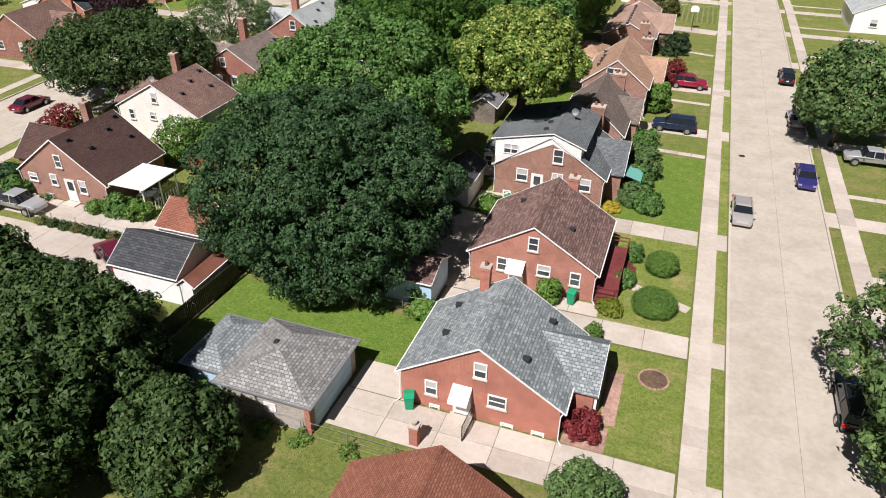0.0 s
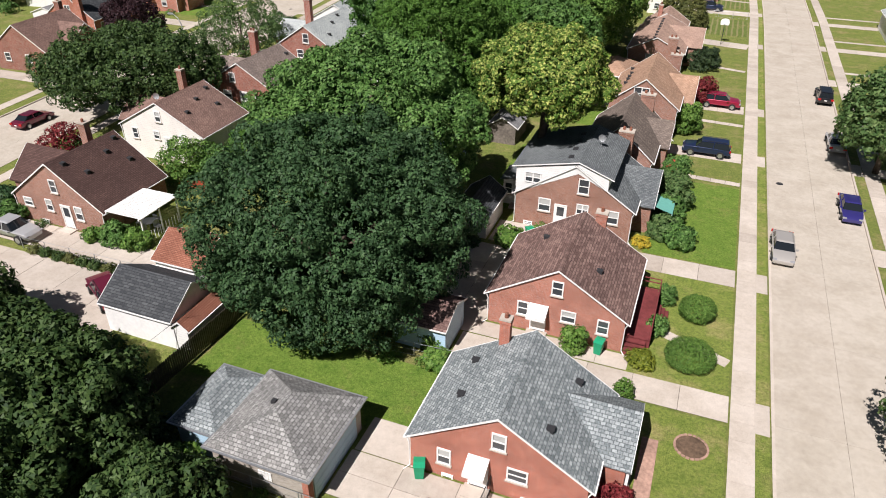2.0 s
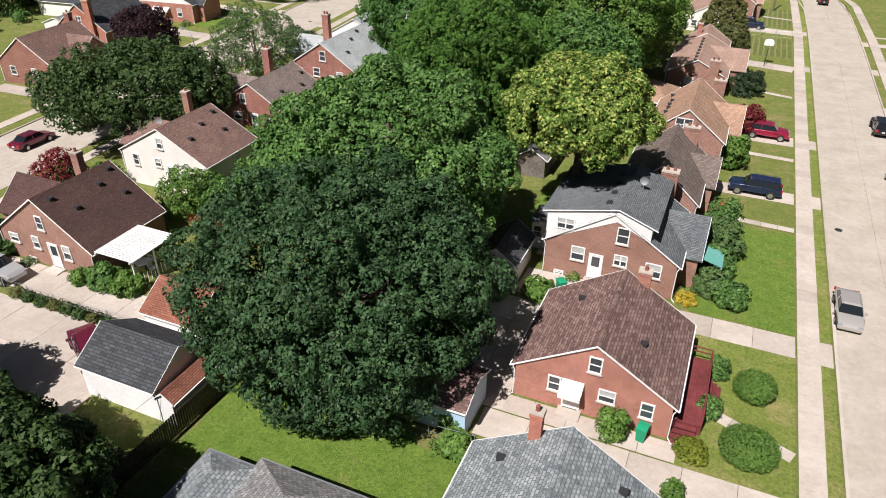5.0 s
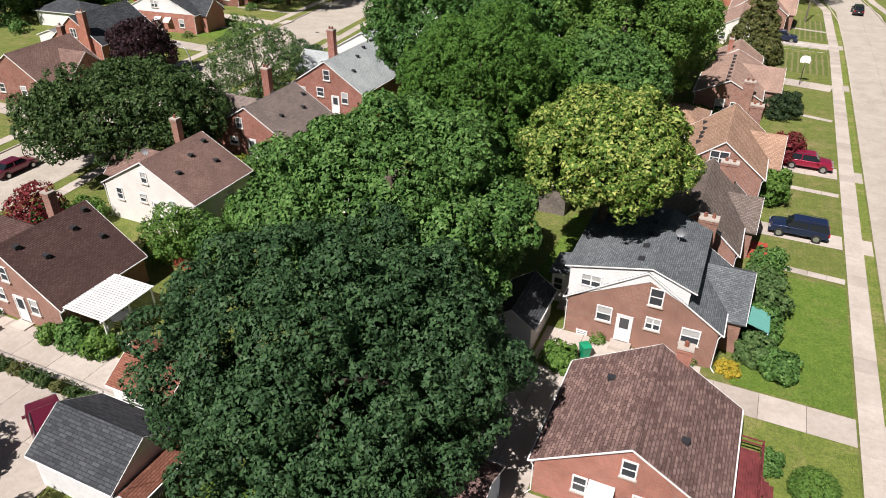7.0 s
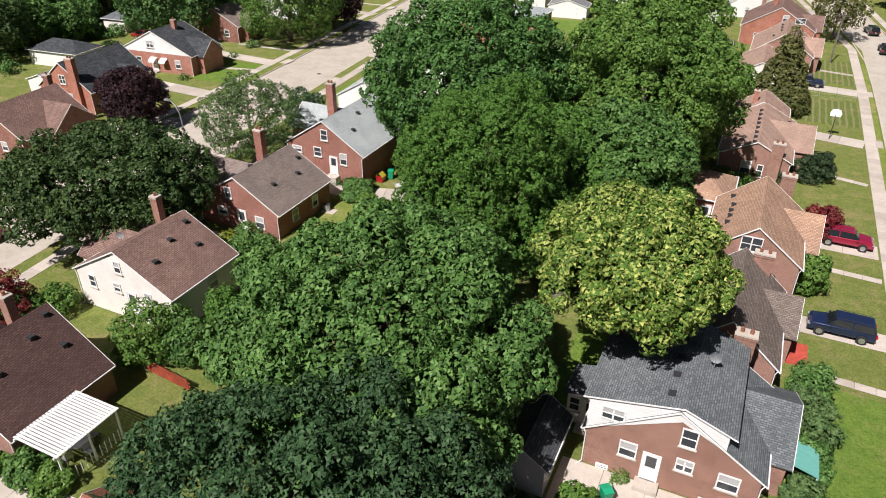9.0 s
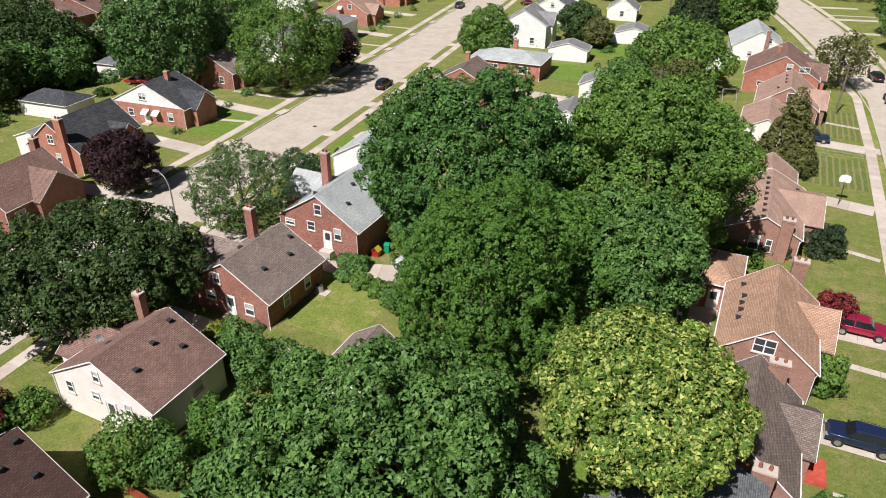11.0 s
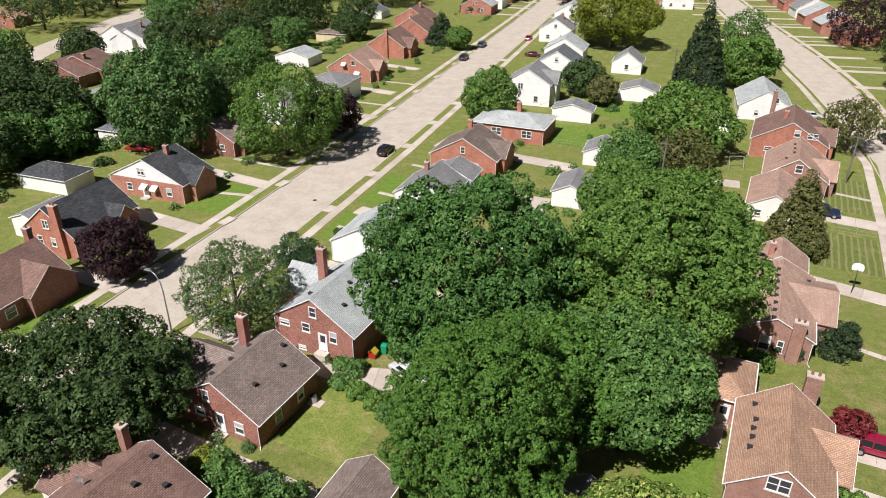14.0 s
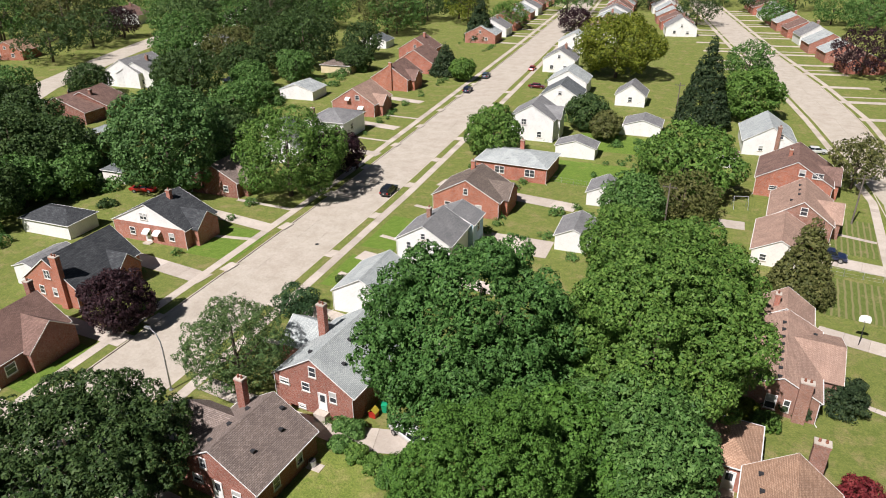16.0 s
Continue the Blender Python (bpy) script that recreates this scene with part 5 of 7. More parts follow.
# undergrowth along the back fences and lot lines
def thicket(label, spots, mat, clumps, size, seed):
    rng = np.random.default_rng(seed)
    lob = []
    for x, y, r, h in spots:
        for i in range(5):
            lob.append((x + rng.uniform(-r, r) * 0.7, y + rng.uniform(-r, r) * 0.7, h * rng.uniform(0.2, 0.5), r * rng.uniform(0.3, 0.6), r * rng.uniform(0.3, 0.6), h * rng.uniform(0.35, 0.6)))
    ob = new("undergrowth", leaf_cloud("undergrowth", lob, clumps, size, mat, rng, 0.55, 14))
    tagged(ob, label, "undergrowth", kind="stuff")


rr = np.random.default_rng(3)
line = [(-121 - rr.uniform(0, 14) - 0.12 * (y - 100), y, rr.uniform(0.8, 2.4), rr.uniform(0.8, 2.6)) for y in np.arange(92, 250, 2.6)]
thicket("dark green undergrowth along the back gardens", line, LEAF_MID, 2600, 0.2, 5)
line = [(-140 - rr.uniform(0, 30), y, rr.uniform(1.0, 3.0), rr.uniform(0.8, 2.8)) for y in np.arange(96, 150, 1.6)]
thicket("tangled dark undergrowth under garden trees", line, LEAF_DARK, 2200, 0.2, 6)
line = [(-36 + rr.uniform(-4, 4), y, rr.uniform(0.7, 1.8), rr.uniform(0.6, 1.8)) for y in np.arange(108, 176, 3.0)]
thicket("mixed green shrubs along the inner lot line", line, LEAF_BRIGHT, 1300, 0.18, 7)
line = [(x, y, 0.6, rr.uniform(0.3, 0.6)) for x, y in ((-14.2, 28.7), (-17.0, 28.6), (-20.0, 28.6), (-22.5, 28.5), (-16.8, 41.4), (-18.5, 41.2), (-20.6, 41.0), (-15.9, 60.9), (-10.0, 61.0), (-33.2, 36.0), (-33.4, 39.0))]
thicket("weeds along fences and walls", line, LEAF_BRIGHT, 420, 0.07, 8)
line = [(rr.uniform(-57, -49), y, 0.5, 0.5) for y in (74.6, 74.4, 74.8, 87.9, 88.0, 45.5, 45.4)]
thicket("low planting at the foot of brick walls", line, LEAF_LIGHT, 260, 0.08, 9)

# added dark leaves stand for the deep shade in gaps between the yard trees
line = [(rr.uniform(-35, -27.5), rr.uniform(22, 34), rr.uniform(0.8, 1.6), rr.uniform(0.8, 2.2)) for i in range(16)] + [(rr.uniform(-42, -35), rr.uniform(24, 33), rr.uniform(0.8, 1.8), rr.uniform(0.8, 2.4)) for i in range(14)]
thicket("dark tangled undergrowth added for shade beneath the yard trees", line, LEAF_DARK, 1500, 0.14, 10)
line = [(x, y, 1.0, 0.9) for x, y in ((-24.5, 43.5), (-28.0, 42.5), (-21.0, 47.5), (-21.8, 53.0), (-20.8, 56.0))]
thicket("dark leafy undergrowth at the maple's foot", line, LEAF_DARK, 700, 0.12, 11)
line = [(rr.uniform(-49, -38), rr.uniform(132, 205), rr.uniform(0.5, 1.2), rr.uniform(0.5, 1.5)) for i in range(26)] + [(-37 + rr.uniform(-2.5, 2.5), y, rr.uniform(1.0, 2.0), rr.uniform(1.4, 3.2)) for y in np.arange(136, 160, 2.2)]
thicket("leafy shrubs scattered along back lawn fences", line, LEAF_MID, 1900, 0.15, 13)
line = [(rr.uniform(-136, -110), rr.uniform(118, 150), rr.uniform(0.6, 1.5), rr.uniform(0.5, 1.8)) for i in range(30)]
thicket("rambling shrubs and weeds in shaded back gardens", line, LEAF_DEEP, 1800, 0.15, 14)
line = []
for y in np.arange(96, 300, 3.4):
    for off in (9.6, 21.0, -W_WIDE - 10.5, -W_WIDE - 24.0):
        if rr.uniform() < 0.5:
            k = rr.uniform(0.45, 1.0)
            line.append((west_kerb(y) + off + rr.uniform(-0.8, 0.8), y, k, k * rr.uniform(1.0, 1.6)))
thicket("small mixed shrubs along house walls and fences", line, LEAF_MID, 2600, 0.13, 12)

# ---------------- vehicles ----------------
CAR_GLASS = Nodes("car_glass").done((0.012, 0.015, 0.018), 0.05, 0.0, 0.6)
TYRE = plain_mat("tyre_rubber", (0.02, 0.02, 0.02), 0.8)
RIM = plain_mat("alloy_rim", (0.5, 0.5, 0.5), 0.35, 0.8)
LAMP_RED = plain_mat("tail_lamp_red", (0.4, 0.01, 0.01), 0.2)
LAMP_CLEAR = plain_mat("head_lamp_glass", (0.3, 0.3, 0.31), 0.1)
SHAPES = {  # side profile of the body, glasshouse base and top, width, wheel places
    "sedan": dict(body=[(-2.35, 0.35), (-2.38, 0.62), (-2.2, 0.92), (-1.45, 0.98), (1.0, 0.93), (2.0, 0.8), (2.36, 0.6), (2.34, 0.3)], base=(-1.8, 1.2), top=(-1.1, 0.55), z=(0.94, 1.44), w=1.78, wheels=(-1.4, 1.42), r=0.32),
    "suv": dict(body=[(-2.35, 0.42), (-2.4, 0.75), (-2.34, 1.05), (1.1, 1.08), (2.1, 1.0), (2.38, 0.75), (2.36, 0.38)], base=(-2.3, 1.15), top=(-2.05, 0.5), z=(1.06, 1.7), w=1.88, wheels=(-1.45, 1.48), r=0.38),
    "pickup": dict(body=[(-2.75, 0.5), (-2.78, 0.9), (-2.7, 1.05), (1.3, 1.08), (2.4, 1.0), (2.72, 0.75), (2.7, 0.42)], base=(-0.7, 1.35), top=(-0.5, 0.75), z=(1.06, 1.75), w=1.92, wheels=(-1.7, 1.75), r=0.4),
}


def vehicle(label, kind, x, y, rz, paint, z=-0.105, category="car"):
    s = SHAPES[kind]
    root = thing("pickup_truck" if kind == "pickup" else "car", label, category, (x, y, z), rz)
    w = s["w"] / 2
    pr = s["body"]
    n = len(pr)
    g = Geo()
    for yy, dz in ((-w, -0.08), (-w * 0.97, -0.02), (-w * 0.8, 0.0), (w * 0.8, 0.0), (w * 0.97, -0.02), (w, -0.08)):
        k = 0.985 if abs(yy) == w else 1.0
        g.v += [(px * k, yy, pz + (dz if pz > 0.7 else 0.04 * (abs(yy) == w))) for px, pz in pr]
    for i in range(5):
        g.f += [(i * n + j, i * n + (j + 1) % n, (i + 1) * n + (j + 1) % n, (i + 1) * n + j) for j in range(n)]
    g.f += [tuple(range(n)), tuple(range(6 * n - 1, 5 * n - 1, -1))]
    g.v = [(vx, vy * (1 - 0.16 * (abs(vx) / 2.4) ** 4), vz) for vx, vy, vz in g.v]   # ends drawn in
    body = part("body", g, paint, root, smooth=True)
    bv = body.modifiers.new("rounded", "BEVEL")
    bv.width, bv.segments, bv.limit_method, bv.angle_limit = 0.06, 2, "ANGLE", radians(28)
    (a, b), (c, d), (z0, z1) = s["base"], s["top"], s["z"]
    wb, wt = w * 0.9, w * 0.72
    vs = [(a, -wb, z0 - 0.06), (b, -wb, z0 - 0.06), (b, wb, z0 - 0.06), (a, wb, z0 - 0.06), (c, -wt, z1 - 0.05), (d, -wt, z1 - 0.05), (d, wt, z1 - 0.05), (c, wt, z1 - 0.05)]
    gh = part("glasshouse", Geo().add(vs, [(0, 1, 5, 4), (1, 2, 6, 5), (2, 3, 7, 6), (3, 0, 4, 7), (4, 5, 6, 7), (3, 2, 1, 0)]), CAR_GLASS, root, "dark tinted windows")
    gb = gh.modifiers.new("rounded", "BEVEL")
    gb.width, gb.segments, gb.limit_method = 0.07, 2, "NONE"
    part("roof", Geo().add([(c - 0.03, -wt - 0.03, z1 - 0.06), (d + 0.08, -wt - 0.03, z1 - 0.08), (d + 0.08, wt + 0.03, z1 - 0.08), (c - 0.06, wt + 0.03, z1 - 0.06), (c + 0.08, -wt + 0.12, z1), (d - 0.08, -wt + 0.12, z1), (d - 0.08, wt - 0.12, z1), (c + 0.08, wt - 0.12, z1)],
                            [(3, 2, 1, 0), (4, 5, 6, 7), (0, 1, 5, 4), (1, 2, 6, 5), (2, 3, 7, 6), (3, 0, 4, 7)]), paint, root)
    for sy in (-1, 1):
        q = (a + b) / 2 - 0.1
        part("pillar", Geo().tube([(q, sy * wb, z0 - 0.05), (q, sy * (wt + 0.02), z1 - 0.06)], 0.05, 5), paint, root)
        part("mirror", Geo().box(b - 0.35, b - 0.2, min(sy * (w - 0.02), sy * (w + 0.16)), max(sy * (w - 0.02), sy * (w + 0.16)), z0 - 0.02, z0 + 0.12), paint, root)
        part("headlight", Geo().box(pr[-2][0] - 0.2, pr[-2][0] - 0.005, sy * w * 0.72 - 0.17, sy * w * 0.72 + 0.15, pr[-2][1] - 0.02, pr[-2][1] + 0.09), LAMP_CLEAR, root)
        part("taillight", Geo().box(pr[1][0] - 0.015, pr[1][0] + 0.12, sy * w * 0.76 - 0.18, sy * w * 0.76 + 0.15, pr[1][1] + 0.02, pr[1][1] + 0.22), LAMP_RED, root)
        for wx in s["wheels"]:
            r = s["r"]
            wh = part("wheel", Geo().tube([(wx, sy * (w - 0.2), r), (wx, sy * (w + 0.015), r)], r, 18), TYRE, root)
            part("rim", Geo().tube([(wx, sy * (w - 0.02), r), (wx, sy * (w + 0.03), r)], r * 0.62, 14), RIM, wh)
    part("number_plate", Geo().box(pr[1][0] - 0.02, pr[1][0] + 0.05, -0.16, 0.16, pr[1][1] - 0.05, pr[1][1] + 0.06), WHITE, root)
    if kind == "pickup":
        part("load_bed", Geo().box(-2.6, -0.8, -w * 0.82, w * 0.82, 0.9, 1.09), DARK, root, "dark open load bed")
    if kind == "suv":
        for sy in (-1, 1):
            part("roof_rail", Geo().tube([(c + 0.15, sy * (wt - 0.03), z1 + 0.03), (d - 0.2, sy * (wt - 0.03), z1 + 0.03)], 0.025, 5), DARK, root)
    return root


P_SILVER, P_GOLD, P_NAVY = paint_mat("silver_paint", (0.42, 0.42, 0.42)), paint_mat("champagne_paint", (0.45, 0.40, 0.33)), paint_mat("navy_paint", (0.015, 0.025, 0.07))
P_BLACK, P_RED, P_MAROON = paint_mat("black_paint", (0.012, 0.012, 0.015)), paint_mat("red_paint", (0.32, 0.012, 0.05)), paint_mat("maroon_paint", (0.13, 0.012, 0.03))
P_INDIGO, P_WHITE, P_TEAL = paint_mat("indigo_paint", (0.035, 0.03, 0.16)), paint_mat("white_car_paint", (0.75, 0.75, 0.74)), paint_mat("blue_gray_paint", (0.05, 0.09, 0.13))
P_CHAMPAGNE = paint_mat("warm_silver_paint", (0.40, 0.375, 0.345))
P_BRIGHT = paint_mat("bright_red_paint", (0.42, 0.02, 0.02))
vehicle("silver sedan parked at the kerb", "sedan", 3.4, 64.6, -90, P_CHAMPAGNE)
vehicle("indigo blue hatchback parked at the kerb", "sedan", 9.2, 74.0, -90, P_INDIGO)
vehicle("silver sedan parked at the kerb", "sedan", 9.3, 90.0, 90, P_SILVER)
vehicle("black suv parked at the kerb", "suv", 9.2, 105.6, 90, P_BLACK)
vehicle("black car parked under a street tree", "suv", 9.3, 41.8, 90, P_BLACK)
vehicle("white and gray pickup on a driveway", "pickup", 15.9, 80.2, 180, P_SILVER, 0.04, "truck")
vehicle("navy suv with roof rails on a driveway", "suv", -3.6, 82.5, 180, P_NAVY, 0.04)
vehicle("crimson suv on a driveway beside a red maple", "suv", -2.9, 98.0, 0, P_RED, 0.04)
vehicle("bright blue car on a driveway", "suv", -6.9, 150.6, 0, P_NAVY, 0.04)
vehicle("dark car driving bend of the street", "suv", 5.6, 178.6, 92, P_BLACK)
vehicle("black suv parked by the bend", "suv", 4.2, 193.6, 104, P_BLACK)
vehicle("maroon sedan in the street under trees", "sedan", -75.6, 62.8, 92, P_MAROON)
vehicle("blue gray sedan parked under the spreading tree", "sedan", -72.4, 73.5, 93, P_TEAL)
vehicle("silver pickup parked on a concrete drive", "pickup", -56.4, 43.4, 0, P_SILVER, 0.04, "truck")
vehicle("dark maroon suv beside a charcoal roofed garage", "suv", -42.4, 39.4, 150, P_MAROON, 0.04)
vehicle("black suv parked in the street", "suv", -79.1, 145.4, 95, P_BLACK)
vehicle("dark blue suv parked at the far kerb", "suv", -98.0, 222.5, 97, P_NAVY)
vehicle("gray suv parked at the far kerb", "suv", -100.4, 241.5, 97, P_TEAL)
vehicle("bright red car parked in the street", "sedan", -91.2, 258.0, 97, P_BRIGHT)
vehicle("maroon sedan on a short drive", "sedan", -81.6, 234.6, 8, P_MAROON, 0.04)
vehicle("white sedan half hidden beneath a maple", "sedan", -44.4, 89.6, 160, P_WHITE, 0.04)
vehicle("silver van on a far driveway", "suv", -12.5, 361.0, 10, P_SILVER, 0.04)
vehicle("white sedan on a drive beside the white house", "sedan", -9.0, 204.0, 14, P_WHITE, 0.04)
vehicle("black car far along the street", "sedan", -98.0, 330.0, 97, P_BLACK)
vehicle("red car half hidden behind a brick house", "sedan", -120.3, 126.2, 20, P_BRIGHT, 0.03)
vehicle("blue pickup in a back yard", "pickup", -167.0, 202.0, 10, P_NAVY, 0.03, "truck")
vehicle("dark van on the street beyond the gardens", "suv", -196.0, 172.0, 60, P_BLACK, 0.05)

# ---------------- more far houses ----------------
for i, (lab, x, y, w, d, ze, zr, wl, rf, rz) in enumerate([
    ("brick house with tan roof beyond the gardens", -262, 200, 12, 10, 3.2, 6.2, BRICK_ORANGE, SH_TAN, 20), ("white gabled house with brown roof", -292, 276, 15, 11, 4, 7.5, WHITE_SIDING, SH_BROWN2, 20),
    ("white bungalow with gray roof across the street", 26, 142, 11, 12, 3, 5.6, WHITE_SIDING, SH_PALE, 0), ("white frame house with gray roof on the near row", -83, 262, 10, 10, 4, 7, WHITE_SIDING, SH_MID, 8),
    ("white frame house with pale roof on the near row", -88, 295, 11, 10, 4, 7, WHITE_SIDING, SH_PALE, 8), ("brick house beside tall spruces", -134, 262, 12, 11, 3.4, 7, BRICK_RED, SH_BROWN2, 8),
    ("white garage with gray roof behind gardens", -158, 273, 10, 8, 2.6, 4.4, WHITE_SIDING, SH_SLATE, 8),
    ("white house on the far street", -240, 290, 12, 10, 3.6, 6.6, WHITE_SIDING, SH_PALE, 18), ("white house among tall trees", -206, 238, 11, 10, 3.6, 6.6, WHITE_SIDING, SH_MID, 15), ("brick house beyond the far street", -300, 170, 12, 10, 3.2, 6, BRICK_DARK, SH_BROWN2, 15),
    ("dark brick house with brown roof behind the gardens", -175, 161, 13, 10, 3.2, 6.4, BRICK_DARK, SH_BROWN2, 20), ("white frame house with gray roof on the back street", -189, 190, 11, 10, 4, 7.2, WHITE_SIDING, SH_MID, 20), ("small red brick shed with pale roof", -151, 143, 5, 4.4, 2.4, 3.8, BRICK_RED, SH_PALE, 25), ("white house between tall trees", -193, 226, 10, 9, 3.6, 6.4, WHITE_SIDING, SH_PALE, 18)]):
    house(lab, x - w / 2, x + w / 2, y - d / 2, y + d / 2, ze, zr, wl, rf, rz, wins=[("S", x - w * 0.22, 1.7, 1.0, 1.1), ("S", x + w * 0.2, 1.7, 1.0, 1.1), ("S", x, ze + 1.0, 0.8, 0.9)], spouts=False, chims=[(x + 1.0, y + 1.5, 0.8, 0.7, zr + 1.0)] if i % 2 else [])
FAR_LOOKS = [("brick house with pale gray roof along the bend", BRICK_ROSE, SH_PALE), ("white sided house with gray roof along the bend", WHITE_SIDING, SH_MID), ("brick house with brown roof along the bend", BRICK_RED, SH_BROWN2), ("rose brick house with light roof along the bend", BRICK_ROSE, SH_PALE)]
for i, y in enumerate(range(300, 450, 16)):
    for fx, off, first, turn in ((east_kerb, E_WIDE + 19.0, 300, 15), (east_kerb, -18.0, 345, 15), (west_kerb, 16.0, 310, 8), (west_kerb, -W_WIDE - 17.0, 300, 8)):
        if y >= first:
            lab, wl, rf = FAR_LOOKS[(i + int(off)) % 4]
            x, w, d, zr = across(fx, y, off), 12 + (i % 3), 10.5, 6.4 + 0.3 * (i % 4)
            house(lab, x - w / 2, x + w / 2, y - d / 2, y + d / 2, 3.4, zr, wl, rf, turn, wins=[("S", x - w * 0.22, 1.7, 1.0, 1.1), ("S", x + w * 0.2, 1.7, 1.0, 1.1), ("S", x, 4.3, 0.8, 0.9)], spouts=False, chims=[(x + 1.0, y + 1.5, 0.8, 0.7, zr + 1.0)] if i % 2 else [])
st = thing("street_3", "pale concrete street behind the far gardens", "road", kind="structure")
for i, (p, q) in enumerate((((-176, 120), (-212, 172)), ((-212, 172), (-232, 215)), ((-232, 215), (-262, 290)), ((-262, 290), (-300, 400)))):
    d = Vector((q[0] - p[0], q[1] - p[1])).normalized()
    nrm = Vector((-d.y, d.x)) * 5.0
    part("road_slab", Geo().prism([(p[0] - nrm.x, p[1] - nrm.y), (q[0] - nrm.x, q[1] - nrm.y), (q[0] + nrm.x, q[1] + nrm.y), (p[0] + nrm.x, p[1] + nrm.y)], 0.006, 0.05 - 0.004 * i, "z"), ROAD, st)

# ---------------- gardens ----------------
def lawn(x0, x1, y0, y1, mat, label, rz=0.0, h=0.02):
    one("lawn", Geo().box(-(x1 - x0) / 2, (x1 - x0) / 2, -(y1 - y0) / 2, (y1 - y0) / 2, 0.002, h), mat, label, "lawn", ((x0 + x1) / 2, (y0 + y1) / 2, 0), rz, kind="structure")


lawn(-8.0, 0.0, 133.2, 144.5, GRASS_STRIPE, "dry striped mown lawn beside a drive")
lawn(-8.0, 0.2, 153.5, 168.0, GRASS_STRIPE, "striped mown lawn before a brick house")
lawn(-32.0, -16.5, 35.2, 41.0, GRASS_LUSH, "patchy dry lawn behind the bungalow")
lawn(-6.2, -0.05, 33.6, 42.9, GRASS_DRY, "dry front lawn with round flower bed")
lawn(-6.4, -0.05, 45.4, 57.8, GRASS_DRY, "front lawn with round clipped shrubs")
lawn(-7.2, -0.05, 60.4, 75.2, GRASS_LUSH, "green front lawn")
lawn(-50.8, -43.6, 76.5, 84.6, GRASS_DRY, "back lawn beside a brick house")
lawn(-94.5, -84.8, 77.5, 86.8, GRASS_LUSH, "green front lawn")
lawn(-95.5, -86.8, 111.0, 121.5, GRASS_LUSH, "green front lawn", 6)
lawn(-56.0, -40.0, 164.5, 177.5, GRASS_LUSH, "bright green back lawn", 6)
lawn(-57.0, -40.0, 186.0, 198.5, GRASS_LUSH, "bright green back lawn", 6)
lawn(-71.0, -64.5, 111.8, 121.6, GRASS_LUSH, "green front lawn", 5)
lawn(-72.5, -67.0, 124.5, 136.8, GRASS_LUSH, "green front lawn", 5)
lawn(-22.0, -18.2, 63.5, 78.0, GRASS_LUSH, "sunny back lawn strip")
lawn(-21.0, -15.4, 86.0, 96.5, GRASS_LUSH, "green back lawn")
lawn(1.42, 2.26, 20.0, 168.0, GRASS_DRY, "dry yellowed grass verge along the kerb")

tree_bed = one("flower_bed", Geo().disc(-1.85, 40.4, 0.0, 0.05, 0.85, 28), SOIL, "round bare flower bed in a lawn", "flower bed")
for i in range(22):
    a = i * math.tau / 22
    part("edging_stone", Geo().box(-0.1, 0.1, -0.06, 0.06, 0, 0.1), BRICK_EDGE, tree_bed).matrix_basis = pose(-1.85 + 0.9 * math.cos(a), 40.4 + 0.9 * math.sin(a), 0, 0, 0, math.degrees(a) + 90)
one("flower_bed", Geo().box(-6.3, -3.9, 33.4, 35.3, 0, 0.06), BRICK_EDGE, "gravel bed with pale edging before a porch", "flower bed")
one("flower_bed", Geo().box(-4.5, -3.6, 35.6, 40.2, 0, 0.06), BRICK_EDGE, "narrow gravel bed along a porch", "flower bed")
# E1 porch
pr = thing("porch", "concrete porch slab with slender posts", "porch", (-5.6, 38.0, 0))
part("floor", Geo().box(-0.9, 0.9, -2.3, 2.3, 0, 0.3), CONCRETE, pr)
for yy in (-2.1, 2.1):
    part("post", Geo().box(0.65, 0.8, yy - 0.07, yy + 0.07, 0.3, 2.2), WHITE, pr)
bush("dark red barberry bush in a gravel bed", -5.2, 34.5, 0.85, 1.3, LEAF_RED, 260, 0.1, 1)
bush("round clipped green shrub on a lawn", -2.5, 52.9, 1.15, 1.5, LEAF_BRIGHT, 900, 0.055, 2, rough=0.2)
bush("broad clipped green shrub on a lawn", -2.6, 47.7, 1.5, 1.35, LEAF_BRIGHT, 1100, 0.055, 3, rough=0.2)
bush("small round green shrub by the deck stairs", -4.9, 50.0, 0.55, 1.3, LEAF_MID, 160, 0.09, 4)
bush("small upright green shrub by the deck", -4.6, 53.8, 0.5, 1.4, LEAF_MID, 160, 0.09, 5)
bush("yellow green low bush at a house corner", -5.5, 46.5, 0.75, 0.8, LEAF_GOLD, 200, 0.09, 6)
bush("tall leafy weed against a brick wall", -9.8, 46.2, 0.7, 1.5, LEAF_BRIGHT, 130, 0.13, 7)
bush("feathery shrub beside the rust roof", -4.0, 29.2, 1.6, 2.6, LEAF_LIGHT, 500, 0.11, 8)
bush("leafy shrub at the corner of the gray house", -6.0, 43.0, 0.4, 1.2, LEAF_BRIGHT, 70, 0.1, 9)
for i, (x, y, r, h) in enumerate(((-5.9, 72.4, 1.25, 3.4), (-5.5, 69.0, 1.2, 3.0), (-5.7, 66.2, 1.1, 2.2), (-6.0, 63.4, 1.0, 1.6), (-4.5, 62.4, 1.0, 1.5), (-6.4, 70.8, 1.1, 2.4))):
    bush("loose green shrub before a brown brick house", x, y, r, h, LEAF_LIGHT if i % 2 else LEAF_MID, 330, 0.13, 20 + i)
bush("orange yellow flowers at a house corner", -7.4, 61.4, 0.7, 0.6, FLOWER_YEL, 120, 0.08, 30)
bush("round green ornamental tree by a porch", -5.9, 88.0, 1.5, 3.2, LEAF_BRIGHT, 420, 0.13, 31)
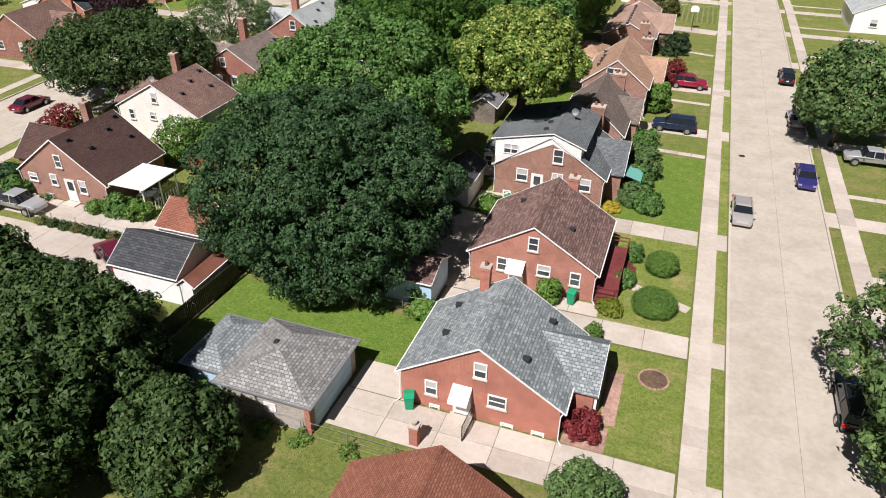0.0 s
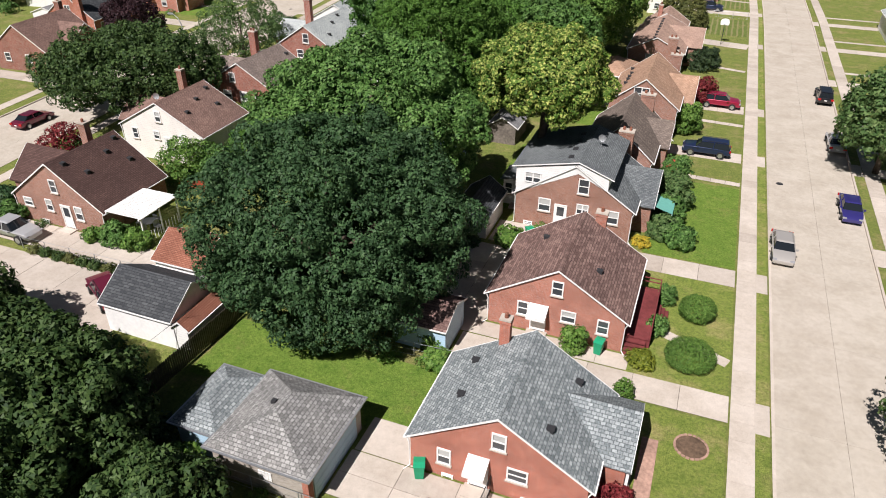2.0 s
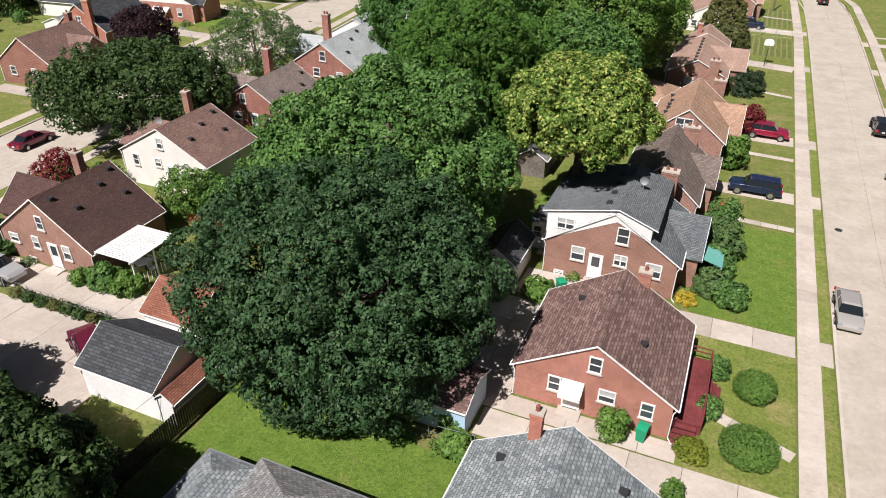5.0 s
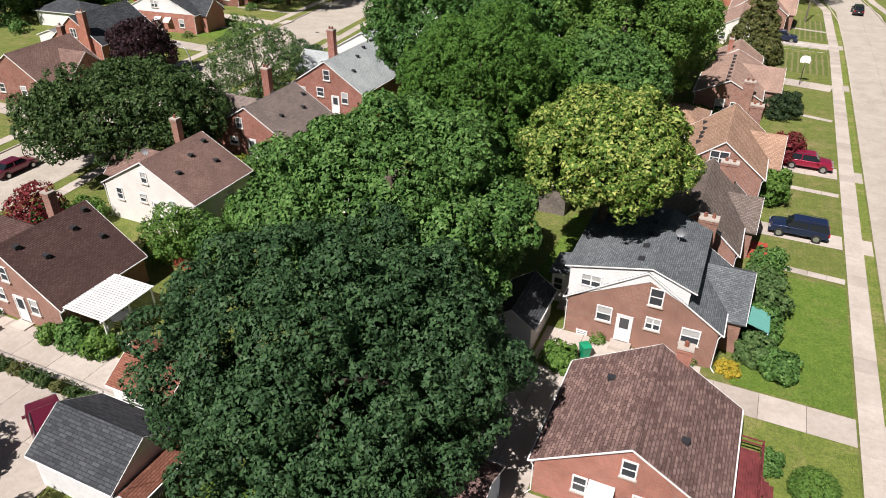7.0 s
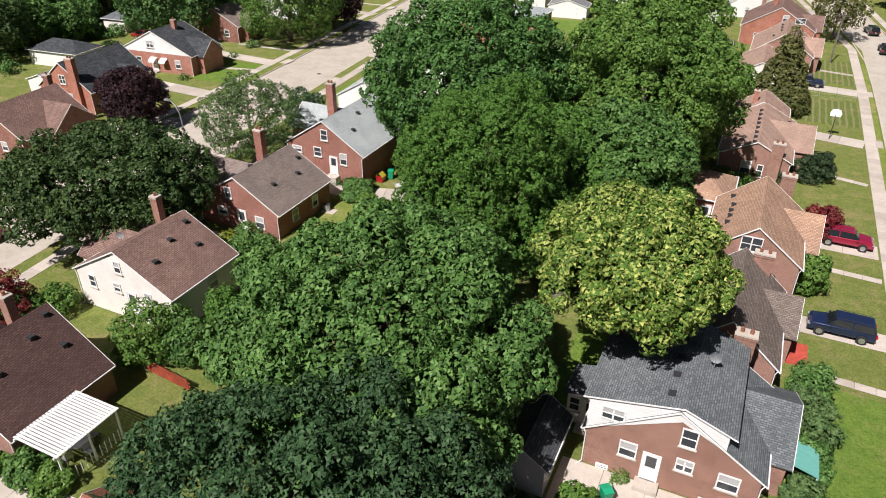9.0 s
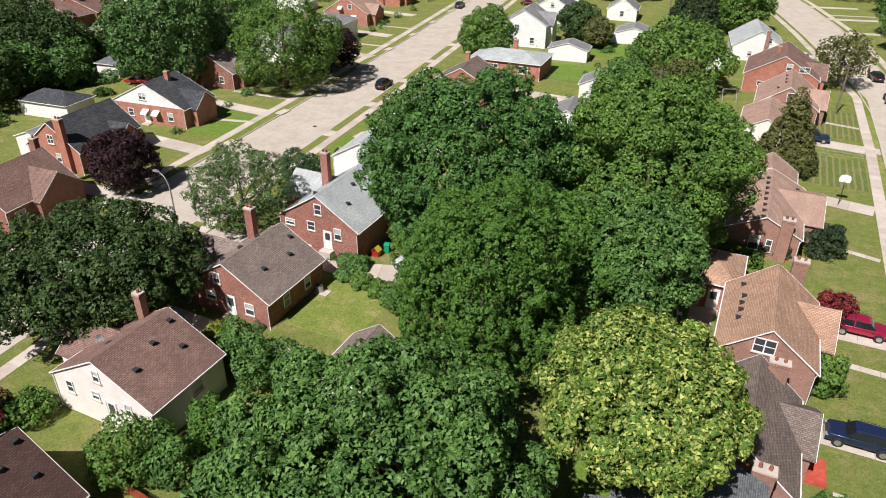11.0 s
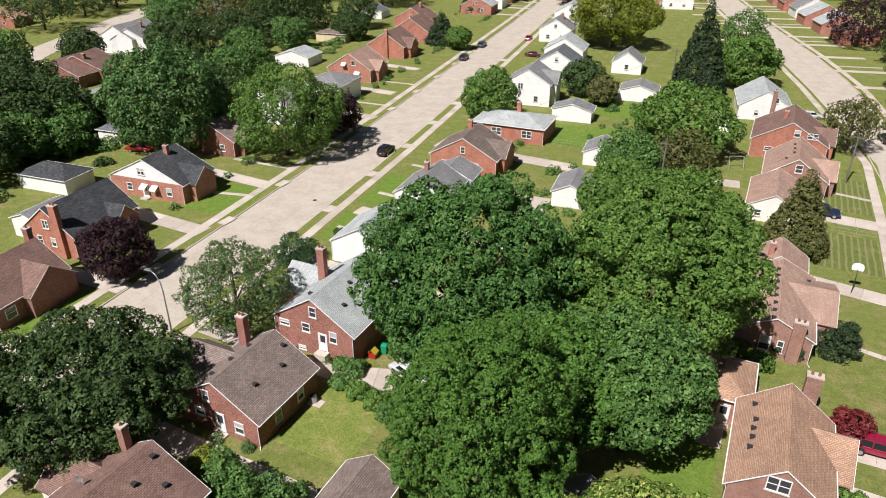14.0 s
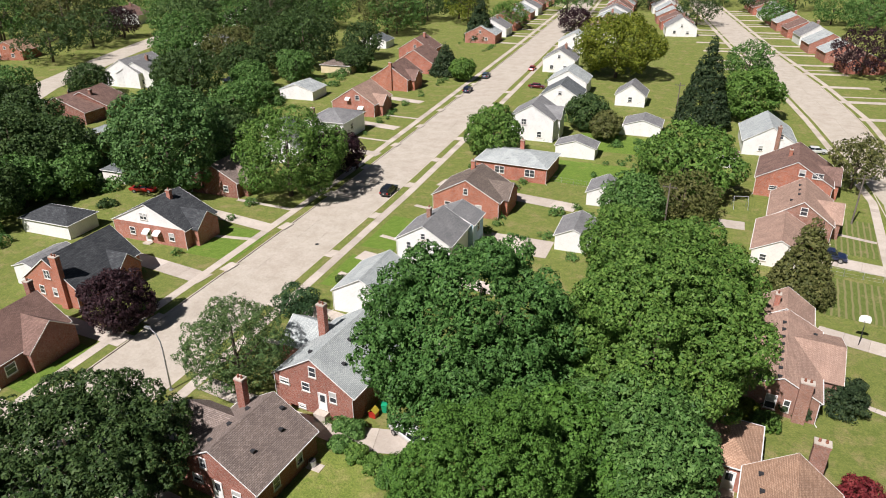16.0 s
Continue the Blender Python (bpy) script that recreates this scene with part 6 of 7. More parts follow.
bush("deep red japanese maple beside a parked car", -5.3, 98.6, 1.8, 2.8, LEAF_RED, 480, 0.13, 32)
for i, (x, y, r, h) in enumerate(((-5.8, 112.6, 1.9, 2.6), (-5.2, 115.0, 1.5, 2.2), (-9.8, 110.2, 1.3, 1.8), (-11.6, 110.6, 1.2, 1.5), (-13.4, 110.6, 1.1, 1.4))):
    bush("dark evergreen shrub at a brick wall", x, y, r, h, LEAF_CONIFER, 300, 0.14, 40 + i)
for i, (x, y, r, h, m) in enumerate(((-49.8, 57.6, 2.6, 3.8, LEAF_BRIGHT), (-47.0, 58.6, 1.8, 3.0, LEAF_MID), (-46.6, 62.4, 1.6, 3.4, LEAF_LOCUST), (-50.2, 69.6, 1.7, 4.4, LEAF_MID), (-47.4, 68.6, 2.0, 4.2, LEAF_MID), (-44.9, 69.8, 1.8, 3.6, LEAF_MID), (-53.4, 71.0, 1.2, 2.0, LEAF_GOLD),
                                     (-49.9, 85.6, 0.8, 0.9, LEAF_MID), (-47.6, 85.0, 0.9, 1.0, LEAF_BRIGHT), (-45.3, 84.6, 1.0, 1.1, LEAF_BRIGHT), (-43.2, 83.8, 1.2, 1.4, LEAF_MID), (-51.3, 88.0, 0.7, 0.8, LEAF_MID), (-49.6, 88.0, 0.9, 1.1, LEAF_MID), (-47.3, 94.5, 1.8, 3.0, LEAF_BRIGHT), (-46.4, 98.0, 2.0, 4.0, LEAF_MID),
                                     (-68.6, 103.6, 2.6, 3.6, LEAF_DARK), (-62.0, 56.0, 1.6, 2.4, LEAF_MID), (-60.6, 58.0, 1.6, 2.0, LEAF_BRIGHT), (-47.7, 45.8, 0.9, 1.5, LEAF_MID), (-45.6, 45.8, 0.9, 1.2, LEAF_BRIGHT), (-49.6, 45.6, 0.6, 0.7, LEAF_BRIGHT), (-17.4, 57.6, 1.0, 1.1, LEAF_BRIGHT),
                                     (-18.9, 43.6, 1.0, 1.3, LEAF_BRIGHT), (-17.6, 41.6, 0.8, 0.9, LEAF_BRIGHT), (-58.6, 45.2, 1.1, 1.5, LEAF_MID), (-60.5, 46.5, 1.4, 2.0, LEAF_DARK), (-13.0, 106.6, 1.2, 1.4, LEAF_BRIGHT), (-15.0, 108.0, 1.2, 1.2, LEAF_GOLD), (-27.0, 28.4, 0.9, 1.6, LEAF_BRIGHT))):
    bush("loose leafy shrub in a back garden", x, y, r, h, m, int(150 * r + 60), 0.14, 60 + i)
bush("dark red leaved small tree before a house", -62.6, 55.4, 2.2, 4.2, LEAF_RED, 330, 0.14, 95)
for i in range(9):
    bush("low hedge clump along a wire fence", -52.6 + i * 1.25, 42.2, 0.42, 0.5, LEAF_DEEP if i % 3 else LEAF_OLIVE, 60, 0.08, 110 + i)

# ---------------- deck, pergola, fences, bins and fixtures ----------------
dk = thing("deck", "dark red painted wooden deck with railings and stairs", "deck", (-5.95, 51.3, 0))
for i in range(12):
    part("board", Geo().box(-0.82 + 0.137 * i, -0.82 + 0.137 * i + 0.125, -3.2, 3.0, 0.72, 0.76), WOOD_RED, dk)
part("skirt", Geo().box(-0.8, 0.8, -3.15, 2.95, 0.0, 0.71), WOOD_RED, dk)
for yy in [-3.1 + 0.87 * i for i in range(8)]:
    part("post", Geo().box(0.72, 0.8, yy - 0.04, yy + 0.04, 0.76, 1.66), WOOD_RED, dk)
for zz in (0.95, 1.3, 1.62):
    part("rail", Geo().box(0.73, 0.79, -3.1, 2.95, zz, zz + 0.07), WOOD_RED, dk)
for zz in (1.3, 1.62):
    part("rail", Geo().box(-0.8, 0.79, 2.9, 2.96, zz, zz + 0.07), WOOD_RED, dk)
for i in range(4):
    part("step", Geo().box(-0.75, 0.55, -3.5 - 0.28 * i, -3.2 - 0.28 * i, 0.5 - 0.17 * i, 0.6 - 0.17 * i), WOOD_RED, dk)
for i in range(3):
    part("side_step", Geo().box(0.82 + 0.27 * i, 1.1 + 0.27 * i, 0.2, 1.4, 0.5 - 0.2 * i, 0.58 - 0.2 * i), WOOD_RED, dk)

pg = thing("pergola", "white patio pergola with slatted roof against a brick house", "pergola", (-46.6, 48.4, 0))
for i in range(21):
    part("slat", Geo().box(-1.95, 1.75, -2.2 + 0.215 * i, -2.2 + 0.215 * i + 0.15, 2.5, 2.54), WHITE, pg)
for xx in (-1.8, 1.5):
    part("beam", Geo().box(xx, xx + 0.1, -2.3, 2.3, 2.36, 2.5), WHITE, pg)
for xx in (1.5,):
    for yy in (-2.1, 0.0, 2.05):
        part("post", Geo().box(xx, xx + 0.1, yy, yy + 0.1, 0, 2.36), WHITE, pg)
for i in range(12):
    part("railing_bar", Geo().box(1.53, 1.57, -2.0 + 0.35 * i, -1.96 + 0.35 * i, 0.05, 0.95), WHITE, pg)
tb = thing("patio_table", "round dark patio table under the pergola", "table", (-46.6, 48.6, 0.05))
part("top", Geo().disc(0, 0, 0.7, 0.74, 0.6, 20), METAL, tb)
part("leg", Geo().disc(0, 0, 0, 0.7, 0.06, 8), METAL, tb)


def chair(label, x, y, z, rz, mat):
    c = thing("garden_chair", label, "chair", (x, y, z), rz, "garden chairs")
    part("seat", Geo().box(-0.25, 0.25, -0.25, 0.25, 0.42, 0.46), mat, c)
    part("backrest", Geo().box(-0.25, 0.25, 0.22, 0.27, 0.46, 0.95), mat, c)
    for a in (-0.22, 0.18):
        for b in (-0.22, 0.18):
            part("leg", Geo().box(a, a + 0.04, b, b + 0.04, 0, 0.42), mat, c)


for i, (x, y) in enumerate(((-47.6, 48.5), (-45.7, 48.6), (-46.6, 49.6), (-46.5, 47.6))):
    chair("light metal garden chair under the pergola", x, y, 0.05, i * 90, METAL)
for i, (x, y) in enumerate(((-18.9, 92.9), (-18.1, 93.4), (-18.5, 91.9))):
    chair("white plastic garden chair on the back lawn", x, y, 0.02, i * 110, WHITE)


def board_fence(label, x0, y0, x1, y1, h, mat, step=0.17, cat="fence"):
    d = Vector((x1 - x0, y1 - y0))
    n = int(d.length / step)
    root = thing("fence", label, cat, (x0, y0, 0), math.degrees(math.atan2(d.y, d.x)))
    me = Geo().prism([(0.01, 0.05), (0.01, h - 0.08), (step * 0.45, h), (step * 0.9, h - 0.08), (step * 0.9, 0.05)], -0.012, 0.012, "y").mesh("board", mat)
    for i in range(n):
        part("board", me, None, root).location = (i * step, 0, random.uniform(-0.03, 0.03))
    for z in (0.4, h - 0.4):
        part("rail", Geo().box(0, d.length, 0.015, 0.06, z, z + 0.08), mat, root)
    return root


board_fence("dark weathered picket fence between back yards", -32.7, 29.5, -32.2, 41.2, 1.7, WOOD_BROWN)
board_fence("red painted low board fence in a back garden", -48.6, 56.0, -44.2, 55.6, 1.1, rough_mat("red_fence_paint", (0.35, 0.07, 0.035), 0.25, 3))
board_fence("dark board fence behind brick house", -134.0, 134.5, -122.0, 136.0, 1.6, WOOD_BROWN, 0.3)


def wire_fence(label, pts, h=1.1):
    root = thing("wire_fence", label, "fence")
    for (xa, ya), (xb, yb) in zip(pts, pts[1:]):
        n = max(1, int(math.hypot(xb - xa, yb - ya) / 2.4))
        for i in range(n + 1):
            k = i / n
            part("post", Geo().tube([(xa + (xb - xa) * k, ya + (yb - ya) * k, 0), (xa + (xb - xa) * k, ya + (yb - ya) * k, h)], 0.03, 6), METAL, root)
        for z in (h, h * 0.5, 0.1):
            part("wire", Geo().tube([(xa, ya, z), (xb, yb, z)], 0.015 if z == h else 0.008, 5), METAL, root)


wire_fence("low galvanised wire fence beside a garage", [(-25.8, 29.0), (-14.4, 29.0)])
wire_fence("low galvanised wire fence along a concrete drive", [(-54.0, 42.3), (-41.4, 42.5)])
wire_fence("wire fence between back lawns", [(-40.0, 163.5), (-57.0, 164.0)])
wire_fence("wire fence beside a striped lawn", [(-7.5, 145.6), (-0.2, 145.6)])
wire_fence("wire fence behind the shed", [(-22.0, 41.6), (-16.6, 42.0)])
gt = thing("iron_gate", "dark iron drive gate beside a brick house", "gate", (-11.4, 33.4, 0.04), -92)
part("gate_frame", Geo().tube([(0, 0, 0.1), (0, 0, 1.2), (1.9, 0, 1.2), (1.9, 0, 0.1), (0, 0, 0.1)], 0.025, 6), DARK, gt)
for i in range(11):
    part("bar", Geo().tube([(0.16 * (i + 1), 0, 0.1), (0.16 * (i + 1), 0, 1.2)], 0.012, 5), DARK, gt)
pl = thing("brick_pillar", "short brick gate pillar with a concrete cap", "pillar", (-13.9, 30.6, 0))
part("shaft", Geo().box(-0.25, 0.25, -0.25, 0.25, 0, 1.35), BRICK_RED, pl)
part("cap", Geo().box(-0.3, 0.3, -0.3, 0.3, 1.35, 1.45), CONCRETE, pl)
part("urn", Geo().disc(0, 0, 1.45, 1.7, 0.12, 12, 0.18), CONCRETE, pl)


def bin_at(label, x, y, rz, z=0.04):
    root = thing("wheelie_bin", label, "bin", (x, y, z), rz, "green wheelie bins")
    part("tub", Geo().add([(-0.22, -0.25, 0.05), (0.22, -0.25, 0.05), (0.22, 0.25, 0.05), (-0.22, 0.25, 0.05), (-0.29, -0.33, 0.98), (0.29, -0.33, 0.98), (0.29, 0.35, 0.98), (-0.29, 0.35, 0.98)],
                          [(3, 2, 1, 0), (4, 5, 6, 7), (0, 1, 5, 4), (1, 2, 6, 5), (2, 3, 7, 6), (3, 0, 4, 7)]), BIN_GREEN, root)
    part("lid", Geo().prism([(-0.36, 0.99), (-0.36, 1.03), (0.0, 1.1), (0.4, 1.04), (0.4, 0.99)], -0.31, 0.31, "x"), BIN_GREEN, root)
    for s in (-0.24, 0.2):
        part("wheel", Geo().tube([(s, 0.28, 0.1), (s + 0.05, 0.28, 0.1)], 0.1, 12), TYRE, root)
    part("handle", Geo().tube([(-0.25, 0.42, 0.95), (0.25, 0.42, 0.95)], 0.02, 6), BIN_GREEN, root)


bin_at("green wheelie bin against a brick wall", -15.2, 33.0, 20)
bin_at("green wheelie bin on a side path", -8.2, 46.5, -10)
bin_at("green wheelie bin lying near a patio", -16.2, 58.9, 40)
bin_at("green wheelie bin beside a drive", -48.6, 92.0, 15, 0.0)
bin_at("green wheelie bin behind a garage", -40.8, 42.0, 0)
tp = thing("covered_toy", "red plastic toy house on the grass", "toy", (-49.3, 90.9, 0))
part("body", Geo().box(-0.4, 0.4, -0.35, 0.35, 0, 0.7), P_BRIGHT, tp)
part("roof", gable(-0.4, 0.4, 0.7, 1.05, 0.08, 0.04, -0.42, 0.42, "y"), FLOWER_YEL, tp)
ac = thing("air_conditioner", "gray outdoor air conditioner on a pad", "appliance", (-50.7, 82.3, 0))
part("pad", Geo().box(-0.5, 1.0, -0.5, 0.5, 0, 0.08), CONCRETE, ac)
part("case", Geo().disc(-0.05, 0, 0.08, 0.75, 0.36, 16), METAL, ac)
part("grille", Geo().disc(-0.05, 0, 0.75, 0.79, 0.33, 16), DARK, ac)
hp = thing("basketball_hoop", "basketball hoop with a white fan backboard beside a drive", "basketball hoop", (-3.9, 127.2, 0), 180)
part("pole", Geo().tube([(0, 0, 0), (0, 0, 2.6), (0, -0.55, 3.0)], 0.05, 8), DARK, hp)
part("backboard", Geo().prism([(-0.6, 2.85), (-0.68, 3.3), (-0.5, 3.72), (0, 3.85), (0.5, 3.72), (0.68, 3.3), (0.6, 2.85)], -0.63, -0.57, "y"), WHITE, hp)
ring = [(0.23 * math.cos(a * math.tau / 14), -0.9 + 0.23 * math.sin(a * math.tau / 14), 3.05) for a in range(15)]
part("rim", Geo().tube(ring, 0.015, 5), P_BRIGHT, hp)
lp = thing("street_lamp", "gray steel street lamp with a curved arm", "street lamp", (-71.4, 85.0, 0), 180)
part("pole", Geo().tube([(0, 0, 0), (0, 0, 5.2), (0.1, 0, 6.2), (0.5, 0, 7.1), (1.3, 0, 7.6)], [0.1, 0.075, 0.065, 0.055, 0.05], 10), METAL, lp, smooth=True)
part("lamp_head", Geo().prism([(1.2, 7.5), (1.3, 7.68), (1.9, 7.68), (2.0, 7.55), (1.8, 7.48)], -0.14, 0.14, "y"), METAL, lp)
part("base_plate", Geo().box(-0.2, 0.2, -0.2, 0.2, 0, 0.06), METAL, lp)
for x, y, h in ((-39.8, 216.0, 9.5), (-30.5, 148.0, 9.0), (-136.0, 160.0, 9.0), (-3.4, 166.4, 8.5)):
    up = thing("utility_pole", "weathered wooden utility pole with a crossarm", "utility pole", (x, y, 0))
    part("pole", Geo().tube([(0, 0, 0), (0, 0, h)], [0.15, 0.11], 8), WOOD_GRAY, up)
    part("crossarm", Geo().box(-1.1, 1.1, -0.06, 0.06, h - 0.7, h - 0.58), WOOD_GRAY, up)
    for s in (-1.0, -0.4, 0.4, 1.0):
        part("insulator", Geo().disc(s, 0, h - 0.58, h - 0.42, 0.05, 8), DARK, up)


def dish(label, x, y, z, rz):
    root = thing("satellite_dish", label, "satellite dish", (x, y, z), rz)
    part("mast", Geo().tube([(0, 0, -0.3), (0, 0, 0.35)], 0.025, 6), METAL, root)
    vs = [(0.33 * r * math.cos(k * math.tau / 16), -0.12 + 0.1 * r * r, 0.45 + 0.33 * r * math.sin(k * math.tau / 16)) for r in (0.35, 0.7, 1.0) for k in range(16)]
    part("reflector", Geo().add(vs + [(0, -0.12, 0.45)], [(48, (k + 1) % 16, k) for k in range(16)] + [(r * 16 + k, r * 16 + (k + 1) % 16, (r + 1) * 16 + (k + 1) % 16, (r + 1) * 16 + k) for r in range(2) for k in range(16)]), METAL, root, smooth=True)


dish("gray satellite dish on a slate roof", -12.2, 65.6, 6.6, 180)
dish("dark satellite dish on a brown roof", -56.6, 62.6, 5.3, 200)
sw = thing("swing_frame", "gray metal swing frame on a back lawn", "swing", (-20.6, 165.5, 0), 20)
for s in (-1.2, 1.2):
    part("leg", Geo().tube([(s, -0.8, 0), (s, 0, 2.2), (s, 0.8, 0)], 0.05, 6), METAL, sw)
part("top_bar", Geo().tube([(-1.2, 0, 2.2), (1.2, 0, 2.2)], 0.05, 6), METAL, sw)
one("concrete_pad", Geo().box(-2.0, 2.0, -1.6, 1.6, 0.0, 0.1), CONCRETE, "square concrete pad on a back lawn", "pad", (-21.1, 157.6, 0), 5)
tr = thing("camper_trailer", "white camper trailer beside a garage", "trailer", (-51.0, 199.0, 0), 10)
part("body", Geo().prism([(-2.4, 0.5), (-2.5, 1.2), (-2.2, 2.4), (2.2, 2.4), (2.5, 1.6), (2.4, 0.5)], -1.0, 1.0, "y"), WHITE, tr)
part("window", Geo().box(-1.2, 0.6, -1.03, -1.0, 1.4, 2.0), GLASS, tr)
for s in (-1, 1):
    part("wheel", Geo().tube([(0, s * 0.8, 0.33), (0, s * 1.02, 0.33)], 0.33, 14), TYRE, tr)
mh = one("manhole_cover", Geo().disc(0, 0, -0.105, -0.095, 0.32, 20), DARK, "dark iron manhole cover in the street", "manhole cover", (3.6, 78.2, 0))
copy_thing(mh, pose(-78.5, 122.0, 0))
pt = thing("patio_rug", "red porch floor beside a house front", "porch", (-6.7, 78.2, 0))
part("floor", Geo().box(-0.9, 0.9, -1.3, 1.3, 0, 0.22), rough_mat("red_porch_paint", (0.42, 0.07, 0.045), 0.2, 3), pt)
TEAL = plain_mat("teal_canvas", (0.13, 0.36, 0.30), 0.7)
aw = thing("porch_awning", "teal green canvas awning over a front porch", "awning", (-6.2, 64.6, 0))
part("canopy", Geo().prism([(-1.1, 2.55), (0.75, 2.0), (0.75, 1.82), (0.7, 1.82), (0.7, 1.95), (-1.1, 2.48)], -0.6, 1.7, "y"), TEAL, aw)
for yy in (-0.5, 1.6):
    part("post", Geo().tube([(0.68, yy, 0.0), (0.68, yy, 2.0)], 0.035, 6), WHITE, aw)
hd = thing("hedge", "low clipped dark green hedge before a white house", "hedge", (-65.2, 114.0, 0), 12)
hrng = np.random.default_rng(44)
part("foliage", leaf_cloud("foliage", [(-3.2 + 0.8 * i, 0, 0.45, 0.65, 0.55, 0.5) for i in range(9)], 420, 0.09, LEAF_DEEP, hrng, 0.5, 12), LEAF_DEEP, hd)
part("stem", Geo().box(-3.3, 3.3, -0.06, 0.06, 0, 0.4), BARK, hd)
pool = thing("paddling_pool", "pale blue round above-ground pool under trees", "pool", (-28.6, 71.6, 0))
part("wall", Geo().disc(0, 0, 0, 0.95, 2.1, 28, 2.15), BLUE_SIDING, pool)
part("cover", Geo().disc(0, 0, 0.955, 1.0, 2.2, 28, 2.0), plain_mat("pool_cover", (0.45, 0.58, 0.66), 0.35), pool, "pale blue pool cover")
sl = thing("play_slide", "green plastic garden slide on the grass", "slide", (-157.5, 137.8, 0), 40)
part("chute", Geo().prism([(-1.6, 0.1), (-1.6, 0.25), (0.6, 1.7), (1.0, 1.7), (1.0, 1.58), (0.65, 1.56)], -0.35, 0.35, "y"), TEAL, sl)
part("ladder", Geo().prism([(0.9, 0.0), (0.85, 1.6), (0.95, 1.6), (1.3, 0.0)], -0.3, 0.3, "y"), TEAL, sl)
# wires to the houses
for i, (p, q) in enumerate((((-33.0, 37.5, 3.0), (-36.0, 33.0, 1.2)), ((-64.0, 140.0, 6.5), (-39.8, 216.0, 8.9)))):
    m = tuple((a + b) / 2 - (0.35 if k == 2 else 0) for k, (a, b) in enumerate(zip(p, q)))
    one("overhead_wire", Geo().tube([p, m, q], 0.012, 5), DARK, "thin dark overhead wire between poles and houses", "wire")

# ---------------- drives and paths ----------------
slabs("driveway_1", -19.4, -2.35 + 2.3, 30.2, 33.35, 6, 2, "pale concrete drive along a brick house")
slabs("driveway_2", -19.3, -15.6, 33.4, 36.0, 1, 1, "pale concrete apron before a garage door", 0.03)
slabs("driveway_3", -17.2, 0.0, 43.1, 45.4, 6, 1, "pale concrete drive across a front lawn")
slabs("path_1", -16.6, -6.2, 45.5, 47.0, 5, 1, "narrow concrete side path", 0.028)
slabs("driveway_4", -20.6, -16.2, 45.5, 57.0, 2, 4, "cracked concrete back yard slabs", 0.028)
slabs("driveway_5", -13.5, 0.0, 57.8, 60.2, 5, 1, "pale concrete drive across a front lawn")
slabs("driveway_6", -19.4, -9.0, 57.6, 61.2, 4, 1, "concrete patio beside a brown brick house", 0.03)
slabs("driveway_7", -7.6, 0.0, 81.4, 83.8, 3, 1, "concrete drive with a parked car")
slabs("driveway_8", -15.0, 0.0, 96.2, 98.9, 5, 1, "concrete drive with a parked car")
slabs("driveway_9", -8.4, 0.2, 126.2, 129.2, 3, 1, "concrete drive beside a basketball hoop", skew=-9)
slabs("driveway_10", -12.0, 0.6, 148.4, 151.8, 4, 1, "wide concrete drive beside a house", skew=-4)
slabs("path_2", -4.9, 0.0, 49.0, 49.9, 4, 1, "narrow concrete front path", skew=-22)
slabs("path_3", -5.4, 0.0, 75.9, 76.7, 4, 1, "narrow concrete front path", skew=-3)
slabs("path_4", -6.0, 0.0, 92.0, 92.8, 4, 1, "narrow concrete front path", skew=-3)
slabs("path_5", -5.6, 0.0, 114.0, 114.8, 4, 1, "narrow concrete front path", skew=-14)
slabs("path_6", -7.4, 0.0, 160.0, 160.9, 4, 1, "narrow concrete front path", skew=-10)
slabs("path_7", -17.4, -15.2, 92.6, 97.6, 1, 2, "small concrete patio behind a house", 0.03)
for i, y in enumerate((44.1, 59.0, 82.6, 97.5, 128.0, 150.0, 31.8)):
    slabs("driveway_%d" % (20 + i), 1.42, 2.3, y - 1.3, y + 1.3, 1, 1, "concrete drive crossing of the verge", 0.036)
for i, y in enumerate((52.0, 66.4, 84.0, 98.0, 113.0, 130.5, 147.0)):
    slabs("driveway_%d" % (30 + i), 12.75, 24.0, y - 1.1, y + 1.1, 4, 1, "concrete drive across the street")
    slabs("driveway_%d" % (40 + i), 10.35, 11.35, y - 1.4, y + 1.4, 1, 1, "concrete drive crossing of the verge", 0.036)
    slabs("path_%d" % (20 + i), 12.75, 22.0, y + 5.0, y + 5.8, 4, 1, "narrow concrete path across a lawn")
slabs("driveway_50", -66.5, -41.2, 42.8, 45.9, 8, 1, "broad concrete drive along a brick house")
slabs("driveway_51", -66.5, -39.4, 34.6, 41.9, 7, 2, "broad concrete back yard beside garages", 0.03)
slabs("driveway_52", -66.0, -44.0, 71.2, 73.9, 7, 1, "concrete drive along a brick house", skew=-2)
slabs("driveway_53", -69.0, -49.5, 86.0, 88.2, 6, 1, "curving concrete drive beside a brick house", skew=-2)
slabs("driveway_54", -50.5, -44.0, 86.2, 89.6, 2, 1, "curving concrete drive end beneath a maple", 0.03, skew=18)
slabs("driveway_55", -68.0, -46.0, 103.4, 106.0, 6, 1, "concrete drive between houses", skew=-3)
slabs("driveway_56", -70.5, -44.0, 119.6, 122.4, 7, 1, "concrete drive between white houses", skew=-3)
slabs("driveway_57", -58.0, -45.0, 132.0, 138.0, 3, 2, "wide concrete yard behind a brick house", 0.03, skew=5)
slabs("driveway_58", -73.0, -46.0, 152.0, 155.6, 6, 1, "wide concrete drive between houses", skew=-3)
slabs("driveway_59", -98.0, -83.5, 88.0, 90.6, 4, 1, "concrete drive across from the lamp", skew=2)
slabs("driveway_60", -112.0, -86.0, 104.6, 107.6, 6, 1, "concrete drive between brick houses", skew=-2)
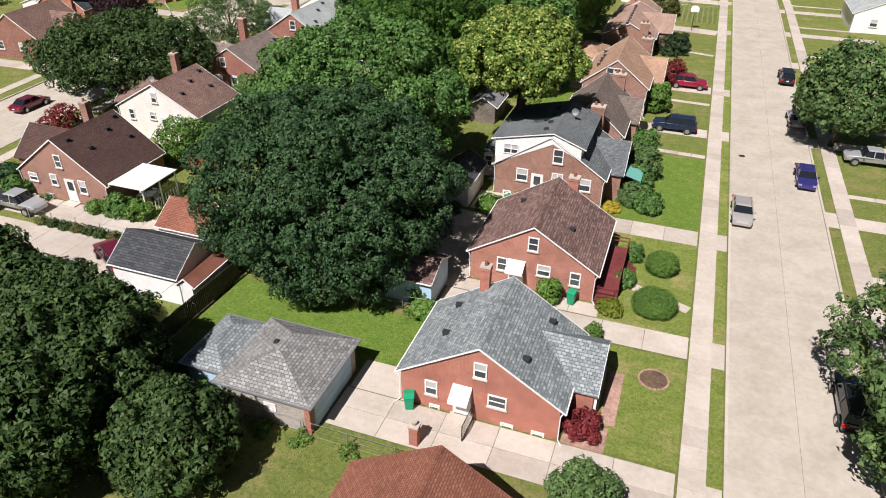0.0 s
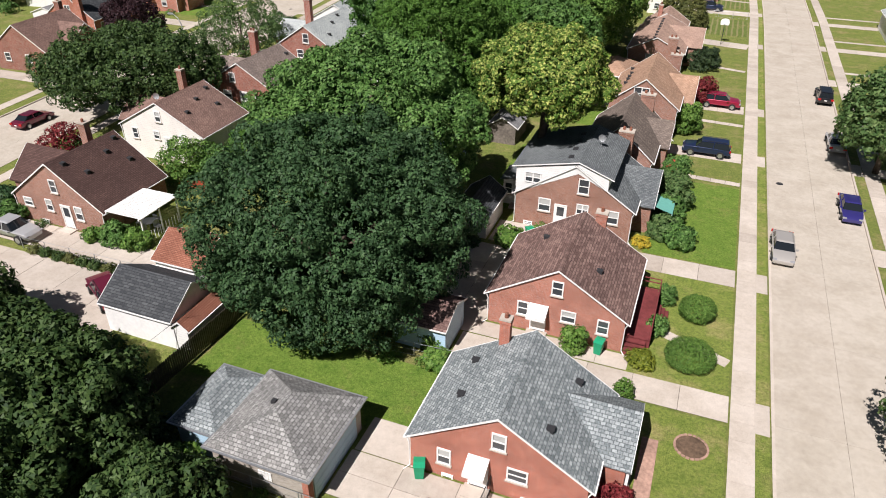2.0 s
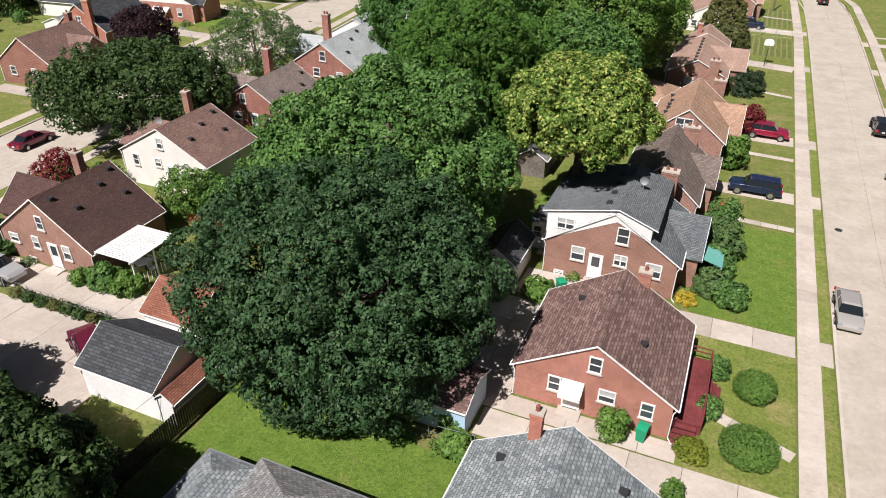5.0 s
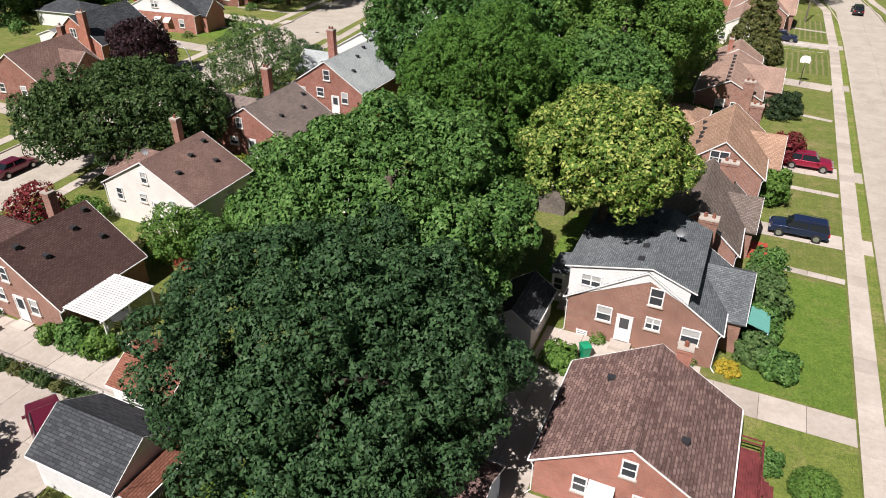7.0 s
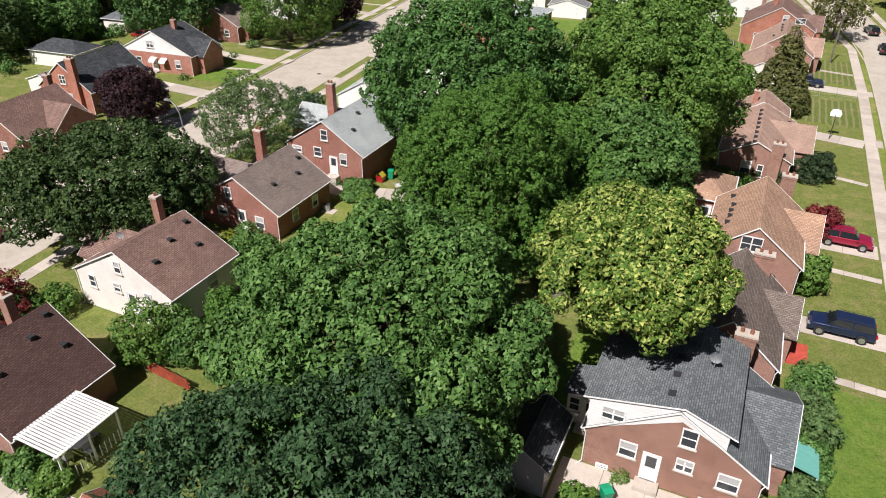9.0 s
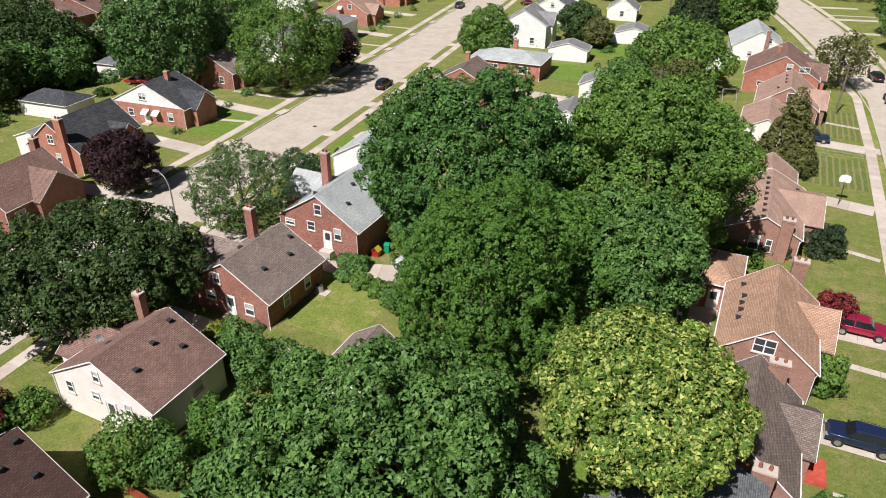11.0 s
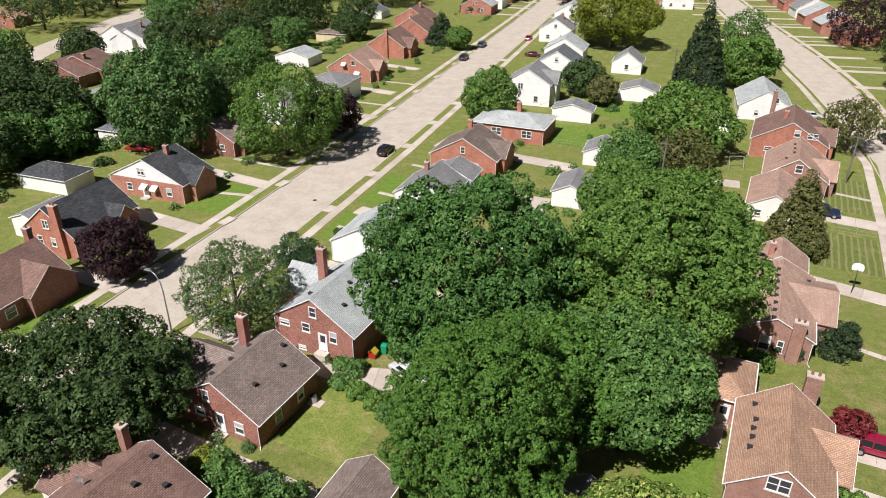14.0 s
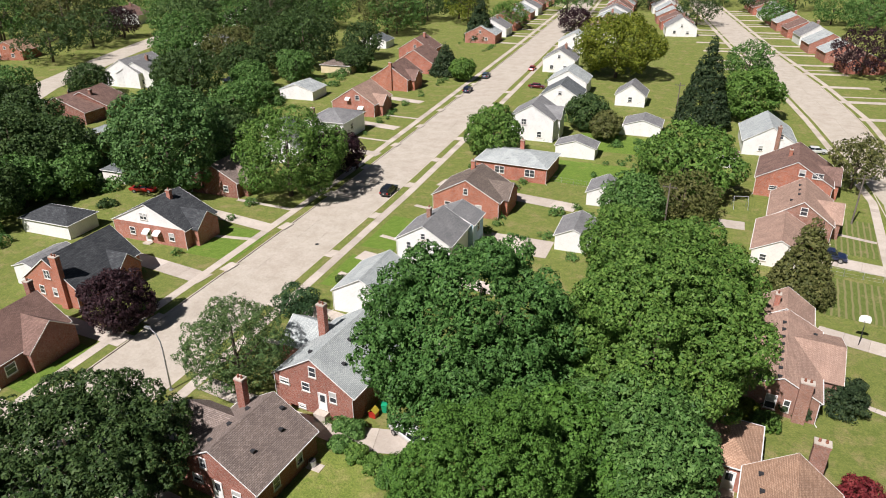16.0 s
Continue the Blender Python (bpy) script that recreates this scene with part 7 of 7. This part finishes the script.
slabs("driveway_61", -104.0, -88.5, 122.4, 125.2, 4, 1, "concrete drive between brick houses", skew=-3)
slabs("driveway_62", -116.0, -92.0, 162.6, 165.2, 5, 1, "concrete drive between houses", skew=-3)
slabs("driveway_63", -122.0, -98.0, 181.0, 184.0, 5, 1, "concrete drive between houses", skew=-3)
slabs("driveway_64", -126.0, -104.0, 205.0, 208.0, 5, 1, "concrete drive between houses", skew=-3)
slabs("driveway_65", -96.0, -83.2, 73.2, 75.8, 4, 1, "concrete drive beside a dark brick house", skew=2)
for i, (x0, x1, y, sk) in enumerate(((-70.0, -64.0, 115.2, -5), (-71.0, -65.0, 128.6, -5), (-68.0, -61.0, 79.6, 0), (-69.0, -63.0, 97.2, 0), (-97.0, -88.0, 117.8, 14), (-102.0, -90.0, 131.0, 3), (-107.0, -94.0, 172.0, 3), (-108.0, -97.5, 191.0, 3), (-72.0, -66.5, 142.0, -5))):
    slabs("path_%d" % (40 + i), x0, x1, y - 0.45, y + 0.45, 4, 1, "narrow concrete front path over a lawn", skew=sk)
for i in range(11):
    y = 74.5 + 15.2 * i
    x = west_kerb(y)
    slabs("path_%d" % (60 + i), x + 0.1, x + 1.5, y - 1.2, y + 1.2, 1, 1, "concrete crossing of the verge", 0.036)
    slabs("path_%d" % (80 + i), x - W_WIDE - 1.6, x - W_WIDE - 0.1, y + 3.8, y + 6.4, 1, 1, "concrete crossing of the verge", 0.036)

# drives and front walks along the far ends of both streets
for i, y in enumerate(range(236, 440, 16)):
    for fx, a, b, turn, first in ((east_kerb, E_WIDE + 0.2, E_WIDE + 13.0, 15, 230), (east_kerb, -13.0, -0.2, 15, 270), (west_kerb, 0.2, 11.0, 7.7, 300), (west_kerb, -W_WIDE - 12.0, -W_WIDE - 0.2, 7.7, 290)):
        if y < first:
            continue
        yy = y + (a > 0) * 3.0 + (i * 5) % 4
        x0, x1 = across(fx, yy, a), across(fx, yy, b)
        slabs("driveway", x0, x1, yy - 1.25, yy + 1.25, 4, 1, "concrete drive between far lawns", 0.03, skew=turn)
        if i % 2:
            slabs("front_path", x0, x1, yy + 5.4, yy + 6.5, 4, 1, "narrow concrete path across a far lawn", 0.03, skew=turn)
